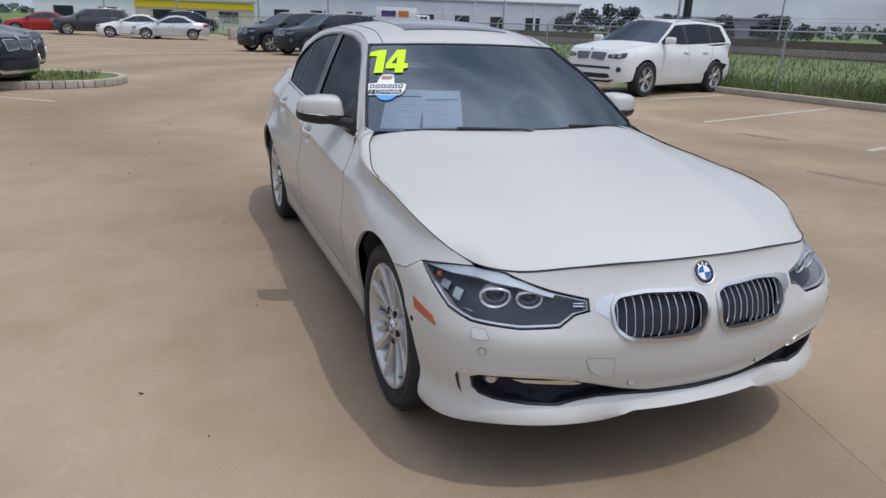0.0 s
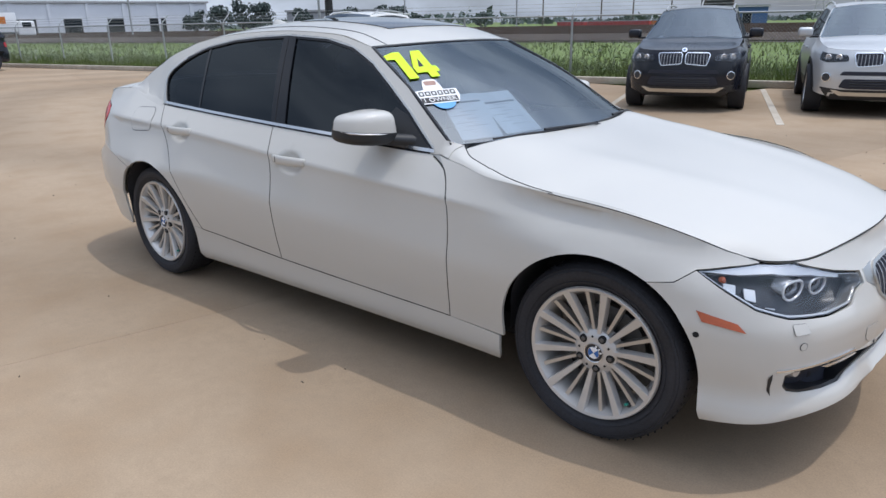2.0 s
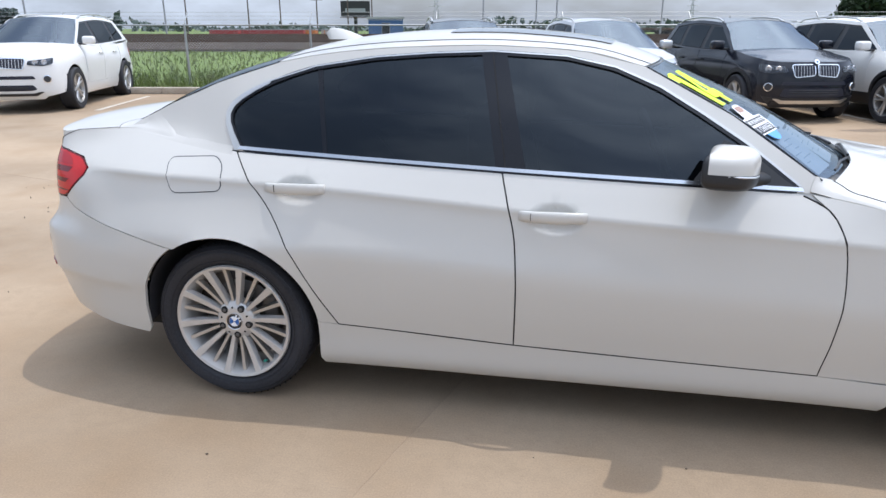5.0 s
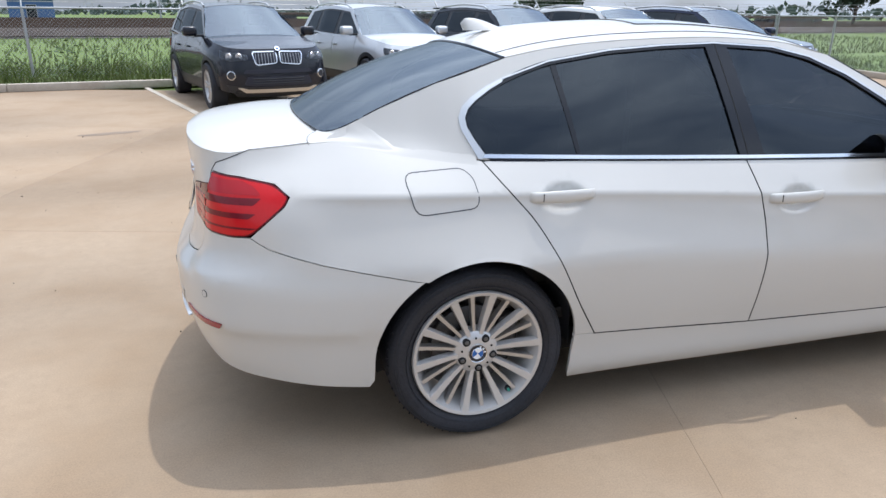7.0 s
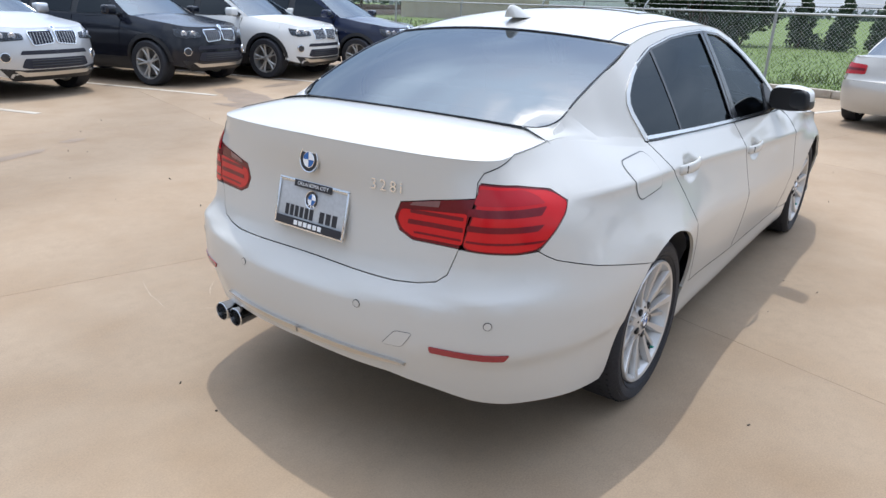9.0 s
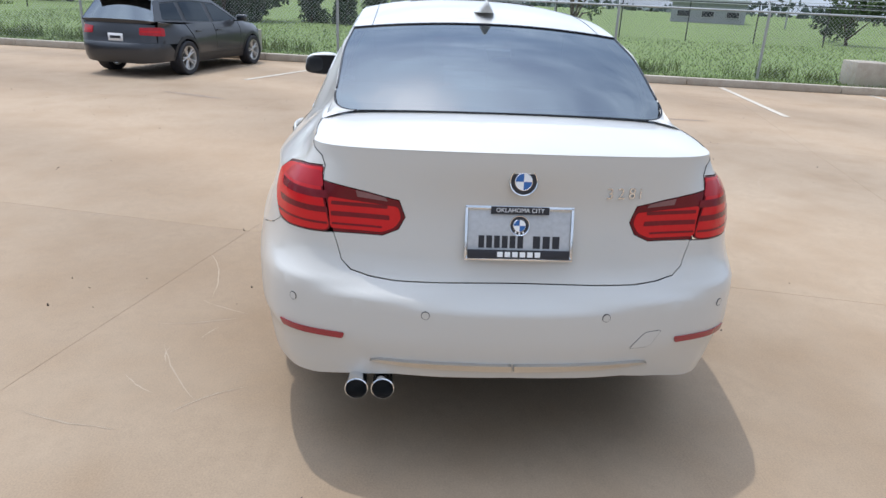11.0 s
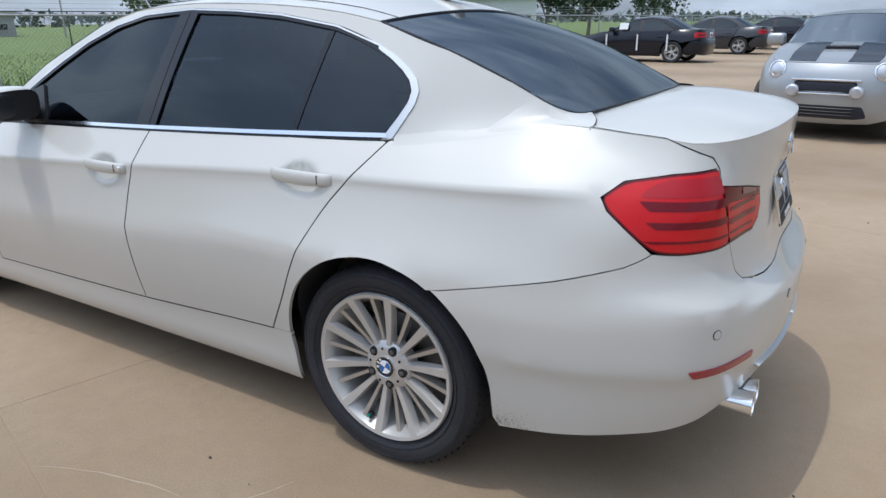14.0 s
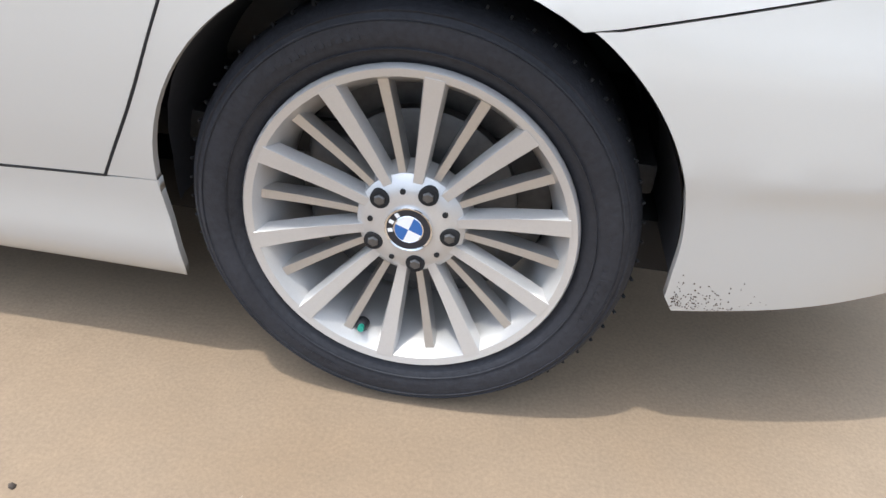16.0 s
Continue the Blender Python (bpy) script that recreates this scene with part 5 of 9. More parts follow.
def wall_skin(s, z):
    p = SEDAN(s, z)
    a = np.abs(s)
    xx = -p[:, 0]
    h = z - CREASE(xx)
    fade = smooth((xx + 1.25) / 0.5) * smooth((2.15 - xx) / 0.35)
    # the side curves in and up to a sharp crease, and slopes from there to the belt
    zc, zt = CREASE(xx), SEDAN.top(a)
    side_ = np.where(s < 0, -1.0, 1.0)
    y = np.abs(p[:, 1])
    y0, yc, yt = (np.abs(SEDAN(a, q)[:, 1]) for q in (zc - 0.22, zc, zt))
    yc = yc - 0.008
    t = np.clip((h + 0.22) / 0.22, 0, 1)
    low = y0 + (yc - y0) * (1 - (1 - t) ** 1.35)
    f = np.clip(h / np.maximum(zt - zc, 0.02), 0, 1)
    high = yc + (yt - yc) * f ** 1.1
    lip_ = 0.0030 * np.where(h > 0, np.clip(1 - h / 0.030, 0, 1), np.clip(1 + h / 0.022, 0, 1))
    low, high = low + lip_, high + lip_
    ok = (h > -0.22) & (zt - zc > 0.03)
    y = np.where(ok, y + (np.where(h > 0, high, low) - y) * fade, y)
    p[:, 1] = side_ * y
    for x0, z0 in ((-1.102, 0.876), (-0.15, 0.818)):
        # scooped recess behind a door handle
        k = np.exp(-(((a - X(x0)) / 0.078) ** 2 + ((z - z0) / 0.043) ** 2) ** 4)
        p[:, 1] -= np.sign(s) * 0.019 * k
    return p


def arch(cx, a0, a1, r=ARCH, k=26):
    """Points round a wheel opening, from angle a0 to a1 in degrees, 0 ahead and 90 up."""
    return [(X(cx + r * math.cos(radians(a0 + (a1 - a0) * i / k))), 0.33 + r * math.sin(radians(a0 + (a1 - a0) * i / k))) for i in range(k + 1)]


def on(side, pts):
    return [(side * s, z) for s, z in pts]


def both(pts):
    """A closed outline from its half, which runs from the centre line to the centre line."""
    return list(pts) + [(-s, z) for s, z in reversed(pts) if abs(s) > 1e-4]


def flow(pts, k=18):
    """A smooth line through the points of a panel gap."""
    q = np.array(pts)
    l = np.concatenate([[0], np.cumsum(np.hypot(*np.diff(q, axis=0).T))])
    t = np.linspace(0, l[-1], k)
    return [(float(a_), float(b_)) for a_, b_ in zip(spline(l, q[:, 0])(t), spline(l, q[:, 1])(t))]


DOOR_CUT = flow([(X(0.655), 0.924), (X(0.73), 0.886), (X(0.768), 0.828), (X(0.792), 0.73), (X(0.80), 0.61), (X(0.792), 0.454), (X(0.775), 0.300)])
SILL_CUT = [(X(0.775), 0.300), (X(0.23), 0.311), (X(-0.28), 0.327), (X(-0.957), 0.360)]
B_CUT = flow([(X(-0.345), 0.962), (X(-0.322), 0.878), (X(-0.288), 0.726), (X(-0.277), 0.547), (X(-0.28), 0.327)])
C_CUT = flow([(X(-1.375), 1.000), (X(-1.30), 0.909), (X(-1.215), 0.810), (X(-1.13), 0.667), (X(-1.038), 0.494), (X(-0.957), 0.360)])
LAMP_TOP = [at(1.724, 0.812, 0.700), at(1.80, 0.75, 0.712), at(1.862, 0.682, 0.721)]
LAMP_NOSE = [at(1.945, 0.612, 0.719), at(1.985, 0.57, 0.700), at(2.03, 0.50, 0.680), at(2.075, 0.396, 0.660)]
LAMP_LOW = [at(2.085, 0.397, 0.626), at(2.085, 0.445, 0.614), at(2.075, 0.49, 0.580), at(2.04, 0.60, 0.574), at(1.96, 0.72, 0.583), at(1.89, 0.775, 0.606), at(1.81, 0.80, 0.650), at(1.724, 0.812, 0.700)]
TAIL_OUT = [at(-2.258, 0.57, 0.984), at(-2.16, 0.63, 0.974), at(-2.06, 0.69, 0.955), at(-2.018, 0.732, 0.919), at(-2.035, 0.74, 0.890), at(-2.11, 0.735, 0.828), at(-2.15, 0.72, 0.794), at(-2.20, 0.68, 0.788), at(-2.30, 0.545, 0.793), at(-2.262, 0.575, 0.945)]
TAIL_IN = [at(-2.265, 0.572, 0.942), at(-2.31, 0.45, 0.922), at(-2.33, 0.35, 0.903), at(-2.335, 0.332, 0.855), at(-2.34, 0.352, 0.818), at(-2.335, 0.40, 0.797), at(-2.301, 0.542, 0.795)]
TRUNK_CUT = [at(-2.303, 0.541, 0.79), at(-2.325, 0.52, 0.715), at(-2.34, 0.49, 0.690), at(-2.36, 0.44, 0.678), at(-2.37, 0.36, 0.672), (RY(0), 0.671)]
SEAM = [at(-2.15, 0.72, 0.791), at(-2.125, 0.73, 0.775), at(-2.09, 0.745, 0.757), at(-1.93, 0.81, 0.709), (X(-1.64), 0.647)]
RECESS = ((X(-0.99), X(-1.21), 0.81, 0.94, 0.0075), (X(-0.05), X(-0.25), 0.755, 0.885, 0.0075))


def mirrored_fine(side, f):
    u0, u1 = sorted((side * f[0], side * f[1]))
    return [(u0, u1, f[2], f[3], f[4])]


def flat_top(x0, x1, k=16):
    return [(X(x), float(SEDAN.top(X(x)))) for x in np.linspace(x0, x1, k)]


for side in (1, -1):
    fender = LAMP_TOP + flat_top(1.86, 0.68)[1:] + DOOR_CUT[2:-1] + [(X(0.775), 0.298), (X(1.0), 0.292)] + arch(1.405, 186, 60) + [(X(1.67), 0.660)]
    part("front_fender", skin(wall_skin, on(side, fender), lines=crease_row(side)), PAINT_WHITE, sedan)
    fdoor = DOOR_CUT + SILL_CUT[1:3] + B_CUT[::-1][1:] + [(X(x), float(SEDAN.top(X(x)))) for x in np.linspace(-0.34, 0.655, 16)]
    front_door = part("front_door", skin(wall_skin, on(side, fdoor), gap=0.0028, fine=mirrored_fine(side, RECESS[1]), lines=crease_row(side)), PAINT_WHITE, sedan)
    rdoor = B_CUT + SILL_CUT[3:] + C_CUT[::-1][1:] + [(X(x), float(SEDAN.top(X(x)))) for x in np.linspace(-1.36, -0.36, 14)]
    rear_door = part("rear_door", skin(wall_skin, on(side, rdoor), gap=0.0028, fine=mirrored_fine(side, RECESS[0]), lines=crease_row(side)), PAINT_WHITE, sedan)
    sill = [(X(1.02), 0.288)] + SILL_CUT + [(X(-1.040), 0.366), (X(-1.046), 0.20), (X(-1.035), 0.168), (X(1.0), 0.168), (X(1.015), 0.20)]
    part("side_sill", skin(wall_skin, on(side, sill)), PAINT_WHITE, sedan)
    quarter = C_CUT + [(X(-1.04), 0.364)] + arch(-1.405, 2, 122)[0:] + SEAM[::-1] + TAIL_OUT[1:6][::-1] + [TAIL_OUT[0], at(-2.245, 0.583, 1.01)] + flat_top(-2.20, -1.385)
    part("rear_quarter_panel", skin(wall_skin, on(side, quarter), lines=crease_row(side)), PAINT_WHITE, sedan)
    for cut_, owner in ((DOOR_CUT, front_door), (B_CUT, front_door), (C_CUT, rear_door), (SILL_CUT, front_door)):
        line_ = np.array(on(side, flow(cut_, 40)))
        pts_ = wall_skin(line_[:, 0], line_[:, 1]) - np.array((0, side * 0.0022, 0))
        part("door_seal", tube([tuple(p_) for p_ in pts_], 0.0030, 6), DARK, owner)
    base_ = [(X(0.83), 0.905), (X(0.80), 0.928), (X(0.60), 0.936), (X(0.62), 0.90), (X(0.72), 0.86)]
    part("pillar_base", skin(SEDAN, on(side, base_), gap=0, depth=0, off=-0.004), PAINT_WHITE, sedan)
    # fuel flap: a line round it on one side only
    if side < 0:
        flap = round_corners([(X(-1.668), 0.975), (X(-1.455), 0.984), (X(-1.418), 0.955), (X(-1.405), 0.862), (X(-1.625), 0.846)], 0.036)
        part("fuel_flap", skin(wall_skin, on(side, shrink(flap, 0.003)), gap=0, depth=0.003, off=0.0022, lines=crease_row(side)), PAINT_WHITE, sedan)
        part("fuel_flap_gap", skin(wall_skin, on(side, flap), gap=-0.0006, depth=0, off=0.0011, lines=crease_row(side)), LAMPDARK, sedan)
    # door handles
    for door, x0, z0 in ((front_door, -0.16, 0.829), (rear_door, -1.112, 0.886)):
        n = 13
        bm = bmesh.new()
        rings = []
        for i in range(n):
            f = i / (n - 1)
            x = x0 + 0.118 - 0.236 * f
            y = float(SEDAN(X(x), CREASE(-x))[0, 1]) - 0.010
            lift = 0.036 * math.sin(math.pi * min(max(0.06 + 0.88 * f, 0), 1)) ** 0.45 - 0.012
            hz, hy = 0.0220 * (0.55 + 0.45 * math.sin(math.pi * (0.1 + 0.8 * f)) ** 0.5), 0.009
            rings.append([bm.verts.new((x, side * (y + lift - 0.004 + hy * math.cos(a)), z0 - 0.003 * (f - 0.5) + hz * math.sin(a))) for a in np.linspace(0, 2 * math.pi, 12, endpoint=False)])
        for p, q in zip(rings, rings[1:]):
            for k in range(12):
                bm.faces.new((p[k], p[(k + 1) % 12], q[(k + 1) % 12], q[k]))
        bm.faces.new(rings[0])
        bm.faces.new(rings[-1])
        bmesh.ops.recalc_face_normals(bm, faces=bm.faces)
        part("door_handle", bm, PAINT_WHITE, door)
        x = x0 - 0.075
        y = float(SEDAN(X(x), CREASE(-x))[0, 1]) - 0.010
        part("handle_seam", boxed((0.0022, 0.012, 0.0265), (x, side * (y + 0.018), z0), 0.001), DARK, door)
        if side > 0 and door is front_door:
            part("lock_cylinder", lathe([(0, 0.004), (0.008, 0.004), (0.009, 0.0), (0.009, -0.01)], 16), CHROME, door, loc=pose(x0 - 0.098, side * (y + 0.020), z0))

    # lamps
    outline = LAMP_TOP + LAMP_NOSE + LAMP_LOW[:-1]
    lamp = part("headlight", skin(wall_skin, on(side, outline), gap=0.002, depth=0.004, off=-0.003), CLEAR, sedan, "clear headlight with twin round projectors")
    lamp.visible_shadow = False
    part("lamp_bowl", skin(wall_skin, on(side, outline), gap=0.001, depth=0, off=-0.055, step=0.03), LAMPMID, lamp)
    part("lamp_wall", skin(wall_skin, on(side, outline), gap=0.005, depth=0.052, off=-0.006, holes=[shrink(np.array(on(side, outline)), 0.012)]), LAMPBOWL, lamp)
    brow = [at(1.74, 0.80, 0.699), at(1.81, 0.742, 0.711), at(1.862, 0.682, 0.718), at(1.93, 0.625, 0.7165), at(1.985, 0.57, 0.698), at(2.04, 0.49, 0.671), at(2.045, 0.50, 0.662), at(1.99, 0.59, 0.684), at(1.90, 0.675, 0.697), at(1.83, 0.745, 0.694)]
    part("lamp_brow", skin(wall_skin, on(side, brow), gap=0, depth=0.01, off=-0.007, step=0.02), LAMPTRIM, lamp, "bright chrome brow")
    edge = LAMP_LOW[1:-1]
    line_ = [(s, z + 0.006) for s, z in edge] + [(s, z + 0.011) for s, z in reversed(edge)]
    part("lamp_line", skin(wall_skin, on(side, line_), gap=0, depth=0.004, off=-0.010, step=0.02), LAMPWHITE, lamp)
    ax = Vector((0.93, side * 0.36, 0)).normalized()
    for yy, zz, rr in ((0.694, 0.646, 0.045), (0.592, 0.645, 0.038)):
        c = Vector(SEDAN(side * FY(yy), zz)[0])
        m = Matrix.Translation(c - ax * 0.052) @ ax.to_track_quat("Y", "Z").to_matrix().to_4x4()
        # a ring with a round foot and a flattened head
        ring_ = [(rr * math.cos(a_), 0.016, rr * (0.80 if math.sin(a_) < 0 else 0.52) * abs(math.sin(a_)) ** (1.0 if math.sin(a_) < 0 else 0.6) * (1 if math.sin(a_) > 0 else -1)) for a_ in np.linspace(0, 2 * math.pi, 37)]
        part("projector_ring", tube(ring_, 0.0044, 8), LAMPWHITE, lamp, loc=m)
        part("projector_bowl", lathe([(rr * 0.62, -0.03), (rr * 0.66, 0.002), (rr * 0.74, 0.008), (rr * 0.82, 0.0), (rr * 0.86, -0.03)], 28), LAMPBOWL, lamp, loc=m @ Matrix.Diagonal((1, 1, 0.72, 1)) )
        part("projector_lens", lathe([(0, 0.010), (rr * 0.3, 0.008), (rr * 0.5, 0.002), (rr * 0.62, -0.008)], 24), GLOSSBLACK, lamp, loc=m @ Matrix.Diagonal((1, 1, 0.8, 1)))
    for x0_, y0_, z0_, z1_ in ((1.815, 0.768, 0.652, 0.682), (1.862, 0.735, 0.634, 0.672), (1.905, 0.70, 0.612, 0.620)):
        mid_ = at(x0_, y0_, 0.65)[0]
        plate_ = round_corners([(mid_ - 0.020, z0_), (mid_ + 0.018, z0_ + 0.006), (mid_ + 0.022, z1_), (mid_ - 0.018, z1_ - 0.003)], 0.004)
        part("lamp_reflector", skin(wall_skin, on(side, plate_), gap=0, depth=0.004, off=-0.040, step=0.02), SATIN, lamp)
    c = Vector(SEDAN(side * at(1.80, 0.775, 0.672)[0], 0.672)[0])
    part("indicator_bulb", lathe([(0, 0.010), (0.006, 0.008), (0.010, 0.0), (0.010, -0.008)], 16), AMBER, lamp, loc=Matrix.Translation(c - Vector((0.016, side * 0.018, 0))) @ Vector((0.7, side * 0.7, 0)).to_track_quat("Y", "Z").to_matrix().to_4x4())
    dot_ = Vector(SEDAN(side * X(1.752), 0.512)[0])
    part("side_sensor", lathe([(0, 0.002), (0.009, 0.002), (0.011, -0.003)], 16), DARK, sedan, "dark round sensor", loc=Matrix.Translation(dot_) @ Matrix.Diagonal((1, side, 1, 1)))
    for z in (0.640, 0.648):
        part("lamp_strip", skin(wall_skin, on(side, [(FY(0.405), z), (FY(0.46), z), (FY(0.46), z + 0.003), (FY(0.405), z + 0.003)]), gap=0, depth=0.003, off=-0.02), CHROME, lamp)
    mark = [(X(1.745), 0.587), (X(1.862), 0.563), (X(1.886), 0.541), (X(1.765), 0.556)]
    part("side_marker", skin(wall_skin, on(side, mark), gap=0, depth=0.003, off=0.003), AMBER, sedan, "orange side marker")

    tail = part("tail_light", skin(wall_skin, on(side, round_corners(TAIL_OUT, 0.035, 5)), gap=0.0012, depth=0.01, off=0.001), DEEPRED, sedan, "red tail light with brighter bands")
    lens = shrink(round_corners(on(side, TAIL_OUT), 0.035, 5), 0.006)
    part("lamp_lens", skin(wall_skin, lens, gap=0, depth=0.0012, off=0.0022, step=0.018), BRIGHTRED, tail)
    for z0, z1, x0 in ((0.892, 0.914, -2.115), (0.850, 0.867, -2.135), (0.816, 0.8225, -2.125)):
        bar_ = [(at(-2.285, 0.557, z0)[0], z0), (at(-2.275, 0.557, z1)[0], z1), (at(x0, 0.74, z1)[0], z1), (at(x0 - 0.025, 0.73, z0)[0], z0)]
        part("lamp_bar", skin(wall_skin, on(side, round_corners(bar_, 0.005)), gap=0, depth=0.0006, off=0.0030, step=0.02), LAMPBAR, tail)
    upper = round_corners([at(-2.262, 0.565, 0.924), at(-2.10, 0.70, 0.922), at(-2.115, 0.665, 0.945), at(-2.15, 0.64, 0.962), at(-2.245, 0.57, 0.968)], 0.012)
    part("indicator_lens", skin(wall_skin, on(side, upper), gap=0, depth=0.0006, off=0.0030, step=0.018), RED, tail)
    tail2 = part("tail_light", skin(wall_skin, on(side, TAIL_IN), gap=0.001, depth=0.01, off=0.001), DEEPRED, sedan, "dark red inner tail light on the boot lid")
    lens2 = round_corners([at(-2.29, 0.55, 0.806), at(-2.28, 0.556, 0.898), at(-2.33, 0.352, 0.884), at(-2.335, 0.344, 0.85), at(-2.335, 0.362, 0.822), at(-2.335, 0.40, 0.806)], 0.012)
    part("lamp_lens", skin(wall_skin, on(side, lens2), gap=0, depth=0.0012, off=0.0022, step=0.018), BRIGHTRED, tail2)
    for z0, z1, y0, y1 in ((0.876, 0.887, 0.385, 0.548), (0.843, 0.857, 0.378, 0.548), (0.8175, 0.8235, 0.40, 0.545)):
        bar_ = round_corners([at(-2.29, y1, z0), at(-2.29, y1, z1), at(-2.33, y0, z1), at(-2.33, y0, z0)], 0.004)
        part("lamp_bar", skin(wall_skin, on(side, bar_), gap=0, depth=0.0006, off=0.0030, step=0.02), LAMPBAR, tail2)
    ins = [(RY(0.495), 0.905), (RY(0.50), 0.924), (RY(0.41), 0.910), (RY(0.40), 0.899)]
    part("reversing_lens", skin(wall_skin, on(side, ins), gap=0, depth=0.002, off=0.003), pbr("smoky lamp lens", (0.20, 0.09, 0.095), 0.2, coat=0.3), tail2)
    refl = round_corners([(RY(0.505), 0.506), (X(-2.26), 0.500), (X(-2.272), 0.480), (RY(0.51), 0.487)], 0.006)
    part("rear_reflector", skin(wall_skin, on(side, refl), gap=0, depth=0.004, off=0.0035), pbr("dull red reflector", (0.30, 0.02, 0.03), 0.25, coat=0.5), sedan)

    # wheel housing
    for cx in (1.405, -1.405):
        lin = lathe([(0.10, -0.60), (ARCH + 0.012, -0.60), (ARCH + 0.012, -0.05), (ARCH + 0.006, -0.022)], 48)
        bmesh.ops.bisect_plane(lin, geom=lin.verts[:] + lin.edges[:] + lin.faces[:], plane_co=(0, 0, -0.03), plane_no=(0, 0, -1), clear_outer=True)
        for q in lin.verts:
            if q.co.y > -0.1:
                q.co.y -= (0.035 if q.co.x * cx > 0 else 0.075) * min(max((0.24 - q.co.z) / 0.2, 0), 1)
        part("wheel_housing", lin, LINER, sedan, loc=pose(cx, 0, 0.33) @ Matrix.Diagonal((1, side, 1, 1)) @ Matrix.Translation((0, 0.862, 0)))

    # parking sensors
    for s, z in ((side * FY(0.715), 0.500), (side * FY(0.26), 0.368 + 0.02), (side * RY(0.662), 0.594), (side * RY(0.267), 0.590)):
        p, q = Vector(SEDAN(s, z)[0]), Vector(SEDAN(s + 0.01, z)[0])
        nrm = (q - p).cross(Vector((0, 0, 1))).normalized()
        nrm = -nrm if nrm.dot(Vector((p.x, p.y * 2, 0))) < 0 else nrm
        part("parking_sensor", lathe([(0.011, 0.0), (0.011, 0.0012), (0.0128, 0.0014), (0.0135, -0.003)], 20), LAMPMID, sedan,
             loc=Matrix.Translation(p) @ nrm.to_track_quat("Y", "Z").to_matrix().to_4x4())
        part("sensor_face", lathe([(0, 0.001), (0.0112, 0.001)], 20), PAINT_WHITE, sedan,
             loc=Matrix.Translation(p + nrm * 0.0008) @ nrm.to_track_quat("Y", "Z").to_matrix().to_4x4())

# bumpers, nose and boot face
KIDNEY = [(FY(y), z) for y, z in ((0.349, 0.640), (0.325, 0.667), (0.23, 0.678), (0.06, 0.673), (0.022, 0.657), (0.019, 0.608), (0.036, 0.552), (0.072, 0.535), (0.2, 0.535), (0.30, 0.546), (0.338, 0.576))]
KIDNEY = round_corners(KIDNEY, 0.03, 4)
INTAKE = [(0, 0.337)] + [(FY(y), z) for y, z in ((0.20, 0.345), (0.29, 0.362), (0.38, 0.388), (0.452, 0.405), (0.55, 0.416), (0.65, 0.419), (0.722, 0.415), (0.744, 0.403), (0.741, 0.362), (0.724, 0.340), (0.68, 0.325),
                                            (0.58, 0.314), (0.49, 0.311), (0.42, 0.324), (0.36, 0.332), (0.28, 0.334), (0.157, 0.330))] + [(0, 0.326)]
nose = [(0, float(SEDAN.top(0)) - 0.003)] + [(s, float(SEDAN.top(s)) - 0.003) for s in np.linspace(0.06, LAMP_NOSE[0][0], 12)] + LAMP_NOSE[1:] + LAMP_LOW + [(X(1.67), 0.660)] + arch(1.405, 60, 0) \
    + [(X(1.776), 0.25), (X(1.786), 0.213), (X(1.87), 0.228), (X(1.935), 0.237), (FY(0.70), 0.250), (FY(0.5), 0.258), (FY(0.345), 0.261), (FY(0.30), 0.272), (FY(0.248), 0.291), (0, 0.293)]
front_bumper = part("front_bumper", skin(SEDAN, both(nose), holes=[KIDNEY, [(-s, z) for s, z in KIDNEY], both(INTAKE)], step=0.03), PAINT_WHITE, sedan)
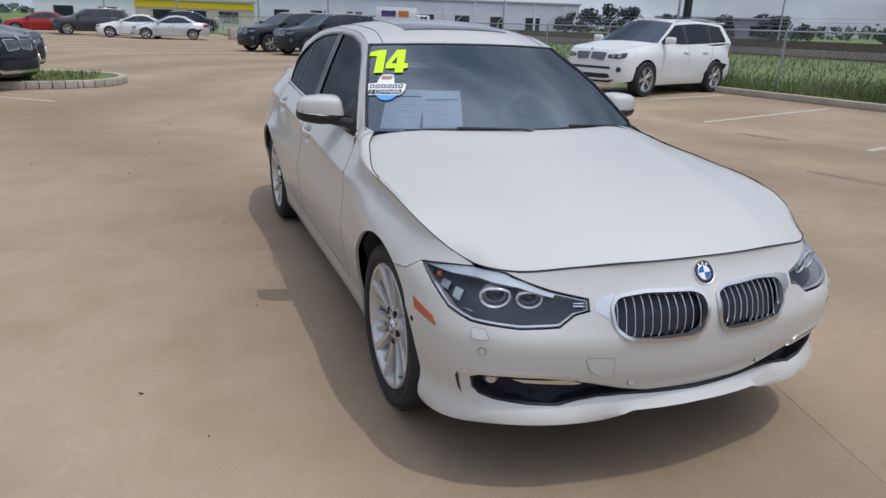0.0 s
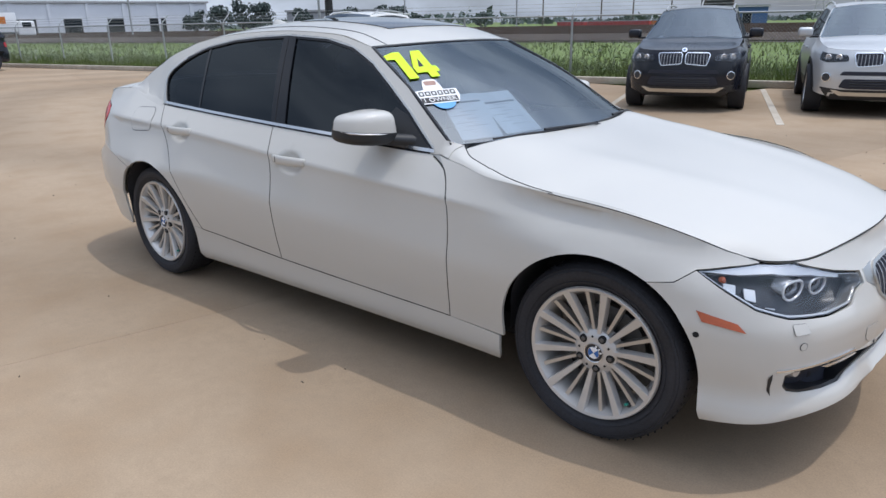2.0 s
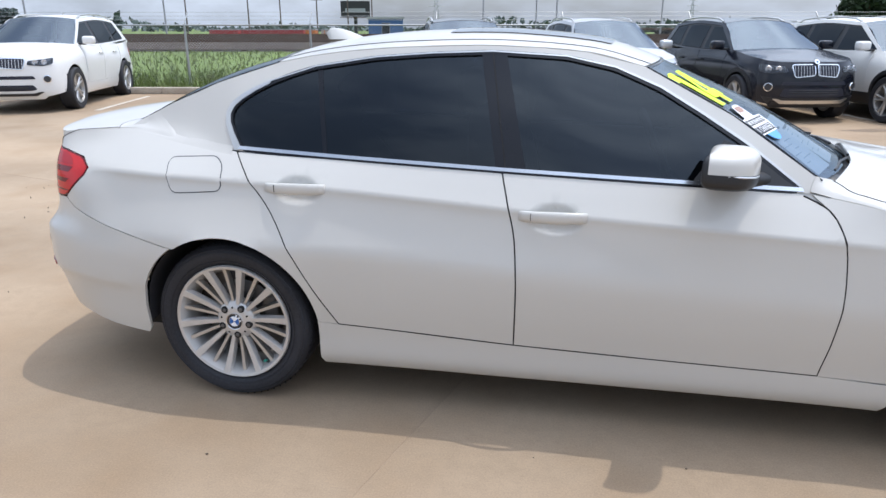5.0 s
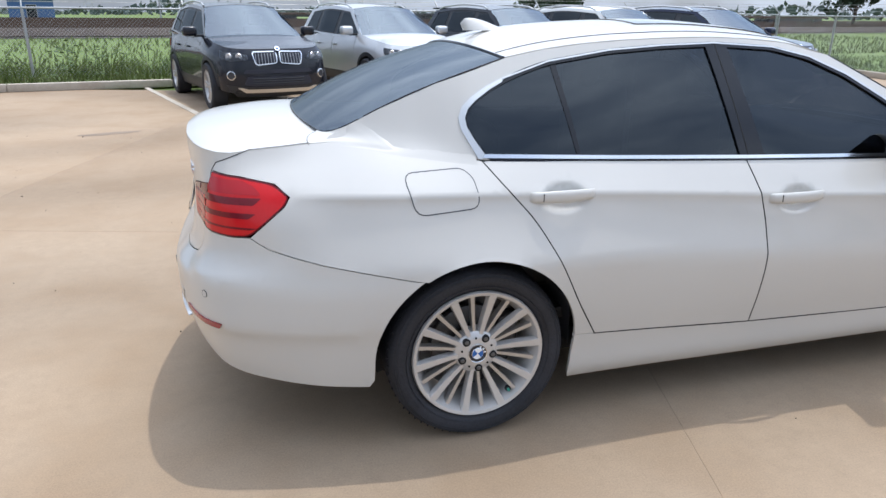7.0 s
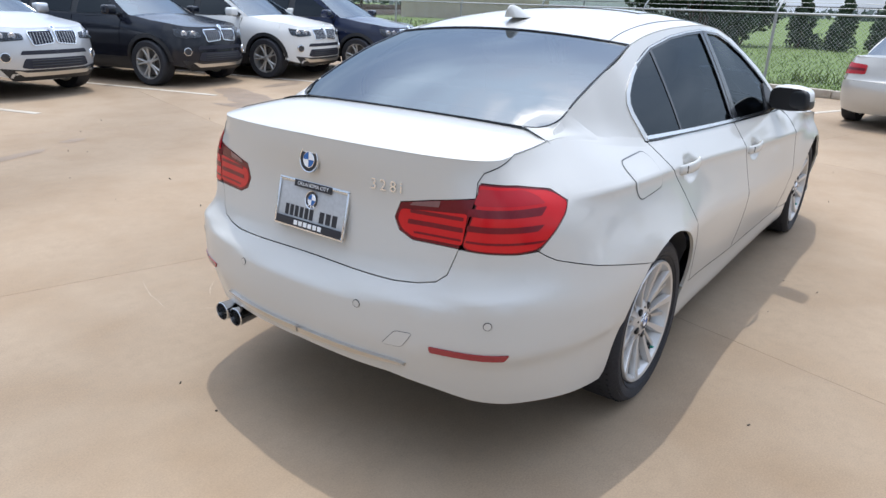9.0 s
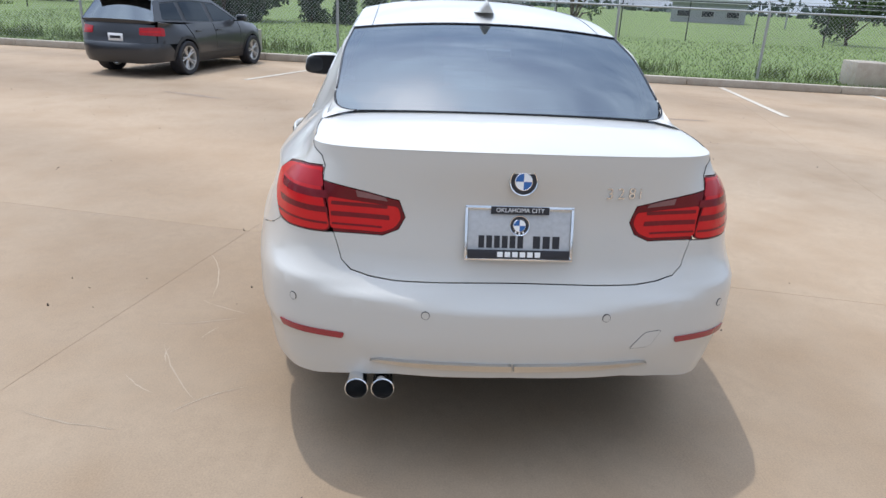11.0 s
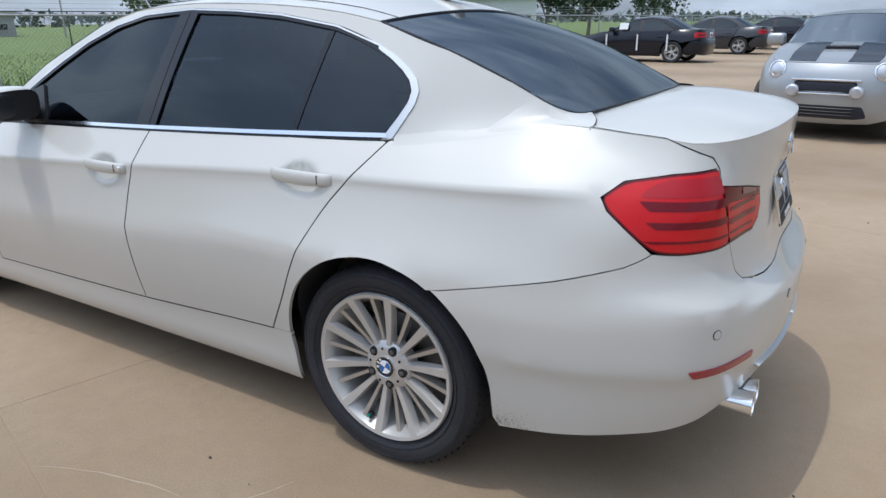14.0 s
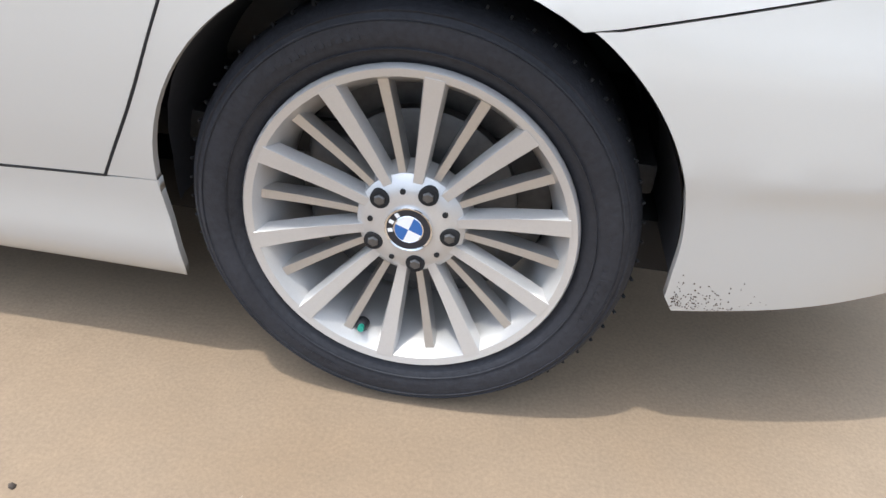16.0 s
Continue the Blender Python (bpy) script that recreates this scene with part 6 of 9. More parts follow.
for side in (1, -1):
    k = np.array(on(side, KIDNEY))
    grille = part("kidney_grille", skin(SEDAN, shrink(k, -0.004), holes=[shrink(k, 0.006)], gap=0, depth=0.024, off=0.006, step=0.02), SATIN, sedan, "chrome kidney-shaped grille frame")
    part("grille_backing", skin(SEDAN, k, gap=0, depth=0, off=-0.035), CAVITY, grille)
    for i in range(11):
        y = 0.034 + 0.0282 * (i + 0.3)
        z1, z0 = 0.671 - 0.012 * (abs(i - 4) / 6) ** 3, 0.538 + 0.02 * max(0, (i - 7) / 3) ** 2
        pts = [SEDAN(side * FY(y), z)[0] - np.array((0.008 + 0.02 * ((z - 0.605) / 0.075) ** 4, 0, 0)) for z in np.linspace(z0, z1, 7)]
        part("grille_bar", tube(pts, 0.0016, 6), LAMPBOWL, grille)
    wing = [(FY(0.397), 0.661), (FY(0.332), 0.674), (FY(0.352), 0.642), (FY(0.352), 0.600), (FY(0.398), 0.627)]
    part("grille_wing", skin(SEDAN, on(side, wing), gap=0.0, depth=0.006, off=0.001), SATIN, grille)
    bar = round_corners([(FY(0.635), 0.4145), (FY(0.46), 0.4085), (FY(0.424), 0.396), (FY(0.45), 0.391), (FY(0.60), 0.401)], 0.004)
    part("intake_bar", skin(SEDAN, on(side, bar), gap=0, depth=0.012, off=0.003, step=0.02), CHROME, front_bumper)
    bar = [(FY(0.766), 0.424), (FY(0.69), 0.430), (FY(0.60), 0.432), (FY(0.47), 0.428), (FY(0.437), 0.410), (FY(0.47), 0.417), (FY(0.60), 0.4235), (FY(0.70), 0.422), (FY(0.766), 0.417)]
    part("intake_trim", skin(SEDAN, on(side, bar), gap=0, depth=0.006, off=0.003, step=0.02), CHROME, front_bumper)
    slot = [(FY(0.772), 0.413), (FY(0.778), 0.395), (FY(0.775), 0.350), (FY(0.765), 0.328), (FY(0.770), 0.360), (FY(0.770), 0.395)]
    part("intake_slot", skin(SEDAN, on(side, slot), gap=0, depth=0, off=0.0012, step=0.02), BLACK, front_bumper)
    c = Vector(SEDAN(side * FY(0.69), 0.394)[0])
    part("fog_lamp", lathe([(0, 0.014), (0.016, 0.011), (0.025, -0.004), (0.027, -0.02)], 24), LAMPBOWL, front_bumper,
         loc=Matrix.Translation(c - Vector((0.030, side * 0.014, 0))) @ Vector((0.9, side * 0.4, 0)).to_track_quat("Y", "Z").to_matrix().to_4x4())
    wash = round_corners([(FY(0.745), 0.568), (FY(0.71), 0.568), (FY(0.70), 0.541), (FY(0.74), 0.538)], 0.006)
    part("washer_cover", skin(SEDAN, on(side, wash), gap=0, depth=0.002, off=0.0016), PAINT_WHITE, front_bumper)
    part("cover_gap", skin(SEDAN, on(side, wash), gap=-0.001, depth=0, off=0.0006), LAMPDARK, front_bumper)
part("intake_mesh", skin(SEDAN, both(INTAKE), gap=-0.006, depth=0, off=-0.05), CAVITY, front_bumper)
part("intake_mesh", skin(SEDAN, both(INTAKE), gap=-0.002, depth=0.05, off=-0.004, holes=[shrink(np.array(both(INTAKE)), 0.004)]), BLACK, front_bumper)
tow = round_corners([(FY(0.425), 0.488), (FY(0.335), 0.484), (FY(0.33), 0.412), (FY(0.36), 0.414), (FY(0.41), 0.445)], 0.012)
part("tow_cover", skin(SEDAN, on(-1, tow), gap=0, depth=0.002, off=0.0016), PAINT_WHITE, front_bumper)
part("cover_gap", skin(SEDAN, on(-1, tow), gap=-0.0016, depth=0, off=0.0006), LAMPDARK, front_bumper)

def rear_face(u, z):
    """The boot face; u runs across the car from the centre line."""
    a = np.abs(u)
    p = SEDAN(RY(0) - a, z)
    p[:, 1] *= np.where(u < 0, -1, 1)
    return p


def across(pts):
    half = [(RY(0) - s, z) for s, z in pts]
    return half + [(-u, z) for u, z in reversed(half) if u > 1e-4]



stern = TRUNK_CUT[::-1] + [TAIL_OUT[8], TAIL_OUT[7]] + SEAM + arch(-1.405, 123, 180, 0.374) + [(X(-1.782), 0.275), (X(-1.80), 0.247), (X(-1.95), 0.262), (X(-2.15), 0.285), (RY(0.62), 0.315), (RY(0.5), 0.345), (RY(0.36), 0.368), (RY(0), 0.375)]
# close rows along the ledge under the boot lid and along the lower crease
ledge_z = spline([0, 0.30, 0.44, 0.56, 0.68, 0.95], [0.590, 0.610, 0.627, 0.646, 0.664, 0.69])
LEDGE = [(u, float(ledge_z(abs(u))) + dz) for u in np.arange(-0.90, 0.901, 0.020) for dz in (-0.010, 0.0, 0.010, 0.022)]
LEDGE += [(sd * (RY(0) - s), 0.470 + 0.030 * f + dz) for sd in (1, -1) for f, s in zip(np.linspace(0, 1, 20), np.linspace(X(-1.84), X(-2.25), 20)) for dz in (-0.026, -0.012, 0.004)]
rear_bumper = part("rear_bumper", skin(rear_face, across(stern), step=0.032, flip=True, lines=np.array(LEDGE)), PAINT_WHITE, sedan)
chrome = [(RY(0.004), 0.432), (RY(0.25), 0.433), (RY(0.40), 0.430), (RY(0.43), 0.422), (RY(0.30), 0.414), (RY(0.004), 0.410)]
for side in (1, -1):
    part("chrome_strip", skin(rear_face, [(side * (RY(0) - s), z) for s, z in chrome], gap=0, depth=0.012, off=0.012, step=0.02, flip=True), SATIN, rear_bumper, "chrome strip")
tow = round_corners([(RY(0.355), 0.481), (RY(0.40), 0.533), (RY(0.455), 0.536), (RY(0.42), 0.484)], 0.01)
part("tow_cover", skin(SEDAN, on(-1, tow), gap=0, depth=0.002, off=0.0016), PAINT_WHITE, rear_bumper)
part("cover_gap", skin(SEDAN, on(-1, tow), gap=-0.0016, depth=0, off=0.0006), LAMPDARK, rear_bumper)
lip = [(RY(0), float(SEDAN.top(RY(0))) - 0.008)] + [(s, float(SEDAN.top(s)) - 0.001 - 0.007 * (1 - min(1, abs(SEDAN(s, SEDAN.top(s))[0, 1]) / 0.58) ** 4)) for s in np.linspace(RY(0.0) - 0.04, X(-2.20), 14)] + [at(-2.245, 0.583, 1.01), TAIL_IN[0]] + TAIL_IN[1:] + TRUNK_CUT[1:]


boot = part("boot_lid", skin(rear_face, across(lip), step=0.03, flip=True), PAINT_WHITE, sedan)

# ---- bonnet, roof, boot lid and glass of the sedan ----
def ridge(x0, x1, k=16, side=1):
    """The shoulder line on one side as points in space."""
    return [SEDAN(side * s, SEDAN.top(abs(s)))[0] for s in np.linspace(X(x0), X(x1), k)]


def front_edge(k=24):
    s0 = X(1.88)
    return [SEDAN(s, SEDAN.top(abs(s)))[0] for s in np.linspace(-s0, s0, k)]


def bow(corner, centre, k=9, p=2.0):
    """A curve across the car from -y to y through its two corners and its middle."""
    c, m = np.array(corner, float), np.array(centre, float)
    out = []
    for v in np.linspace(-1, 1, k):
        f = 1 - abs(v) ** p
        out.append((c[0] + (m[0] - c[0]) * f, c[1] * v, c[2] + (m[2] - c[2]) * f))
    return out


hl, hr = ridge(1.88, 0.745, side=-1), ridge(1.88, 0.745, side=1)
foot_y = float(cabin_side(0.715, 0.966)) - 0.010
cowl = []
for v in np.linspace(-1, 1, 33):
    y = abs(hr[-1][1]) * v
    cowl.append((max(hr[-1][0], 0.738 + 0.235 * (1 - abs(y / foot_y) ** 2.3)), y, hr[-1][2] + (0.987 - hr[-1][2]) * (1 - abs(v) ** 6)))
P = coons(front_edge(), cowl, hl, hr, 36, 32)
u, v = np.linspace(0, 1, 37)[:, None], np.linspace(-1, 1, 33)[None]
# two raised folds that run from the nose to the windscreen, and a light crown
bulge = np.array([p_[2] for p_ in hr])
bulge = np.interp(np.linspace(0, 1, 37), np.linspace(0, 1, len(bulge)), bulge - np.linspace(bulge[0], bulge[-1], len(bulge)))[:, None]
P[..., 2] -= 0.72 * bulge * (1 - np.abs(v) ** 2.4)
fold = np.exp(-((np.abs(v) - (0.40 + 0.22 * u)) / 0.10) ** 2)
P[..., 2] += (0.010 * fold + 0.012 * (1 - v ** 2)) * np.sin(np.pi * np.clip(u * 0.9 + 0.05, 0, 1)) ** 0.7 * (np.abs(v) < 0.999)
bonnet = part("bonnet", sheet(P[:, :, :], 0.014, True, -0.001), PAINT_WHITE, sedan)

BON = P.copy()


def bonnet_z(x, y):
    """Height of the bonnet at a place in plan."""
    d = (BON[..., 0] - x) ** 2 + (BON[..., 1] - y) ** 2 + 1e-7
    i = np.argpartition(d.ravel(), 4)[:4]
    w = 1 / d.ravel()[i]
    return float((BON[..., 2].ravel()[i] * w).sum() / w.sum())


for side, q in ((-1, hl), (1, hr)):
    part("bonnet_gap", tube([Vector(p) + Vector((0, 0, -0.0002)) for p in q if p[0] > 1.19], 0.0016, 6), DARK, bonnet)
    # the top of the fender sweeps inwards to the foot of the windscreen
    outer_ = [p for p in ridge(1.22, 0.735, 18, side)]
    y0 = abs(outer_[0][1])
    inner_ = [(1.216, y0 - 0.003), (1.16, 0.803), (1.10, 0.796), (1.05, 0.787), (1.0, 0.776), (0.96, 0.765), (0.92, 0.755), (0.88, 0.746), (0.84, 0.735)]
    inner_ = [(x, side * y, bonnet_z(x, side * y) + 0.0025) for x, y in inner_] + [(0.806, side * 0.722, 0.938), (0.778, side * 0.704, 0.956), (0.758, side * 0.688, 0.966)]
    foot_ = [(outer_[-1][0], outer_[-1][1], outer_[-1][2]), (0.738, side * 0.738, 0.944), (0.746, side * 0.714, 0.958), (0.758, side * 0.688, 0.966)]
    G = coons([outer_[0], inner_[0]], foot_, outer_, inner_, 26, 10)
    edge_x = np.interp(np.abs(G[..., 1]), [p[1] for p in cowl if p[1] >= 0], [p[0] for p in cowl if p[1] >= 0])
    for i in range(G.shape[0]):
        for j in range(1, G.shape[1]):
            if G[i, j, 0] > edge_x[i, j]:
                G[i, j, 2] = max(G[i, j, 2], bonnet_z(G[i, j, 0], G[i, j, 1]) + 0.0028)
    part("fender_top", sheet(G, 0.002, True, -0.0002), PAINT_WHITE, sedan)
    up_ = [(x, side * float(cabin_side(x, z)), z) for x, z in ((0.676, 0.936), (0.683, 0.960), (0.692, 0.984))]
    H = coons([tuple(p) for p in foot_], up_, [foot_[0], up_[0]], [foot_[-1], up_[-1]], 8, 8)
    part("pillar_foot", sheet(H, 0.004, True, 0.003), PAINT_WHITE, sedan)
    part("bonnet_gap", tube([Vector(G[i, -1]) + Vector((0.0006, -side * 0.0016, 0.0002)) for i in range(0, 27)], 0.0020, 6), DARK, bonnet)
part("bonnet_gap", tube([Vector(p) + Vector((0.0015, 0, 0.0008)) for p in front_edge(40)], 0.0020, 6), DARK, bonnet)
RAIL = [(0.131, 1.322), (-0.07, 1.370), (-0.25, 1.385), (-0.45, 1.392), (-0.75, 1.384), (-0.95, 1.370), (-1.10, 1.352), (-1.243, 1.326)]
roof_front = bow((0.131, float(cabin_side(0.131, 1.322)) - 0.004, 1.324), (0.235, 0, 1.338), 13)
roof_back = bow((-1.243, float(cabin_side(-1.243, 1.326)) - 0.004, 1.328), (-1.285, 0, 1.362), 13)
rails = {sd: [(x, sd * (float(cabin_side(x, z)) - 0.002), z + 0.003) for x, z in RAIL] for sd in (1, -1)}
P = coons(roof_front, roof_back, rails[-1], rails[1], 40, 28)
v = np.linspace(-1, 1, 29)[None]
u = np.linspace(0, 1, 41)[:, None]
P[..., 2] += 0.034 * (1 - np.abs(v) ** 2.6) * np.sin(np.pi * u) ** 0.6
ROOF = P
roof = part("roof", sheet(P, 0.02, True), PAINT_WHITE, sedan)
# sunroof panel and the two seams along the roof
i0, i1, j0, j1 = 5, 22, 6, 22
part("sunroof", sheet(P[i0:i1 + 1, j0:j1 + 1], 0.004, True, 0.004), pbr("dark sunroof glass", (0.03, 0.033, 0.04), 0.08, coat=1.0, vary=0.1), sedan, "dark glass sunroof")
for j in (2, 26):
    part("roof_seam", tube([P[i, j] + np.array((0, 0, 0.0005)) for i in range(0, 41, 2)], 0.0022, 5), LAMPDARK, roof)

tl, tr = ridge(-1.862, -2.215, 13, -1), ridge(-1.862, -2.215, 13, 1)
s1 = X(-2.215)
tail_edge = [SEDAN(-s, SEDAN.top(s))[0] for s in np.linspace(s1, SEDAN.length, 14)] + [SEDAN(s, SEDAN.top(s))[0] for s in np.linspace(SEDAN.length, s1, 14)][1:]
P = coons(bow(tr[0], (-1.950, 0, 1.0995), 25, 2.2), tail_edge, tl, tr, 20, 30)
u, v = np.linspace(0, 1, 21)[:, None], np.linspace(-1, 1, 31)[None]
P[..., 2] += 0.012 * (1 - v ** 4) * np.sin(np.pi * u)
# rounded trailing edge
P[-1, :, 2] -= 0.007 * (1 - np.minimum(1, np.abs(P[-1, :, 1]) / 0.58) ** 4)
P[-2, :, 2] -= 0.0015 * (1 - v[0] ** 4)
part("boot_top", sheet(P, 0.012, True), PAINT_WHITE, boot)

# windscreen and rear window
ws_low = bow((0.715, float(cabin_side(0.715, 0.966)) - 0.010, 0.966), (0.950, 0, 0.984), 13, 2.3)
ws_top = bow((0.139, float(cabin_side(0.139, 1.317)) - 0.010, 1.317), (0.245, 0, 1.332), 13)
ws_l = [(x, -float(cabin_side(x, z)) + 0.010, z) for x, z in ((0.715, 0.966), (0.43, 1.162), (0.139, 1.317))]
ws_r = [(x, -y, z) for x, y, z in ws_l]
WS = coons(ws_low, ws_top, ws_l, ws_r, 20, 24)
windscreen = part("windscreen", sheet(WS, 0.004, True), SCREEN, sedan, "dark reflecting windscreen")
for j in (0, -1):
    part("screen_seal", tube([WS[i, j] for i in range(21)], 0.009, 6), GLOSSBLACK, windscreen)
part("screen_seal", tube([WS[-1, j] + np.array((0.0, 0, 0.0)) for j in range(25)], 0.005, 6), GLOSSBLACK, windscreen)
rw_low = bow((-1.872, float(cabin_side(-1.872, 1.082)) - 0.006, 1.082), (-1.955, 0, 1.104), 13, 2.2)
rw_top = bow((-1.250, float(cabin_side(-1.25, 1.325)) - 0.006, 1.325), (-1.292, 0, 1.360), 13)
rw_l = [(x, -float(cabin_side(x, z)) + 0.006, z) for x, z in ((-1.250, 1.325), (-1.50, 1.246), (-1.70, 1.166), (-1.872, 1.082))]
rw_r = [(x, -y, z) for x, y, z in rw_l]
RW = coons(rw_top, rw_low, rw_l, rw_r, 20, 24)
RW[..., 2] += 0.012 * np.sin(np.pi * np.linspace(0, 1, 21))[:, None] * (1 - np.abs(np.linspace(-1, 1, 25)) ** 3)
RG = RW.copy()
for i_, j_, d_ in ((20, 0, 0.022), (19, 0, 0.015), (18, 0, 0.007), (20, 1, 0.013), (19, 1, 0.006)):
    # the lower corners dip under the painted panel
    RG[i_, j_, 2] -= d_
    RG[i_, 24 - j_, 2] -= d_
rear_window = part("rear_window", sheet(RG, 0.004, True), REAR_GLASS, sedan, "dark tinted rear window")
for j in (0, -1):
    part("window_seal", tube([RW[i, j] for i in range(17)], 0.004, 6), GLOSSBLACK, rear_window)
part("window_seal", tube([RW[0, j] for j in range(25)], 0.006, 6), GLOSSBLACK, rear_window)
part("window_seal", tube([RW[-1, j] + np.array((0, 0, 0.001)) for j in range(2, 23)], 0.0022, 6), GLOSSBLACK, rear_window)


def on_rear(i, j):
    """A place on the rear window by its share of rows and columns."""
    a, b = min(int(i), 19), min(int(j), 23)
    f, g = i - a, j - b
    return RW[a, b] * (1 - f) * (1 - g) + RW[a + 1, b] * f * (1 - g) + RW[a, b + 1] * (1 - f) * g + RW[a + 1, b + 1] * f * g


# painted corners that lead from the foot of the rear pillar to the boot lid
for flip_ in (False, True):
    col = lambda j: 24 - j if flip_ else j
    sd = 1 if flip_ else -1
    arc_ = [on_rear(16.6 * (1 - t) ** 2 + 40 * t * (1 - t) + 20 * t * t, col(1.9 * t * t)) for t in np.linspace(0, 1, 17)]
    a_, d_ = arc_[0], arc_[-1]
    b_ = np.array((-1.665, sd * float(cabin_side(-1.665, float(BELT_Z(-1.665)) + 0.012)), float(BELT_Z(-1.665)) + 0.012))
    down_ = []
    for t in np.linspace(0, 1, 10):
        x, z = a_[0] + (b_[0] - a_[0]) * t, a_[2] + (b_[2] - a_[2]) * t
        down_.append(np.array((x, sd * float(cabin_side(x, z)), z)))
    down_[0] = a_
    side_ = [wall_skin(np.array([sd * X(x)]), np.array([float(SEDAN.top(X(x))) - 0.006 * min(1, (-1.665 - x) / 0.06 + 0.2)]))[0] for x in np.linspace(-1.68, -1.985, 14)]
    side_ = [b_] + side_
    c_ = side_[-1]
    front_ = [d_ + (c_ - d_) * t + np.array((-0.020 * math.sin(math.pi * t), sd * 0.012 * math.sin(math.pi * t), 0.004 * math.sin(math.pi * t))) for t in np.linspace(0, 1, 10)]
    G = coons(down_, front_, arc_, side_, 26, 16)
    uu, vv = np.linspace(0, 1, 27)[:, None], np.linspace(0, 1, 17)[None]
    w_ = smooth(1 - uu / 0.6) * smooth(1 - vv / 0.95)
    onc = sd * cabin_side(G[..., 0].ravel(), G[..., 2].ravel()).reshape(G.shape[:2])
    G[..., 1] += (onc - G[..., 1]) * w_
    n_ = np.cross(np.gradient(G, axis=0), np.gradient(G, axis=1))
    n_ /= np.maximum(np.linalg.norm(n_, axis=2), 1e-9)[..., None]
    n_ *= np.sign(n_[..., 2].mean())
    G = G + n_ * (0.0018 * np.minimum(1, uu / 0.2) * np.minimum(1, (1 - vv) / 0.2))[..., None]
    part("quarter_top", sheet(G, 0.0, True), PAINT_WHITE, sedan)
    part("window_seal", tube([p + np.array((0, 0, 0.001)) for p in arc_], 0.0032, 6), GLOSSBLACK, rear_window)
    part("boot_gap", tube([p + np.array((-0.0012, 0, 0.0012)) for p in front_], 0.0011, 6), DARK, sedan)
strip = RW[1:4, 8:17]
part("brake_lamp", sheet(strip, 0.003, True, -0.012), LAMPBOWL, rear_window)

# scuttle panel and wipers
bl = np.array(cowl)
c2 = np.array(bow((0.70, 0.665, 0.966), (0.955, 0, 0.982), len(bl), 2.3))
Q = np.stack([bl - np.array((0, 0, 0.03)), bl * 0.45 + c2 * 0.55 - np.array((0, 0, 0.035)), c2 - np.array((0, 0, 0.004))])
scuttle = part("scuttle_panel", sheet(Q, 0.006, True), BLACK, sedan)
for y0, y1 in ((-0.08, -0.56), (0.46, 0.0)):
    a = []
    for f in np.linspace(0, 1, 8):
        yy = y0 + (y1 - y0) * f
        j = (yy / 0.672 + 1) / 2 * 24
        g = WS[0, int(round(np.clip(j, 0, 24)))]
        a.append((g[0] + 0.018, yy, g[2] + 0.006 + 0.004 * math.sin(f * 3.14)))
    part("wiper", tube(a, 0.0055, 6), BLACK, scuttle)
    part("wiper_arm", tube([(a[0][0] + 0.02, y0 + 0.10, a[0][2] - 0.015), (a[0][0] + 0.02, y0 + 0.02, a[0][2] + 0.006), (a[4][0], a[4][1], a[4][2] + 0.010)], 0.006, 6), BLACK, scuttle)

# sides of the cabin
def cabin(side):
    return lambda x, z: np.stack([x, side * cabin_side(x, z), z], 1)


GLASS = [(-1.352, 1.016), (-1.386, 1.066), (-1.407, 1.106), (-1.411, 1.135), (-1.398, 1.161), (-1.370, 1.186), (-1.32, 1.217), (-1.26, 1.246), (-1.18, 1.276), (-1.09, 1.302), (-0.85, 1.338), (-0.64, 1.353), (-0.41, 1.361), (-0.144, 1.345), (0.028, 1.308), (0.18, 1.244), (0.324, 1.160), (0.469, 1.068), (0.605, 0.965),
         (0.63, 0.945), (0.40, 0.953), (0.0, 0.965), (-0.345, 0.976), (-0.9, 0.997)]
FRAME = [(0.752, 0.938), (0.690, 0.985), (0.43, 1.166), (0.131, 1.323)] + RAIL[1:] + [(-1.50, 1.246), (-1.70, 1.166), (-1.872, 1.084), (-1.885, 1.073)] + [(x, float(BELT_Z(x))) for x in (-1.8, -1.7, -1.6, -1.5, -1.365, -0.9, -0.345, 0, 0.4, 0.6, 0.672)]
opening = round_corners(GLASS, 0.03, 3)
for side in (1, -1):
    rows_ = []
    for x in np.linspace(-1.395, -1.875, 34):
        zt = float(SEDAN.top(X(x)))
        lo_ = [wall_skin(np.array([side * X(x)]), np.array([zt - d]))[0] for d in (0.020, 0.015)]
        xb = float(lo_[1][0])
        hi_ = [np.array((xb, side * float(cabin_side(xb, float(BELT_Z(xb)) + d)), float(BELT_Z(xb)) + d)) for d in (0.015, 0.020)]
        t0_, t1_ = (lo_[1] - lo_[0]) * 6, (hi_[1] - hi_[0]) * 6
        rows_.append([(2 * u ** 3 - 3 * u ** 2 + 1) * lo_[1] + (u ** 3 - 2 * u ** 2 + u) * t0_ + (3 * u ** 2 - 2 * u ** 3) * hi_[0] + (u ** 3 - u ** 2) * t1_ for u in np.linspace(0, 1, 13)])
    G = np.array(rows_)
    n_ = np.cross(np.gradient(G, axis=0), np.gradient(G, axis=1))
    n_ /= np.linalg.norm(n_, axis=2)[..., None]
    n_ *= np.sign((n_[..., 1] * side).mean())
    G = G + n_ * (0.0012 * np.sin(np.pi * np.linspace(0, 1, 13)))[None, :, None]
    part("pillar_joint", sheet(G, 0.0, True), PAINT_WHITE, sedan)
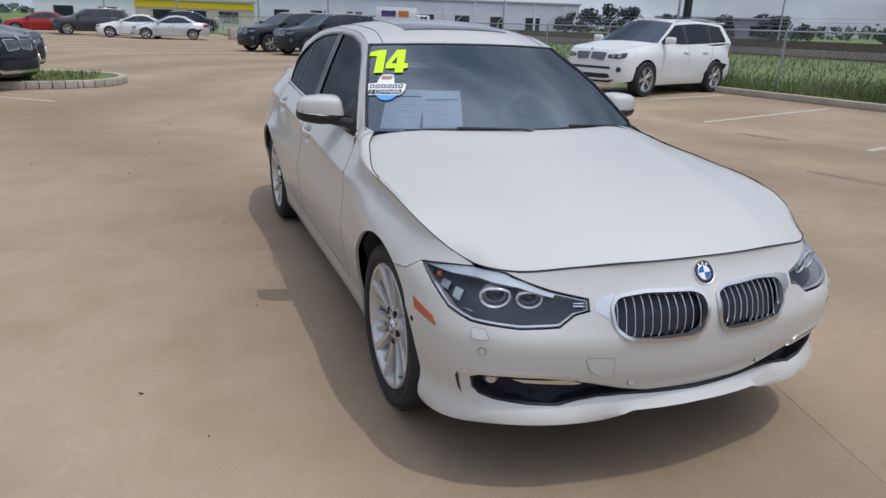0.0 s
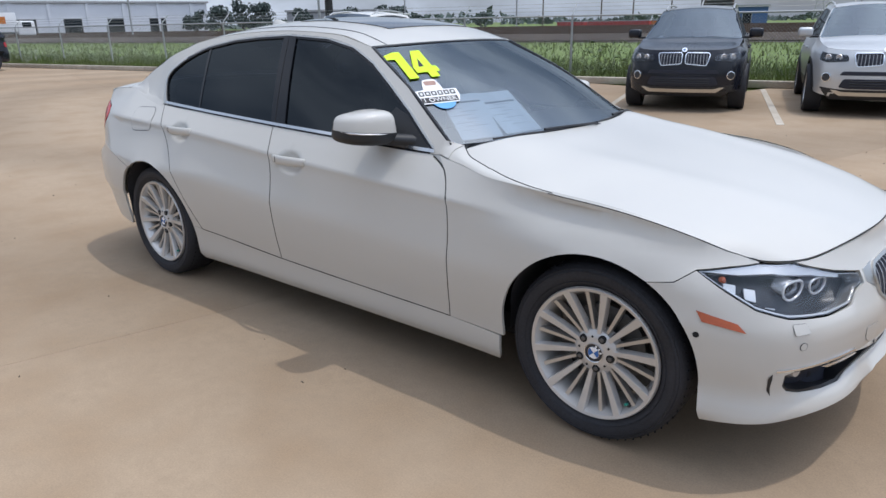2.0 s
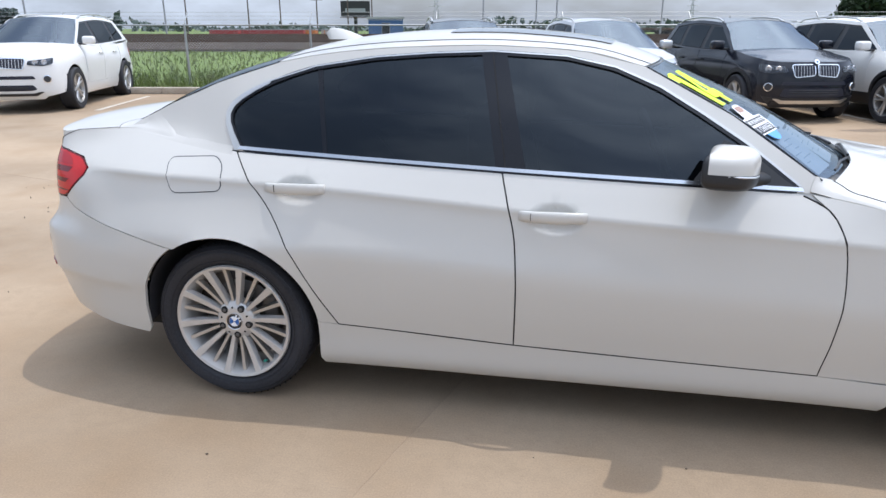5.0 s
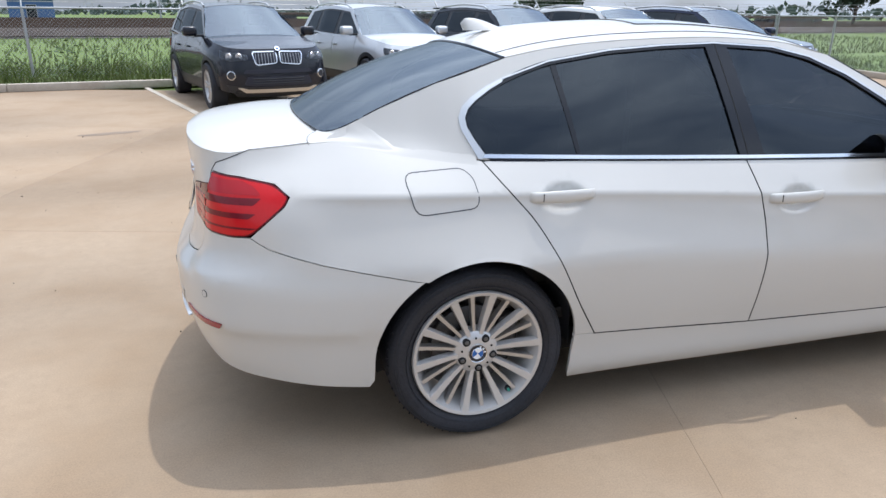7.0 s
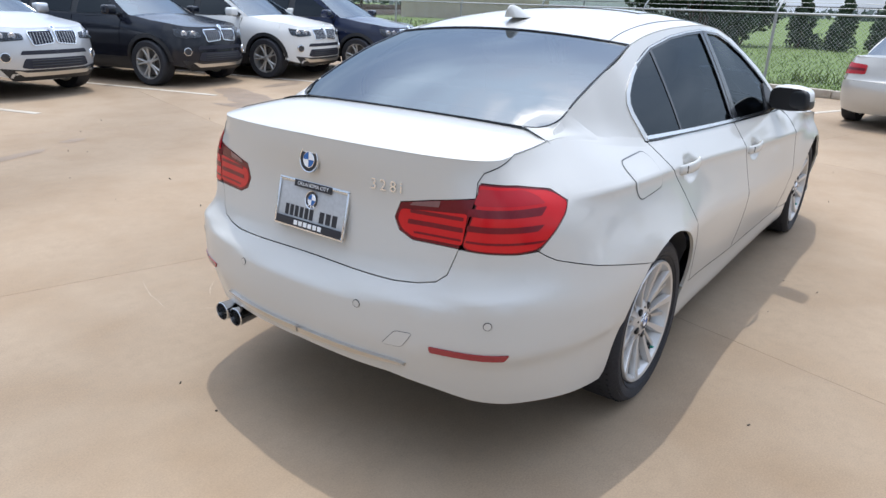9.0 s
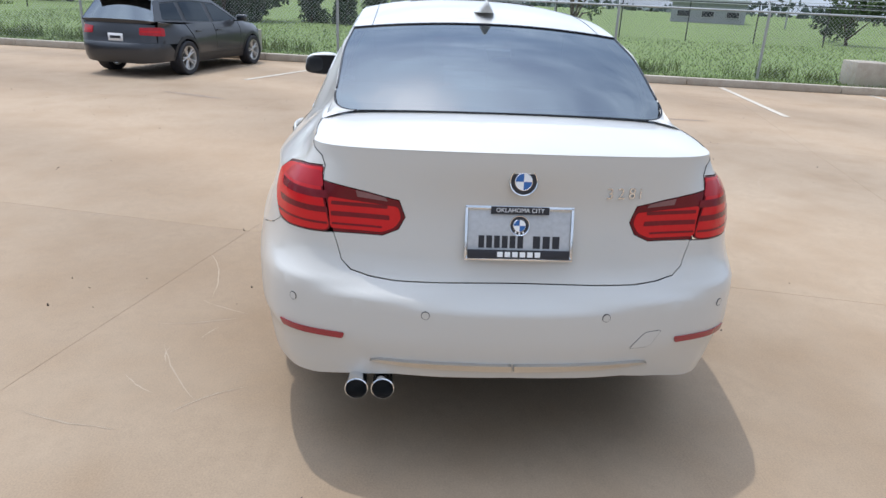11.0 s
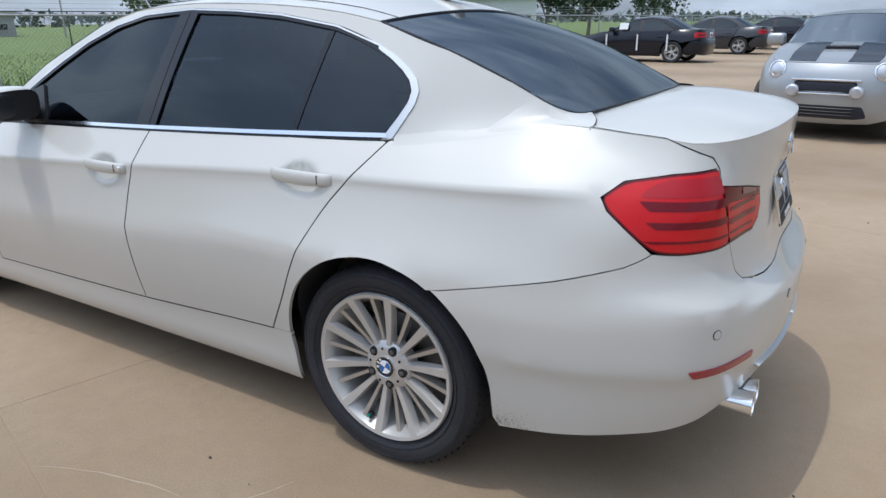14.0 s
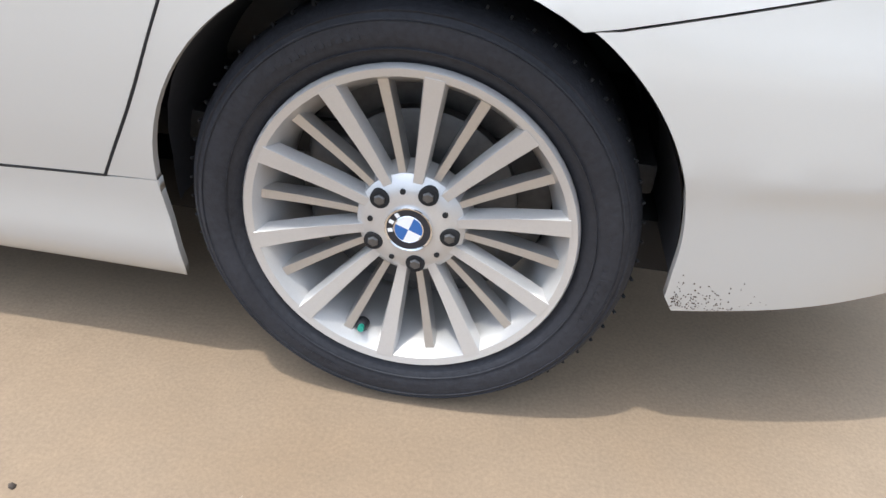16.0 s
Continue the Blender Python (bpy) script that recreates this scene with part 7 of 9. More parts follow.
for side in (1, -1):
    cab = cabin(side)
    fl = side > 0
    part("cabin_frame", skin(cab, FRAME, holes=[shrink(opening, -0.016)], gap=0, step=0.03, depth=0.02, flip=fl), PAINT_WHITE, sedan)
    ring = part("window_surround", skin(cab, shrink(opening, -0.016), holes=[opening], gap=0, step=0.03, depth=0.012, off=0.001, flip=fl), GLOSSBLACK, sedan)
    low = [(-1.372, 1.008), (-0.9, 0.988), (-0.345, 0.967), (0, 0.956), (0.4, 0.944), (0.655, 0.935), (0.65, 0.948), (0.4, 0.956), (0, 0.968), (-0.345, 0.979), (-0.9, 1.000), (-1.362, 1.020)]
    part("belt_moulding", skin(cab, low, gap=0, step=0.04, depth=0.008, off=0.006, flip=fl), CHROME, ring, "chrome belt moulding")
    cpil = [(-1.385, 1.004), (-1.362, 1.008), (-1.360, 1.016), (-1.393, 1.066), (-1.414, 1.106), (-1.418, 1.136), (-1.404, 1.165), (-1.374, 1.191), (-1.322, 1.223), (-1.268, 1.249), (-1.268, 1.261), (-1.332, 1.234), (-1.390, 1.201), (-1.424, 1.172), (-1.440, 1.137), (-1.435, 1.100), (-1.413, 1.056)]
    part("rear_moulding", skin(cab, round_corners(cpil, 0.006), gap=0, step=0.03, depth=0.006, off=0.004, flip=fl), SATIN, ring)
    tops = [(-1.27, 1.256), (-1.09, 1.311), (-0.85, 1.347), (-0.64, 1.362), (-0.41, 1.370), (-0.144, 1.354), (0.032, 1.317), (0.188, 1.252), (0.332, 1.168), (0.478, 1.075), (0.64, 0.952),
            (0.65, 0.952), (0.486, 1.079), (0.338, 1.173), (0.192, 1.258), (0.034, 1.322), (-0.144, 1.359), (-0.41, 1.375), (-0.64, 1.367), (-0.85, 1.352), (-1.09, 1.316), (-1.27, 1.261)]
    part("top_moulding", skin(cab, tops, gap=0, step=0.03, depth=0.004, off=0.003, flip=fl), SATIN, ring)
    window = part("side_window", skin(cab, opening, gap=-0.004, step=0.05, depth=0, off=-0.007, flip=fl), TINTED, sedan, "dark tinted side window")
    pil = [(-0.452, 1.372), (-0.36, 1.372), (-0.262, 0.967), (-0.368, 0.967)]
    part("pillar_trim", skin(cab, pil, gap=0, step=0.04, depth=0.006, off=0.0005, flip=fl), GLOSSBLACK, window)
    part("pillar_gap", skin(cab, [(-0.412, 1.37), (-0.408, 1.37), (-0.332, 0.968), (-0.336, 0.968)], gap=0, step=0.04, depth=0.001, off=0.0012, flip=fl), DARK, window)
    part("quarter_bar", skin(cab, [(-1.083, 1.304), (-1.062, 1.308), (-1.006, 0.99), (-1.022, 0.99)], gap=0, step=0.04, depth=0.003, off=-0.0045, flip=fl), GLOSSBLACK, window)
    tri = [(0.30, 0.957), (0.40, 1.09), (0.47, 1.066), (0.60, 0.968), (0.635, 0.947)]
    part("mirror_foot", skin(cab, tri, gap=0, step=0.03, depth=0.01, off=0.002, flip=fl), BLACK, window)

    # door mirror: rounded shell, dark base, arm and glass
    bm = bmesh.new()
    bmesh.ops.create_uvsphere(bm, u_segments=28, v_segments=18, radius=1)
    for q in bm.verts:
        x, y, z = q.co
        q.co = (math.copysign(abs(x) ** 0.55, x), math.copysign(abs(y) ** 0.42, y), math.copysign(abs(z) ** 0.45, z))
        k = q.co.y
        q.co.z *= 1 - 0.20 * max(0, k)
        q.co.x = q.co.x * (0.078 if q.co.x > 0 else 0.050) * (1 - 0.12 * max(k, 0)) - 0.035 * max(k, 0) ** 2
        q.co.y *= 0.098 * (1 - 0.10 * q.co.z)
        q.co.z *= 0.070
    keep = bm.copy()
    bmesh.ops.bisect_plane(bm, geom=bm.verts[:] + bm.edges[:] + bm.faces[:], plane_co=(0, 0, -0.013), plane_no=(0, 0.10, -1), clear_outer=True)
    bmesh.ops.bisect_plane(keep, geom=keep.verts[:] + keep.edges[:] + keep.faces[:], plane_co=(0, 0, -0.013), plane_no=(0, 0.10, -1), clear_inner=True)
    rear_half = bm.copy()
    bmesh.ops.bisect_plane(bm, geom=bm.verts[:] + bm.edges[:] + bm.faces[:], plane_co=(-0.047, 0, 0), plane_no=(-1, 0, 0), clear_outer=True)
    bmesh.ops.bisect_plane(rear_half, geom=rear_half.verts[:] + rear_half.edges[:] + rear_half.faces[:], plane_co=(-0.047, 0, 0), plane_no=(-1, 0, 0), clear_inner=True)
    at_mirror = pose(0.385, side * 0.853, 1.026, 0, 0, side * 11) @ Matrix.Diagonal((1.22, side * 1.14, 0.98, 1))
    mirror = part("door_mirror", bm, PAINT_WHITE, sedan, "white door mirror with a black base", loc=at_mirror)
    part("mirror_base", keep, BLACK, mirror)
    part("mirror_housing", rear_half, BLACK, mirror)
    part("mirror_arm", tube([(0.02, -0.04, -0.045), (0.06, -0.10, -0.054), (0.11, -0.17, -0.066)], [0.026, 0.025, 0.034], 10), BLACK, mirror)
    part("signal_strip", tube([(0.072, -0.06, -0.024), (0.076, 0.0, -0.018), (0.066, 0.05, -0.013), (0.040, 0.083, -0.009), (0.0, 0.094, -0.006)], 0.0035, 6), SATIN, mirror)
    g = bmesh.new()
    bmesh.ops.create_circle(g, cap_ends=True, segments=24, radius=1)
    for q in g.verts:
        q.co = (-0.0505, math.copysign(abs(q.co.x) ** 0.45, q.co.x) * 0.088 - 0.002, math.copysign(abs(q.co.y) ** 0.6, q.co.y) * 0.058)
    # matt sheet without mirroring; the dark reflection is put into its colour
    part("mirror_glass", g, DARK, mirror, "mirror glass coloured as its dark reflection")

# ---- details on the sedan ----
def badge(parent, place, normal, r, turn=0):
    """A round badge: chrome rim, black ring, four quarters in blue and white."""
    n = Vector(normal).normalized()
    m = Matrix.Translation(place) @ n.to_track_quat("Z", "Y").to_matrix().to_4x4() @ pose(0, 0, 0, 0, 0, turn)
    b = part("badge", lathe([(r * 0.90, 0.004), (r * 0.97, 0.0052), (r, 0.003), (r, -0.004)], 32, "Z"), CHROME, parent, "round blue and white badge", loc=m)
    part("badge_ring", lathe([(0, 0.0034), (r * 0.91, 0.0034)], 32, "Z"), INK, b)
    part("badge_rim", lathe([(r * 0.55, 0.0036), (r * 0.58, 0.0046), (r * 0.62, 0.0036)], 28, "Z"), CHROME, b)
    for q in range(4):
        bm = bmesh.new()
        c = bm.verts.new((0, 0, 0.0042))
        arc = [bm.verts.new((r * 0.57 * math.cos(q * math.pi / 2 + i * math.pi / 16), r * 0.57 * math.sin(q * math.pi / 2 + i * math.pi / 16), 0.0042)) for i in range(9)]
        for i in range(8):
            bm.faces.new((c, arc[i], arc[i + 1]))
        part("badge_quarter", bm, WHITE if q % 2 == 0 else BLUE, b, smooth_=False)
    for a in (60, 90, 120):
        bar = boxed((r * 0.16, r * 0.2, 0.0006), (0, 0, 0))
        part("badge_mark", bar, WHITE, b, smooth_=False, loc=pose(r * 0.75 * math.cos(radians(a)), r * 0.75 * math.sin(radians(a)), 0.0038, 0, 0, a - 90))
    return b


badge(sedan, SEDAN(0.0, 0.712)[0] + np.array((0.003, 0, 0)), (0.86, 0, 0.5), 0.040)
badge(boot, SEDAN(RY(0), 0.977)[0] + np.array((-0.003, 0, 0)), (-1, 0, 0.12), 0.041)

# dark gaps beside the boot lid
for side in (1, -1):
    gap_ = [SEDAN(side * s, SEDAN.top(s) + 0.001)[0] for s in np.linspace(X(-1.985), X(-2.195), 12)] + [SEDAN(side * s, z)[0] for s, z in [(X(-2.20) + (at(-2.245, 0.583, 1.01)[0] - X(-2.20)) * f, float(SEDAN.top(X(-2.20))) * (1 - f) + 1.01 * f) for f in (0.33, 0.66)] + [at(-2.245, 0.583, 1.01), TAIL_OUT[0], at(-2.266, 0.571, 0.945)]]
    part("boot_gap", tube([Vector(p) + Vector((-0.0006, side * 0.0008, 0.0006)) for p in gap_], [0.0009] * 11 + [0.0012] * 6, 6), DARK, boot)

# model lettering
nb = Matrix(((0, 0.06, -0.998, 0), (-1, 0, 0, 0), (0, 0.998, 0.06, 0), (0, 0, 0, 1)))
for ch, dy in (("3", 0.0), ("2", 0.036), ("8", 0.072), ("i", 0.100)):
    pt = SEDAN(-RY(0.27 + dy), 0.943)[0]
    words(ch, 0.048, CHROME, boot, "model_letter", Matrix.Translation(Vector(pt) + Vector((-0.003, 0, 0))) @ pose(0, 0, 0, 0, 0, 8) @ nb, 0.0015)

# rear plate with its dealer frame: the name is shown as bars
plate_at = Matrix.Translation((-2.352, 0, 0.822)) @ Matrix(((0, 0.24, -0.97, 0), (-1, 0, 0, 0), (0, 0.97, 0.24, 0), (0, 0, 0, 1)))
# the shade on the white plate is put into its grey base colour
plate = part("licence_plate", boxed((0.300, 0.150, 0.002), (0, 0, 0), 0.0008), pbr("white plate greyed for shade", (0.50, 0.51, 0.52), 0.4), boot, "white dealer plate in a chrome frame", loc=plate_at)
for w, h, x, y in ((0.318, 0.010, 0, 0.0735), (0.318, 0.014, 0, -0.0735), (0.008, 0.155, -0.155, 0), (0.008, 0.155, 0.155, 0)):
    part("plate_frame", boxed((w, h, 0.007), (x, y, 0.003), 0.002), CHROME, plate)
part("frame_band", boxed((0.17, 0.022, 0.002), (0, 0.066, 0.007), 0.0006), INK, plate)
part("frame_band", boxed((0.30, 0.026, 0.002), (0, -0.062, 0.007), 0.0006), INK, plate)
words("OKLAHOMA CITY", 0.0175, WHITE, plate, "frame_text", pose(0, 0.066, 0.0085), 0.0003)
badge(plate, (0, 0.022, 0.001), (0, 0, 1), 0.030)
for k, x0_, pitch in ((6, -0.121, 0.0228), (3, 0.038, 0.0285)):
    for i in range(k):
        part("plate_bar", boxed((pitch * 0.74, 0.036, 0.001), (x0_ + pitch * (i + 0.5), -0.026, 0.0014)), INK, plate, smooth_=False)
for i in range(6):
    part("plate_bar", boxed((0.016, 0.015, 0.0008), (-0.055 + 0.022 * i, -0.062, 0.0083)), WHITE, plate, smooth_=False)

# exhaust tips, aerial fin, jack of the underside
for y, dx in ((0.435, 0.0), (0.515, 0.0)):
    tip = part("exhaust_tip", lathe([(0.030, -0.075), (0.034, -0.02), (0.0355, 0.0), (0.036, 0.006), (0.033, 0.008), (0.031, -0.01), (0.028, -0.06)], 28, "X"), CHROME, sedan, "chrome exhaust tip", loc=pose(-2.390 + dx, y - 0.047, 0.325, 0, 0, 180))
    part("exhaust_bore", lathe([(0, -0.05), (0.029, -0.05)], 20, "X"), DARK, tip)
bm = bmesh.new()
rings = []
for f in np.linspace(0, 1, 12):
    x = -1.025 - 0.20 * f
    h = 0.050 * (math.sin(min(f / 0.86, 1) * math.pi / 2) ** 1.4) * (1 if f < 0.9 else 0.55 + 0.45 * (1 - f) / 0.1)
    w = 0.038 * (math.sin(math.pi * min(0.12 + 0.8 * f, 1)) ** 0.5) + 0.004
    rings.append([bm.verts.new((x - 0.02 * math.sin(a) * f, w * math.cos(a) * (1 - 0.62 * math.sin(a)), h * math.sin(a))) for a in np.linspace(0, math.pi, 11)])
for p, q in zip(rings, rings[1:]):
    for k in range(10):
        bm.faces.new((p[k], p[k + 1], q[k + 1], q[k]))
bm.faces.new(rings[-1])
bm.faces.new(rings[0])
bmesh.ops.recalc_face_normals(bm, faces=bm.faces)
fin_z = float(np.interp(1.10, -ROOF[:, 14, 0], ROOF[:, 14, 2]))
part("aerial_fin", bm, PAINT_WHITE, roof, loc=pose(0, 0, fin_z - 0.004))

# underbody and cabin core
under = merge(boxed((3.9, 1.30, 0.10), (-0.12, 0, 0.26), 0.02), boxed((1.75, 1.52, 0.12), (0.0, 0, 0.27), 0.02), boxed((0.50, 1.05, 0.2), (-2.02, 0, 0.46), 0.03), boxed((0.35, 1.1, 0.25), (1.85, 0, 0.42), 0.03))
part("underbody", under, DARK, sedan)
part("undertray", boxed((0.42, 1.15, 0.012), (1.83, 0, 0.275), 0.004), DARK, sedan)
part("cabin_floor", boxed((2.6, 1.40, 0.05), (-0.45, 0, 0.40), 0.01), CLOTH, sedan)
part("engine_bay", boxed((0.95, 1.15, 0.22), (1.36, 0, 0.60), 0.05), DARK, sedan)
part("boot_trim", boxed((0.60, 1.05, 0.36), (-1.95, 0, 0.78), 0.06), DARK, sedan)
part("parcel_shelf", boxed((0.42, 1.18, 0.03), (-1.62, 0, 1.035), 0.01), CLOTH, sedan)
part("dashboard", boxed((0.46, 1.30, 0.22), (0.62, 0, 0.86), 0.07, 4), BLACK, sedan)
for y in (0.36, -0.36):
    part("front_seat", merge(boxed((0.52, 0.50, 0.18), (-0.12, y, 0.55), 0.07, 3), boxed((0.16, 0.48, 0.62), (-0.42, y, 0.86), 0.07, 3, Matrix.Translation((0, 0, 0))), boxed((0.10, 0.26, 0.17), (-0.50, y, 1.22), 0.04, 3)), CLOTH, sedan)
part("rear_seat", merge(boxed((0.5, 1.25, 0.18), (-0.98, 0, 0.56), 0.07, 3), boxed((0.18, 1.25, 0.55), (-1.36, 0, 0.84), 0.07, 3)), CLOTH, sedan)
part("steering_wheel", lathe([(0.185 + 0.016 * math.cos(a), 0.016 * math.sin(a)) for a in np.linspace(0, 2 * math.pi, 9)], 32, "X"), BLACK, sedan, loc=pose(0.30, 0.36, 0.90, 0, -24, 0))

# price figures, sticker and papers on the windscreen
def on_screen(u, v, lift=0.0):
    """A pose on the windscreen, x across and y up the glass. u: share of the height, v: share of the width from the driver's far side."""
    iu, iv = u * 20, v * 24
    i, j = int(min(iu, 19)), int(min(iv, 23))
    a, b = iu - i, iv - j
    p = (WS[i, j] * (1 - a) * (1 - b) + WS[i + 1, j] * a * (1 - b) + WS[i, j + 1] * (1 - a) * b + WS[i + 1, j + 1] * a * b)
    ex = Vector(WS[i, j + 1] - WS[i, j]).normalized()
    ey = Vector(WS[i + 1, j] - WS[i, j])
    ey = (ey - ex * ey.dot(ex)).normalized()
    ez = ex.cross(ey)
    m = Matrix((ex, ey, ez)).transposed().to_4x4()
    return Matrix.Translation(Vector(p) + ez * lift) @ m


def glyph(name, poly, m, material, parent, depth=0.0008):
    bm = bmesh.new()
    f = bm.faces.new([bm.verts.new((x, y, 0)) for x, y in poly])
    bmesh.ops.triangulate(bm, faces=[f])
    r = bmesh.ops.extrude_face_region(bm, geom=bm.faces[:])
    bmesh.ops.translate(bm, vec=(0, 0, depth), verts=[q for q in r["geom"] if isinstance(q, bmesh.types.BMVert)])
    bmesh.ops.recalc_face_normals(bm, faces=bm.faces)
    return part(name, bm, material, parent, smooth_=False, loc=m)


m14 = on_screen(0.752, 0.083, 0.004) @ Matrix.Diagonal((0.93, 1.16, 1, 1))
glyph("figure", [(-0.105, 0.045), (-0.105, 0.078), (-0.055, 0.098), (-0.018, 0.098), (-0.018, -0.098), (-0.065, -0.098), (-0.065, 0.045)], m14, LIME, windscreen)
four = glyph("figure", [(0.040, 0.098), (0.088, 0.098), (0.088, -0.022), (0.108, -0.022), (0.108, -0.062), (0.088, -0.062), (0.088, -0.098), (0.044, -0.098), (0.044, -0.062), (-0.008, -0.062), (-0.008, -0.022)], m14, LIME, windscreen)
glyph("figure_hole", [(0.046, 0.040), (0.047, -0.022), (0.020, -0.022)], m14 @ pose(0, 0, 0.0006), GLOSSBLACK, windscreen)
st = on_screen(0.405, 0.066, 0.004) @ Matrix.Diagonal((0.86, 0.95, 1, 1))
BOARD = round_corners([(-0.108, 0.044), (-0.052, 0.050), (0.0, 0.046), (0.108, 0.044), (0.110, -0.002), (0.092, -0.046), (-0.096, -0.046), (-0.098, -0.006)], 0.008)
sticker_ = glyph("owner_sticker", BOARD, st, WHITE, windscreen)
tagged(sticker_, "white and blue one-owner sticker")
gear = [((0.058 + 0.004 * (i % 2)) * math.cos(i * math.pi / 24), (0.058 + 0.004 * (i % 2)) * math.sin(i * math.pi / 24)) for i in range(48)]
glyph("sticker_seal", gear, pose(0.014, -0.026, -0.0007), pbr("sky blue print", (0.10, 0.36, 0.72), 0.5), sticker_)
glyph("sticker_peak", round_corners([(-0.050, 0.04), (0.052, 0.04), (0.046, 0.075), (0.034, 0.118), (0.0, 0.122), (-0.034, 0.118), (-0.046, 0.075)], 0.012), pose(-0.008, 0, -0.0004), WHITE, sticker_)
glyph("sticker_figure", round_corners([(-0.030, 0.078), (0.030, 0.078), (0.032, 0.108), (-0.032, 0.108)], 0.010), pose(-0.008, 0, 0.0002), pbr("brown print", (0.40, 0.24, 0.19), 0.6), sticker_)
for i in range(6):
    part("sticker_bar", boxed((0.026, 0.030, 0.0008), (-0.079 + 0.032 * i, 0.022, 0.0008)), INK, sticker_, smooth_=False)
    part("sticker_bar", boxed((0.012, 0.016, 0.0004), (-0.079 + 0.032 * i, 0.022, 0.0014)), PAPER, sticker_, smooth_=False)
part("sticker_band", boxed((0.184, 0.036, 0.0006), (0, -0.022, 0.0007)), INK, sticker_, smooth_=False)
words("1 OWNER", 0.038, WHITE, sticker_, "sticker_text", pose(0, -0.022, 0.0012), 0.0003)
for k, (vv, w) in enumerate(((0.120, 0.180), (0.246, 0.180))):
    pm = on_screen(0.235, vv, -0.012)
    sh = part("price_sheet", boxed((w, 0.27, 0.001), (0, 0, 0)), PAPER, windscreen, "white paper sheet behind the windscreen", smooth_=False, loc=pm)
    part("sheet_bar", boxed((0.15, 0.010, 0.0006), (0, 0.085 - 0.02 * k, 0.001)), INK, sh, smooth_=False)
    for i in range(7):
        part("sheet_bar", boxed((0.05 + 0.025 * ((i * 7 + k) % 3), 0.004, 0.0006), (-0.045 + 0.05 * ((i + k) % 2), 0.05 - 0.022 * i, 0.001)), pbr("grey print", (0.46, 0.48, 0.50), 0.7), sh, smooth_=False)


# ---- wheels of the sedan ----
def spoke_mesh(name, half, r0, r1, w0, w1, lip):
    """A tapered spoke along +x with a flat face and sloping flanks; the axle is the y axis and the face looks along +y."""
    n = 8
    bm = bmesh.new()
    rows = []
    for i in range(n + 1):
        f = i / n
        r = r0 + (r1 - r0) * f
        w = w0 + (w1 - w0) * f
        y = -0.004 - 0.016 * math.sin(math.pi * (1 - f) * 0.5) + lip * f
        deep = 0.032 - 0.010 * f
        rows.append([bm.verts.new((r, yy, zz)) for yy, zz in ((y - deep, -w * 1.2), (y - 0.004, -w * 1.05), (y, -w * 0.9), (y, w * 0.9), (y - 0.004, w * 1.05), (y - deep, w * 1.2))])
    for p, q in zip(rows, rows[1:]):
        for k in range(5):
            bm.faces.new((p[k], p[k + 1], q[k + 1], q[k]))
    bm.faces.new(rows[0])
    bm.faces.new(rows[-1][::-1])
    bmesh.ops.recalc_face_normals(bm, faces=bm.faces)
    sharpen(bm, 25)
    me = bpy.data.meshes.new(name)
    bm.to_mesh(me)
    bm.free()
    me.shade_smooth()
    return me


THICK, THIN = spoke_mesh("broad_spoke", 1, 0.070, 0.230, 0.0075, 0.0145, 0.010), spoke_mesh("slim_spoke", 1, 0.070, 0.222, 0.0055, 0.0080, 0.002)
FACE = pbr("machined wheel face", (0.58, 0.565, 0.545), 0.33, 0.45, 0.4, vary=0.04, fine=300)
THICK.materials.append(FACE)
THIN.materials.append(ALLOY)
RIM = lathe([(0.212, -0.20), (0.206, -0.10), (0.204, -0.05), (0.216, -0.022), (0.2225, -0.006), (0.2275, 0.004), (0.2385, 0.0075), (0.2415, 0.004), (0.243, -0.004), (0.238, -0.012), (0.230, -0.20)], 72)
HUB = lathe([(0, -0.030), (0.030, -0.030), (0.034, -0.014), (0.040, -0.0135), (0.052, -0.014), (0.068, -0.0185), (0.080, -0.028), (0.090, -0.06)], 60)
TYRE = lathe([(0.240, -0.012), (0.247, -0.004), (0.260, 0.008), (0.285, 0.0135), (0.300, 0.012), (0.306, 0.007), (0.3085, 0.0085), (0.316, 0.0), (0.3225, -0.014), (0.3262, -0.034), (0.3275, -0.070), (0.3278, -0.108), (0.3275, -0.146), (0.3255, -0.180), (0.318, -0.205), (0.30, -0.222), (0.27, -0.226), (0.245, -0.21)], 96)
CUTS = merge(*[boxed((0.0032, 0.028, 0.004), (0, 0, 0), 0, 1, pose(0, 0, 0, 0, 360 * k / 66, 0) @ pose(0, -0.0265, 0.3208, 26)) for k in range(66)],
             *[boxed((0.0035, 0.042, 0.004), (0, 0, 0), 0, 1, pose(0, 0, 0, 0, 360 * k / 66 + 2, 0) @ pose(0, -0.066, 0.3252, 2)) for k in range(66)])
# raised marks on the sidewall, as plain bars, and two fine rings
MARKS = merge(*[boxed((0.0085 if k % 3 else 0.005, 0.0012, 0.013 if k < 9 else 0.007), (0, 0, 0), 0, 1, pose(0, 0, 0, 0, a0 + 2.5 * k, 0) @ pose(0, 0.0128, 0.284)) for a0 in (-15, 108, 220) for k in range(13)],
              *[lathe([(r_ - 0.0012, 0.010), (r_, y_), (r_ + 0.0012, 0.009)], 96) for r_, y_ in ((0.2635, 0.0118), (0.2975, 0.0140))])
for nm, b in (("RIM", RIM), ("HUB", HUB), ("TYRE", TYRE), ("CUTS", CUTS), ("MARKS", MARKS)):
    me = bpy.data.meshes.new(nm.lower())
    b.to_mesh(me)
    b.free()
    me.shade_smooth()
    MATS[nm] = me
MATS["RIM"].materials.append(FACE)
MATS["HUB"].materials.append(FACE)
MATS["TYRE"].materials.append(RUBBER)
MATS["CUTS"].materials.append(DARK)
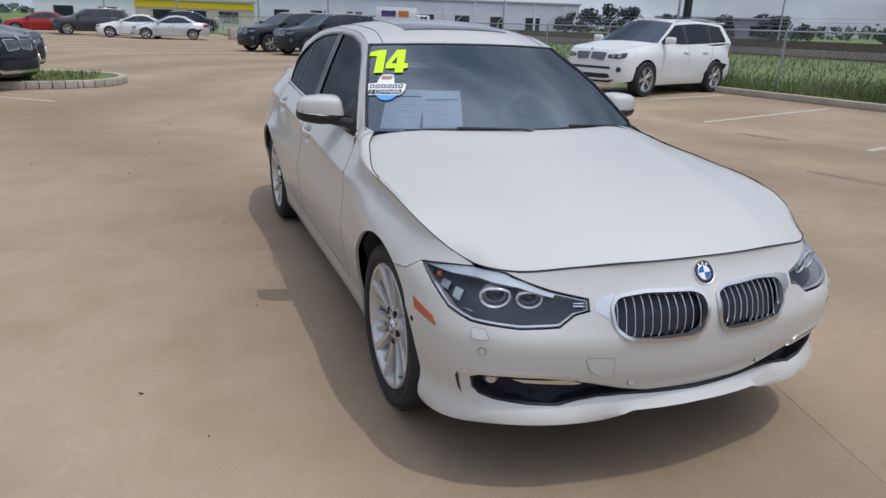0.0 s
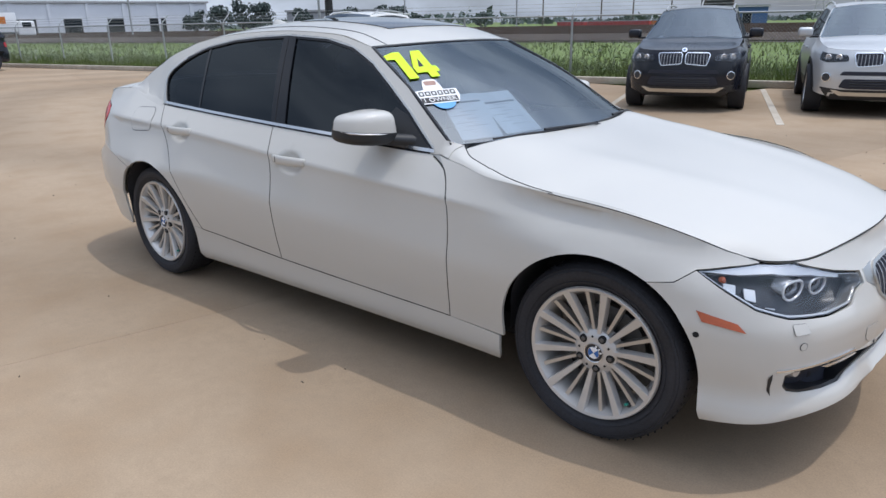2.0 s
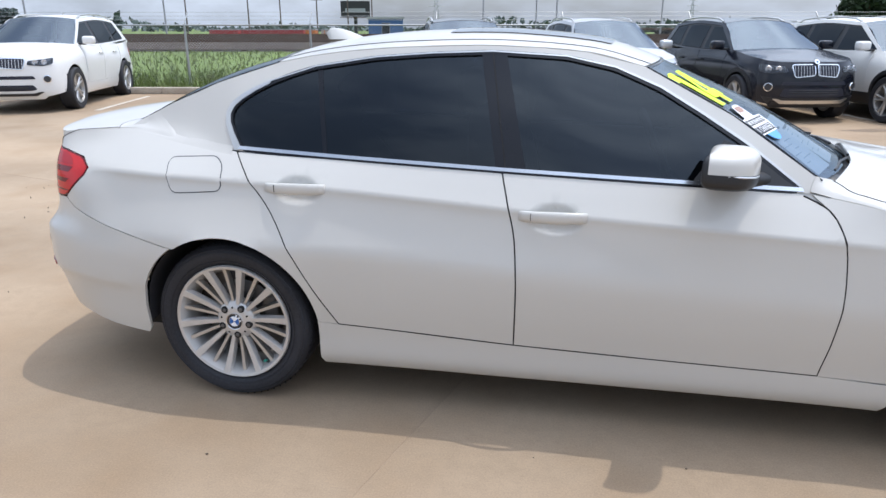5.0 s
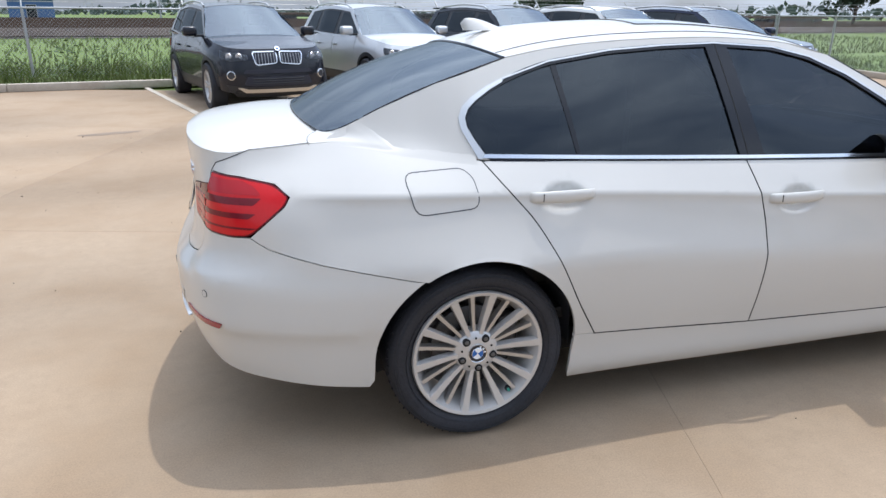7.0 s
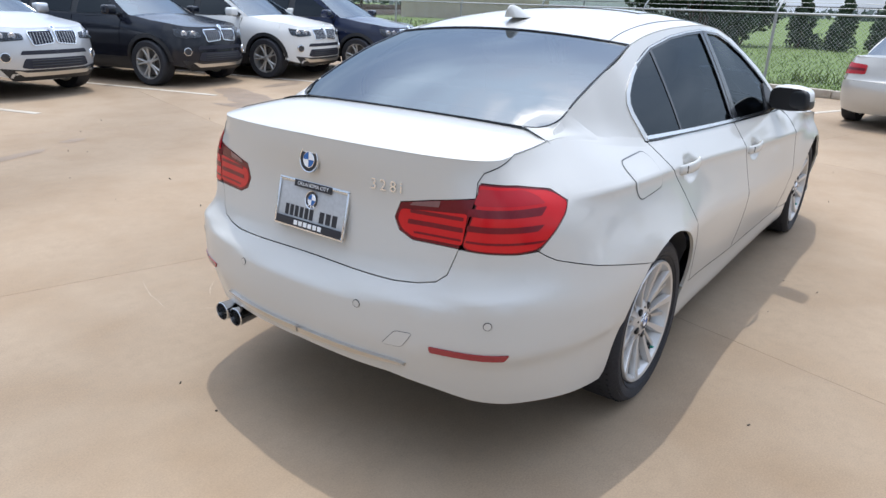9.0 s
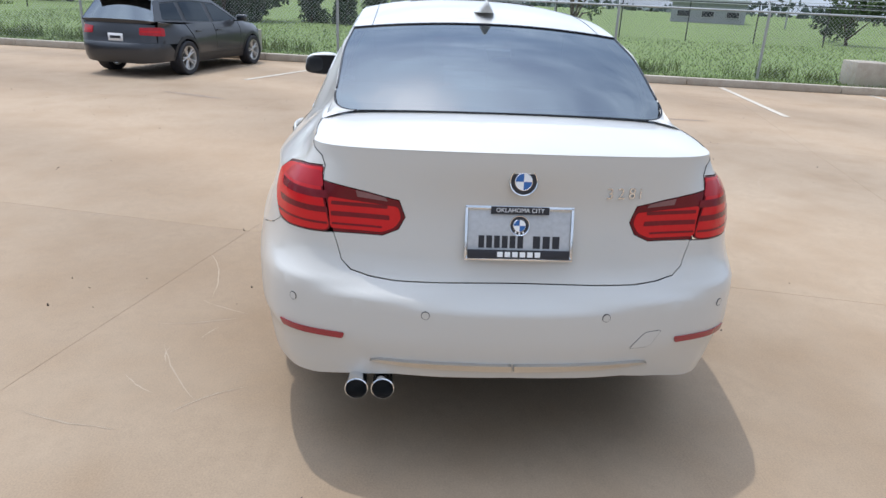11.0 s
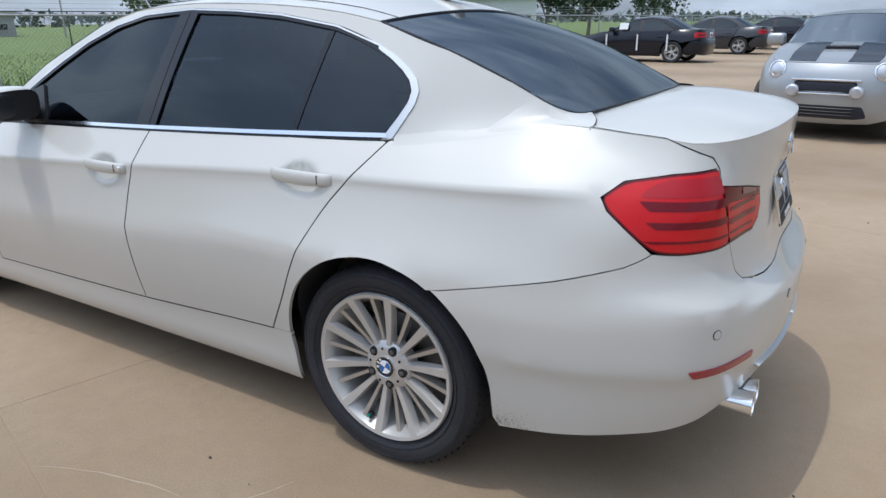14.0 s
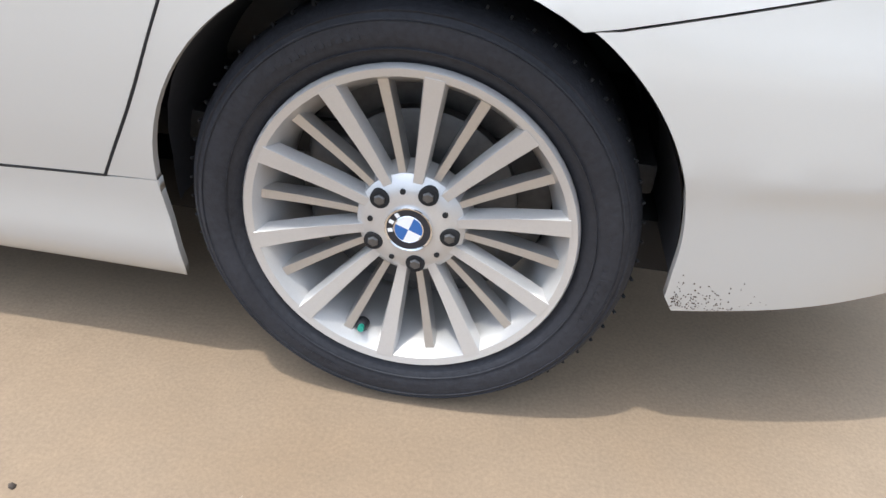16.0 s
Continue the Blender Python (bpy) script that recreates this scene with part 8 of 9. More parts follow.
MATS["MARKS"].materials.append(RUBBER)
BOLT = lathe([(0.0, -0.009), (0.0062, -0.009), (0.0085, -0.0105), (0.0088, -0.02)], 6)
bolt_me = bpy.data.meshes.new("bolt")
BOLT.to_mesh(bolt_me)
BOLT.free()
bolt_me.materials.append(IRON)
hole_me = bpy.data.meshes.new("bolt_hole")
HOLE = lathe([(0.0, -0.0125), (0.0130, -0.0125), (0.0145, -0.0135), (0.0145, -0.024)], 20)
HOLE.to_mesh(hole_me)
HOLE.free()
hole_me.materials.append(DARK)
DISC = lathe([(0.0, -0.15), (0.203, -0.15), (0.203, -0.153), (0.0, -0.155), (0.0, -0.118), (0.06, -0.118), (0.06, -0.095), (0.145, -0.095), (0.150, -0.098), (0.150, -0.12), (0.06, -0.12)], 48)
disc_me = bpy.data.meshes.new("disc")
DISC.to_mesh(disc_me)
DISC.free()
disc_me.materials.append(IRON)

for cx, side, turn in ((1.405, -1, 8), (-1.405, -1, 12), (1.405, 1, 0), (-1.405, 1, 29)):
    base = pose(cx, side * 0.818, 0.3275) @ Matrix.Diagonal((1, side, 1, 1)) @ pose(0, 0, 0, 0, turn, 0)
    wheel = link("wheel", MATS["RIM"], None, sedan, "silver multi-spoke alloy wheel", loc=base)
    tyre = link("tyre", MATS["TYRE"], None, wheel, "black road tyre")
    tagged(link("tread_pattern", MATS["CUTS"], None, tyre), kind="stuff")
    tagged(link("sidewall_lettering", MATS["MARKS"], None, tyre), kind="stuff")
    link("hub", MATS["HUB"], None, wheel)
    for k in range(10):
        a = 36 * k + 18
        link("broad_spoke", THICK, None, wheel, loc=pose(0, 0, 0, 0, a, 0))
        link("slim_spoke", THIN, None, wheel, loc=pose(0, -0.010, 0, 0, a + 18, 0))
    for k in range(5):
        a = 72 * k
        link("bolt_hole", hole_me, None, wheel, loc=pose(0.060 * math.cos(radians(a)), 0, 0.060 * math.sin(radians(a))))
        link("wheel_bolt", bolt_me, None, wheel, loc=pose(0.060 * math.cos(radians(a)), 0, 0.060 * math.sin(radians(a))))
    for k in range(5):
        a = 72 * k + 36
        part("small_hole", lathe([(0, -0.0135), (0.0042, -0.0135), (0.0045, -0.02)], 10), DARK, wheel, loc=pose(0.058 * math.cos(radians(a)), 0, 0.058 * math.sin(radians(a))))
    part("centre_cap", lathe([(0, -0.013), (0.032, -0.013), (0.037, -0.015), (0.038, -0.022)], 28), INK, wheel)
    badge(wheel, (0, -0.0130, 0), (0, 1, 0), 0.036, 40)
    link("brake_disc", disc_me, None, wheel)
    part("brake_caliper", boxed((0.07, 0.07, 0.17), (0.13 * (1 if cx < 0 else -1), -0.10, 0.02), 0.02, 3), IRON, wheel, loc=pose(0, 0, 0, 0, -turn, 0))
    valve = part("valve", lathe([(0, 0.006), (0.007, 0.004), (0.011, -0.002), (0.012, -0.012)], 16), BLACK, wheel, loc=pose(0, 0, 0, 0, -49, 0) @ pose(0, -0.016, -0.206, 20))
    part("valve_cap", tube([(0, 0.004, 0), (0, 0.016, 0)], 0.0052, 10), pbr("green valve cap", (0.02, 0.28, 0.20), 0.4), valve)

# road dirt flung on the bumper behind the rear wheel
dirt = bmesh.new()
g_ = np.random.default_rng(3)
for i in range(150):
    dx, dz = abs(g_.normal()) * 0.045, abs(g_.normal()) * 0.022
    s_, z_ = X(-1.792 - dx), 0.256 + dz
    p_, q_ = Vector(SEDAN(s_, z_)[0]), Vector(SEDAN(s_ + 0.01, z_)[0])
    n_ = (q_ - p_).cross(Vector((0, 0, 1))).normalized()
    n_ = n_ if n_.y > 0 else -n_
    r_ = g_.uniform(0.0004, 0.0013)
    bmesh.ops.create_icosphere(dirt, subdivisions=1, radius=1, matrix=Matrix.Translation(p_ + n_ * 0.0006) @ n_.to_track_quat("Z", "Y").to_matrix().to_4x4() @ Matrix.Diagonal((r_, r_, 0.0006, 1)))
tagged(part("road_dirt", dirt, pbr("brown road dirt", (0.10, 0.065, 0.045), 0.9), sedan), kind="stuff")


# ---- parked cars ----
def car_wheel(r, w, spokes, material, double=True):
    """Meshes of one wheel, axis along y, outer face at -y."""
    k = r * 0.69
    tyre = lathe([(k, -w * 0.42), (k + 0.012, -w * 0.5), (r * 0.93, -w * 0.52), (r * 0.985, -w * 0.44), (r, -w * 0.3), (r, w * 0.3), (r * 0.985, w * 0.44), (k + 0.012, w * 0.5), (k, w * 0.42)], 36, closed=True)
    rim = lathe([(k + 0.006, -w * 0.46), (k - 0.012, -w * 0.45), (k - 0.02, -w * 0.36), (k - 0.035, w * 0.1), (k - 0.03, w * 0.44), (k + 0.004, w * 0.44)], 32)
    disc = lathe([(0, -w * 0.05), (k - 0.05, -w * 0.05), (k - 0.05, w * 0.06), (0, w * 0.06)], 24)
    hub = lathe([(0, -w * 0.40), (k * 0.16, -w * 0.40), (k * 0.24, -w * 0.36), (k * 0.26, -w * 0.1)], 18)
    sp = bmesh.new()
    for off in ((-7, 7) if double else (0,)):
        a = radians(off)
        wd = 0.016 if double else 0.032
        pts = []
        for rr, yy in ((k * 0.16, -w * 0.38), (k * 0.6, -w * 0.37), (k - 0.012, -w * 0.43)):
            f = 0.35 + 0.65 * rr / k if double else 1
            cx, cz = rr * math.cos(a * f * 1.6), rr * math.sin(a * f * 1.6)
            tx, tz = -math.sin(a), math.cos(a)
            pts.append([sp.verts.new((cx + tx * q * wd, yy + e, cz + tz * q * wd)) for q, e in ((-1, 0.03), (-0.75, 0), (0.75, 0), (1, 0.03))])
        for p, q in zip(pts, pts[1:]):
            for i in range(3):
                sp.faces.new((p[i], p[i + 1], q[i + 1], q[i]))
    bmesh.ops.recalc_face_normals(sp, faces=sp.faces)
    out = {}
    for nm, b, m in (("tyre", tyre, RUBBER), ("rim", rim, material), ("brake_disc", disc, IRON), ("hub", hub, material), ("spoke", sp, material)):
        me = bpy.data.meshes.new(nm)
        b.to_mesh(me)
        b.free()
        me.materials.append(m)
        me.shade_smooth()
        out[nm] = me
    out["n"] = spokes
    return out


def cut_arch(surf, cx, r, a0, a1, zc, k=16):
    return [(surf.at_x(cx + r * math.cos(radians(a0 + (a1 - a0) * i / k))), zc + r * math.sin(radians(a0 + (a1 - a0) * i / k))) for i in range(k + 1)]


def build_car(name, label, category, group, paint, S):
    """A parked car from its main sizes. Axes: ahead +x, left +y, origin on the ground at the middle of the wheelbase."""
    car = thing(name, label, category, group)
    wb, w, r = S["wb"], S["w"], S["r"]
    xa, xr = wb / 2, -wb / 2
    xn, xt = S["nose"], S["tail"]
    zh, zc, zb, zr = S["hood"], S["cowl"], S["belt"], S["roof"]
    xc, x1, x2, xd, zd = S["xc"], S["x1"], S["x2"], S["xd"], S["deck"]
    z0 = S.get("low", 0.20)
    suv = S.get("suv", False)
    lowmat = BLACK if suv and S.get("clad", True) else paint
    surf = Wall(
        contour=[(xn, 0), (xn, 0.16), (xn - 0.02, 0.36), (xn - 0.07, 0.58 * w / 0.93), (xn - 0.20, w - 0.13), (xn - 0.42, w - 0.05), (xa, w - 0.01), (0.5, w - 0.03), (-0.5, w - 0.03),
                 (xr, w), (xt + 0.42, w - 0.04), (xt + 0.20, w - 0.11), (xt + 0.06, 0.6 * w / 0.93), (xt + 0.01, 0.36), (xt, 0.14), (xt, 0)],
        sections=[
            (xn, 0, [(z0, 0.10), (z0 + 0.1, 0.02), (0.5, 0.0), (zh - 0.25, 0.02), (zh - 0.08, 0.05), (zh + 0.05, 0.12)]),
            (xn - 0.3, w - 0.09, [(z0, 0.08), (z0 + 0.1, 0.02), (0.55, 0.0), (zh - 0.2, 0.02), (zh, 0.08), (zh + 0.1, 0.13)]),
            (xa, w - 0.01, [(z0, 0.07), (0.4, 0.04), (0.65, 0.0), (zh - 0.15, 0.005), (zh, 0.04), (zh + 0.1, 0.09)]),
            (0, w - 0.03, [(z0, 0.09), (z0 + 0.08, 0.03), (0.45, 0.025), (0.62, 0.012), (zb - 0.22, 0.0), (zb - 0.18, 0.012), (zb, 0.05), (zb + 0.1, 0.09)]),
            (xr, w, [(z0, 0.08), (0.4, 0.04), (0.7, 0.0), (zb - 0.2, 0.012), (zb - 0.15, 0.03), (zb, 0.06), (zb + 0.15, 0.12)]),
            (xt + 0.3, w - 0.07, [(z0, 0.08), (0.4, 0.02), (0.6, 0.0), (0.75, 0.02), (zd - 0.1, 0.06), (zd, 0.09), (zd + 0.1, 0.14)]),
            (xt, 0, [(z0, 0.12), (0.4, 0.02), (0.55, 0.0), (0.66, 0.01), (0.72, 0.07), (zd - 0.15, 0.09), (zd, 0.12), (zd + 0.1, 0.16)])],
        shoulder=[(xn - 0.11, 0, zh - 0.05), (xn - 0.13, 0.4, zh - 0.05), (xn - 0.22, 0.62 * w / 0.93, zh - 0.04), (xn - 0.5, w - 0.16, zh + 0.01), (xa, w - 0.14, zh + 0.45 * (zc - zh)),
                  (xc, w - 0.13, zc), (0, w - 0.10, zb), (-1.0, w - 0.09, zb + 0.03), (xr, w - 0.11, zb + 0.5 * (zd - zb)), (xd, w - 0.19, zd if xd > xt + 0.5 else zb + 0.06),
                  (xt + 0.22, w - 0.24, zd), (xt + 0.15, 0.4, zd), (xt + 0.13, 0, zd)])
    X_ = surf.at_x
    top = lambda x: (X_(x), float(surf.top(X_(x))))
    tops = lambda a, b, k=10: [top(x) for x in np.linspace(a, b, k)]
    ra = r + 0.05
    zs = z0 + (0.20 if suv else 0.10)
    lamp_s = [surf.at_y(y) for y in S["lamp_y"]]
    zl0, zl1 = S["lamp_z"]
    corner = surf.near(xn - 0.28, w - 0.16)
    for sd in (1, -1):
        on_ = lambda p: [(sd * s, z) for s, z in p]
        x_end = xn - 0.50
        fend = [(X_(x_end), zl1 - 0.02)] + tops(x_end, xc, 8) + tops(xc, 0.86, 3)[1:] + [(X_(0.82), 0.6), (X_(0.80), zs), (X_(xa - ra), zs)] + cut_arch(surf, xa, ra, 176, 40, r)[1:] + [(X_(xa + ra * 0.9), 0.66)]
        part("front_fender", skin(surf, on_(fend), 0.09), paint, car)
        d1 = tops(0.84, -0.26, 8) + [(X_(-0.22), 0.6), (X_(-0.22), zs), (X_(0.80), zs), (X_(0.82), 0.6)]
        fd = part("front_door", skin(surf, on_(d1), 0.10), paint, car)
        xe = xr + 0.10
        d2 = tops(-0.28, xe, 8) + [(X_(xr + ra * 0.72), r + ra * 0.85), (X_(xr + ra * 1.0), r + ra * 0.35), (X_(xr + ra + 0.03), zs), (X_(-0.22), zs), (X_(-0.22), 0.6)]
        rdr = part("rear_door", skin(surf, on_(d2), 0.10), paint, car)
        for dd, hx in ((fd, -0.10), (rdr, -0.95)):
            hp = surf(sd * X_(hx), zb - 0.14)[0]
            part("handle", boxed((0.22, 0.035, 0.03), (hx, hp[1] + sd * 0.018, zb - 0.14), 0.012, 2), paint if not S.get("chrome") else CHROME, dd)
        sill = [(X_(xa - ra), zs), (X_(xr + ra), zs), (X_(xr + ra), z0), (X_(xa - ra), z0)]
        part("side_sill", skin(surf, on_(sill), 0.12, gap=0.001), lowmat, car)
        qt = [top(xe - 0.02)] + tops(xe - 0.05, xt + 0.24, 8) + [(X_(xt + 0.2), 0.70), (X_(xt + 0.45), 0.68)] + cut_arch(surf, xr, ra, 130, 15, r)
        part("rear_quarter_panel", skin(surf, on_(qt), 0.09), paint, car)
        if suv and S.get("clad", True):
            for cx in (xa, xr):
                ringp = cut_arch(surf, cx, ra + 0.055, 175, 5, r) + cut_arch(surf, cx, ra - 0.01, 5, 175, r)
                part("arch_cladding", skin(surf, on_(ringp), 0.08, gap=0, off=0.006, depth=0.03), BLACK, car)
        # lamps
        L0, L1 = lamp_s
        if S.get("round_lamps"):
            p = surf(sd * (L0 + L1) / 2, (zl0 + zl1) / 2)[0]
            hl = part("headlight", lathe([(0, 0.03), (0.06, 0.028), (0.085, 0.014), (0.088, 0.0)], 20, "X"), LAMPBOWL, car, loc=Matrix.Translation(Vector(p)) @ pose(0, 0, 0, 0, -14, sd * 18))
            part("lamp_ring", lathe([(0.084, 0.0), (0.088, 0.024), (0.1, 0.02), (0.104, 0.0)], 24, "X"), CHROME, hl)
        else:
            hd = round_corners([(L0, zl0 + 0.02), (L0 + 0.02, zl1 - 0.03), (L1 - 0.1, zl1), (L1 + 0.07, zl1 + 0.02), (L1, zl0 + 0.03), (L1 - 0.16, zl0)], 0.03, 3)
            hl = part("headlight", skin(surf, on_(hd), 0.05, gap=0, off=0.004, depth=0.02), LAMPMID, car, "clear headlight over a grey bowl")
            part("lamp_cover", skin(surf, on_(shrink(hd, 0.004)), 0.05, gap=0, off=0.016, depth=0.004), CLEAR, hl)
            for f in (0.33, 0.68):
                q = surf(sd * (L0 + (L1 - L0) * f), (zl0 + zl1) / 2 + 0.005)[0]
                part("lamp_ring", lathe([(0, 0.004), (0.03, 0.010), (0.042, 0.012), (0.05, 0.0)], 16, "X"), LAMPBOWL, hl, loc=Matrix.Translation(Vector(q)) @ pose(0, 0, 0, 0, 0, sd * (18 + 25 * f)))
        if S.get("fog"):
            q = surf(sd * surf.at_y(S["fog"][0]), S["fog"][1])[0]
            fl = part("fog_lamp", lathe([(0, 0.014), (0.045, 0.012), (0.055, 0.0)], 16, "X"), LAMPMID, car, loc=Matrix.Translation(Vector(q)) @ pose(0, 0, 0, 0, 0, sd * 28))
            part("lamp_ring", lathe([(0.052, 0.0), (0.056, 0.018), (0.066, 0.016), (0.07, 0.0)], 18, "X"), CHROME if suv else BLACK, fl)
        # grille
        if S.get("kidney"):
            g0, g1, gz0, gz1 = S["kidney"]
            kp = round_corners([(g0, gz0 + 0.03), (g0, gz1), (g1 - 0.02, gz1 - 0.005), (g1, gz1 - 0.04), (g1 - 0.05, gz0)], 0.045, 4)
            gr = part("grille_frame", skin(surf, on_(kp), 0.06, holes=[on_(shrink(kp, 0.014))], gap=0, off=0.016, depth=0.03), CHROME, car)
            part("grille_back", skin(surf, on_(shrink(kp, 0.012)), 0.06, gap=0, off=0.004, depth=0), CAVITY, gr)
            for i in range(7):
                sv_ = g0 + 0.02 + (g1 - g0 - 0.05) * (i + 0.5) / 7
                a_, b_ = surf(sd * sv_, gz0 + 0.03)[0], surf(sd * sv_, gz1 - 0.02)[0]
                part("grille_bar", tube([Vector(a_) + Vector((0.012, 0, 0)), Vector((a_ + b_) / 2) + Vector((0.014, 0, 0)), Vector(b_) + Vector((0.012, 0, 0))], 0.0045, 5), SATIN if suv else GLOSSBLACK, gr)
        # tail lamps
        t0, t1, tz0, tz1 = S["tail_lamp"]
        T0, T1 = surf.at_y(t0, True), surf.near(xt + 0.36, w - 0.06) if t1 is None else surf.at_y(t1, True)
        tl = round_corners([(T0, tz0 + 0.02), (T0, tz1 - 0.02), (T1 + 0.1, tz1), (T1 - 0.02, tz1 - 0.03), (T1, tz0)], 0.03, 3)
        tp = part("tail_lamp", skin(surf, on_(tl), 0.05, gap=0, off=0.010, depth=0.02), RED, car, "red tail lamp")
        zz = (tz0 + tz1) / 2
        part("lamp_strip", skin(surf, on_([(T0 - 0.02, zz - 0.02), (T0 - 0.02, zz + 0.015), (T1 + 0.1, zz + 0.015), (T1 + 0.1, zz - 0.02)]), 0.05, gap=0, off=0.014, depth=0.004), DEEPRED if not suv else BRIGHTRED, tp)
    # bumpers
    sF = X_(xa + ra * 0.86)
    bump = [(sF, r + ra * 0.52), (X_(xn - 0.5) - 0.002, zl1 - 0.06), (X_(xn - 0.5) - 0.002, top(xn - 0.5)[1] - 0.003)] + [(float(s), float(surf.top(s)) - 0.003) for s in np.linspace(X_(xn - 0.52), surf.at_y(0.5), 7)] + [(surf.at_y(0.45), float(surf.top(surf.at_y(0.45))) - 0.004), (surf.at_y(0.1), float(surf.top(surf.at_y(0.1))) - 0.004)]
    bump_low = [(X_(xa + ra * 0.99), z0 + 0.12), (surf.at_y(0.5), z0 + 0.02), (surf.at_y(0.1), z0)]
    poly = [(s, z) for s, z in bump] + [(-s, z) for s, z in reversed(bump)] + [(-s, z) for s, z in bump_low] + [(s, z) for s, z in reversed(bump_low)]
    part("front_bumper", skin(surf, poly, 0.07, gap=0.001), paint, car)
    iz0, iz1, iy = S["intake"]
    si = surf.at_y(iy)
    ip_ = round_corners([(-si, iz0 + 0.02), (-si + 0.06, iz1), (si - 0.06, iz1), (si, iz0 + 0.02), (si - 0.12, iz0), (-si + 0.12, iz0)], 0.03, 3)
    intake = part("air_intake", skin(surf, ip_, 0.07, gap=0, off=0.004, depth=0.01), CAVITY, car)
    for zz in np.linspace(iz0 + 0.04, iz1 - 0.03, 3):
        sq = np.linspace(-si + 0.14, si - 0.14, 12)
        part("intake_bar", tube([Vector(p) + Vector((0.008, 0, 0)) for p in surf(sq, np.full_like(sq, zz))], 0.008, 5), BLACK, intake)
    if suv:
        sw = surf.at_y(0.70)
        part("lower_cladding", skin(surf, round_corners([(-sw + 0.05, z0 + 0.01), (-sw - 0.1, iz0 + 0.02), (-si + 0.03, iz0 - 0.012), (si - 0.03, iz0 - 0.012), (sw + 0.1, iz0 + 0.02), (sw - 0.05, z0 + 0.01)], 0.03, 3), 0.08, gap=0, off=0.004, depth=0.01), BLACK if S.get("skid", True) else paint, car)
        part("skid_plate", skin(surf, round_corners([(-si + 0.02, z0 + 0.075), (-si - 0.10, iz0 - 0.02), (-si - 0.03, iz0 - 0.02), (-si + 0.06, iz0 - 0.045), (si - 0.06, iz0 - 0.045), (si + 0.03, iz0 - 0.02), (si + 0.10, iz0 - 0.02), (si - 0.02, z0 + 0.075)], 0.015, 3), 0.06, gap=0, off=0.012, depth=0.02), SATIN if S.get("skid", True) else BLACK, car)
        part("upper_intake", skin(surf, round_corners([(-si, 0.60), (-si + 0.04, 0.655), (si - 0.04, 0.655), (si, 0.60)], 0.02, 3), 0.07, gap=0, off=0.004, depth=0.01), CAVITY, car)
    zt_ = S.get("rear_cut", 0.70)
    rb = [(X_(xr - ra * 0.95), r + ra * 0.30), (X_(xt + 0.45), zt_ - 0.02), (X_(xt + 0.2), zt_), (surf.at_y(0.1, True), zt_)]
    rl = [(X_(xr - ra * 0.99), z0 + 0.10), (surf.at_y(0.5, True), z0 + 0.04), (surf.at_y(0.1, True), z0 + 0.04)]
    poly = rb + [(2 * surf.length - s, z) for s, z in reversed(rb)] + [(2 * surf.length - s, z) for s, z in rl] + [(s, z) for s, z in reversed(rl)]

    def round_back(s, z):
        s = np.asarray(s, float)
        q = surf(np.minimum(s, 2 * surf.length - s), z)
        q[:, 1] *= np.where(s > surf.length, -1, 1)
        return q
    part("rear_bumper", skin(round_back, poly, 0.07, gap=0.001), paint, car)
    ry = surf.near(xt + 0.24, w - 0.2)
    gate = [(ry, zt_ + 0.002), (ry, zd - 0.02), (surf.at_y(0.4, True), zd), (surf.at_y(0.1, True), zd)]
    gp = gate[:1] + gate[1:] + [(2 * surf.length - s, z) for s, z in reversed(gate[1:])] + [(2 * surf.length - gate[0][0], zt_ + 0.002)]
    part("tailgate" if suv or S.get("hatch") else "boot_lid", skin(round_back, gp, 0.07), paint, car)
    pl = part("number_plate", boxed((0.012, 0.31, 0.155), (0, 0, 0), 0.004, 1), WHITE, car, "white plate with dark bars", loc=pose(float(surf(surf.length - 0.001, S["plate"])[0, 0]) - 0.012, 0, S["plate"]))
    part("print_bar", boxed((0.004, 0.22, 0.055), (-0.008, 0, 0)), INK, pl, smooth_=False)
    # bonnet
    sb = surf.near(xn - 0.30, w - 0.17)
    front = surf(np.linspace(-sb, sb, 15), surf.top(np.abs(np.linspace(-sb, sb, 15))))
    sl = np.linspace(sb, X_(xc), 12)
    left_ = surf(sl, surf.top(sl))
    right_ = left_ * [1, -1, 1]
    yc = left_[-1][1]
    q = np.linspace(-1, 1, 13)
    cowl = np.stack([xc + 0.14 * (1 - q ** 2), yc * q, zc + 0.035 * (1 - q ** 2)], 1)
    cowl[0], cowl[-1] = right_[-1], left_[-1]
    part("bonnet", sheet(coons(front, cowl, right_, left_, 16, 14), 0.02, off=0.001), paint, car)
    # cabin
    yb = lambda x: np.interp(-np.asarray(x, float), [-xc - 0.01, 0, 1.0, -xr, -xd], [w - 0.135, w - 0.105, w - 0.10, w - 0.125, w - 0.20 if not suv else w - 0.17])
    zbl = lambda x: np.interp(-np.asarray(x, float), [-xc, 0, 1.0, -xr, -xd], [zc, zb, zb + 0.03, zb + 0.5 * (zd - zb) if not suv else zb + 0.05, zd if not suv else zb + 0.08])
    lean = S.get("lean", 0.40)
    cab = lambda sd: (lambda x, z: np.stack([x, sd * (yb(x) - lean * (z - zbl(x)) - 0.10 * (z - zbl(x)) ** 2), z], 1))
    rline = spline([-x1, -(x1 * 0.5 + x2 * 0.5) - 0.0, -x2], [zr - 0.055, zr, S.get("zr2", zr - 0.06)])
    roofz = lambda x: rline(-np.asarray(x, float)) - 0.035
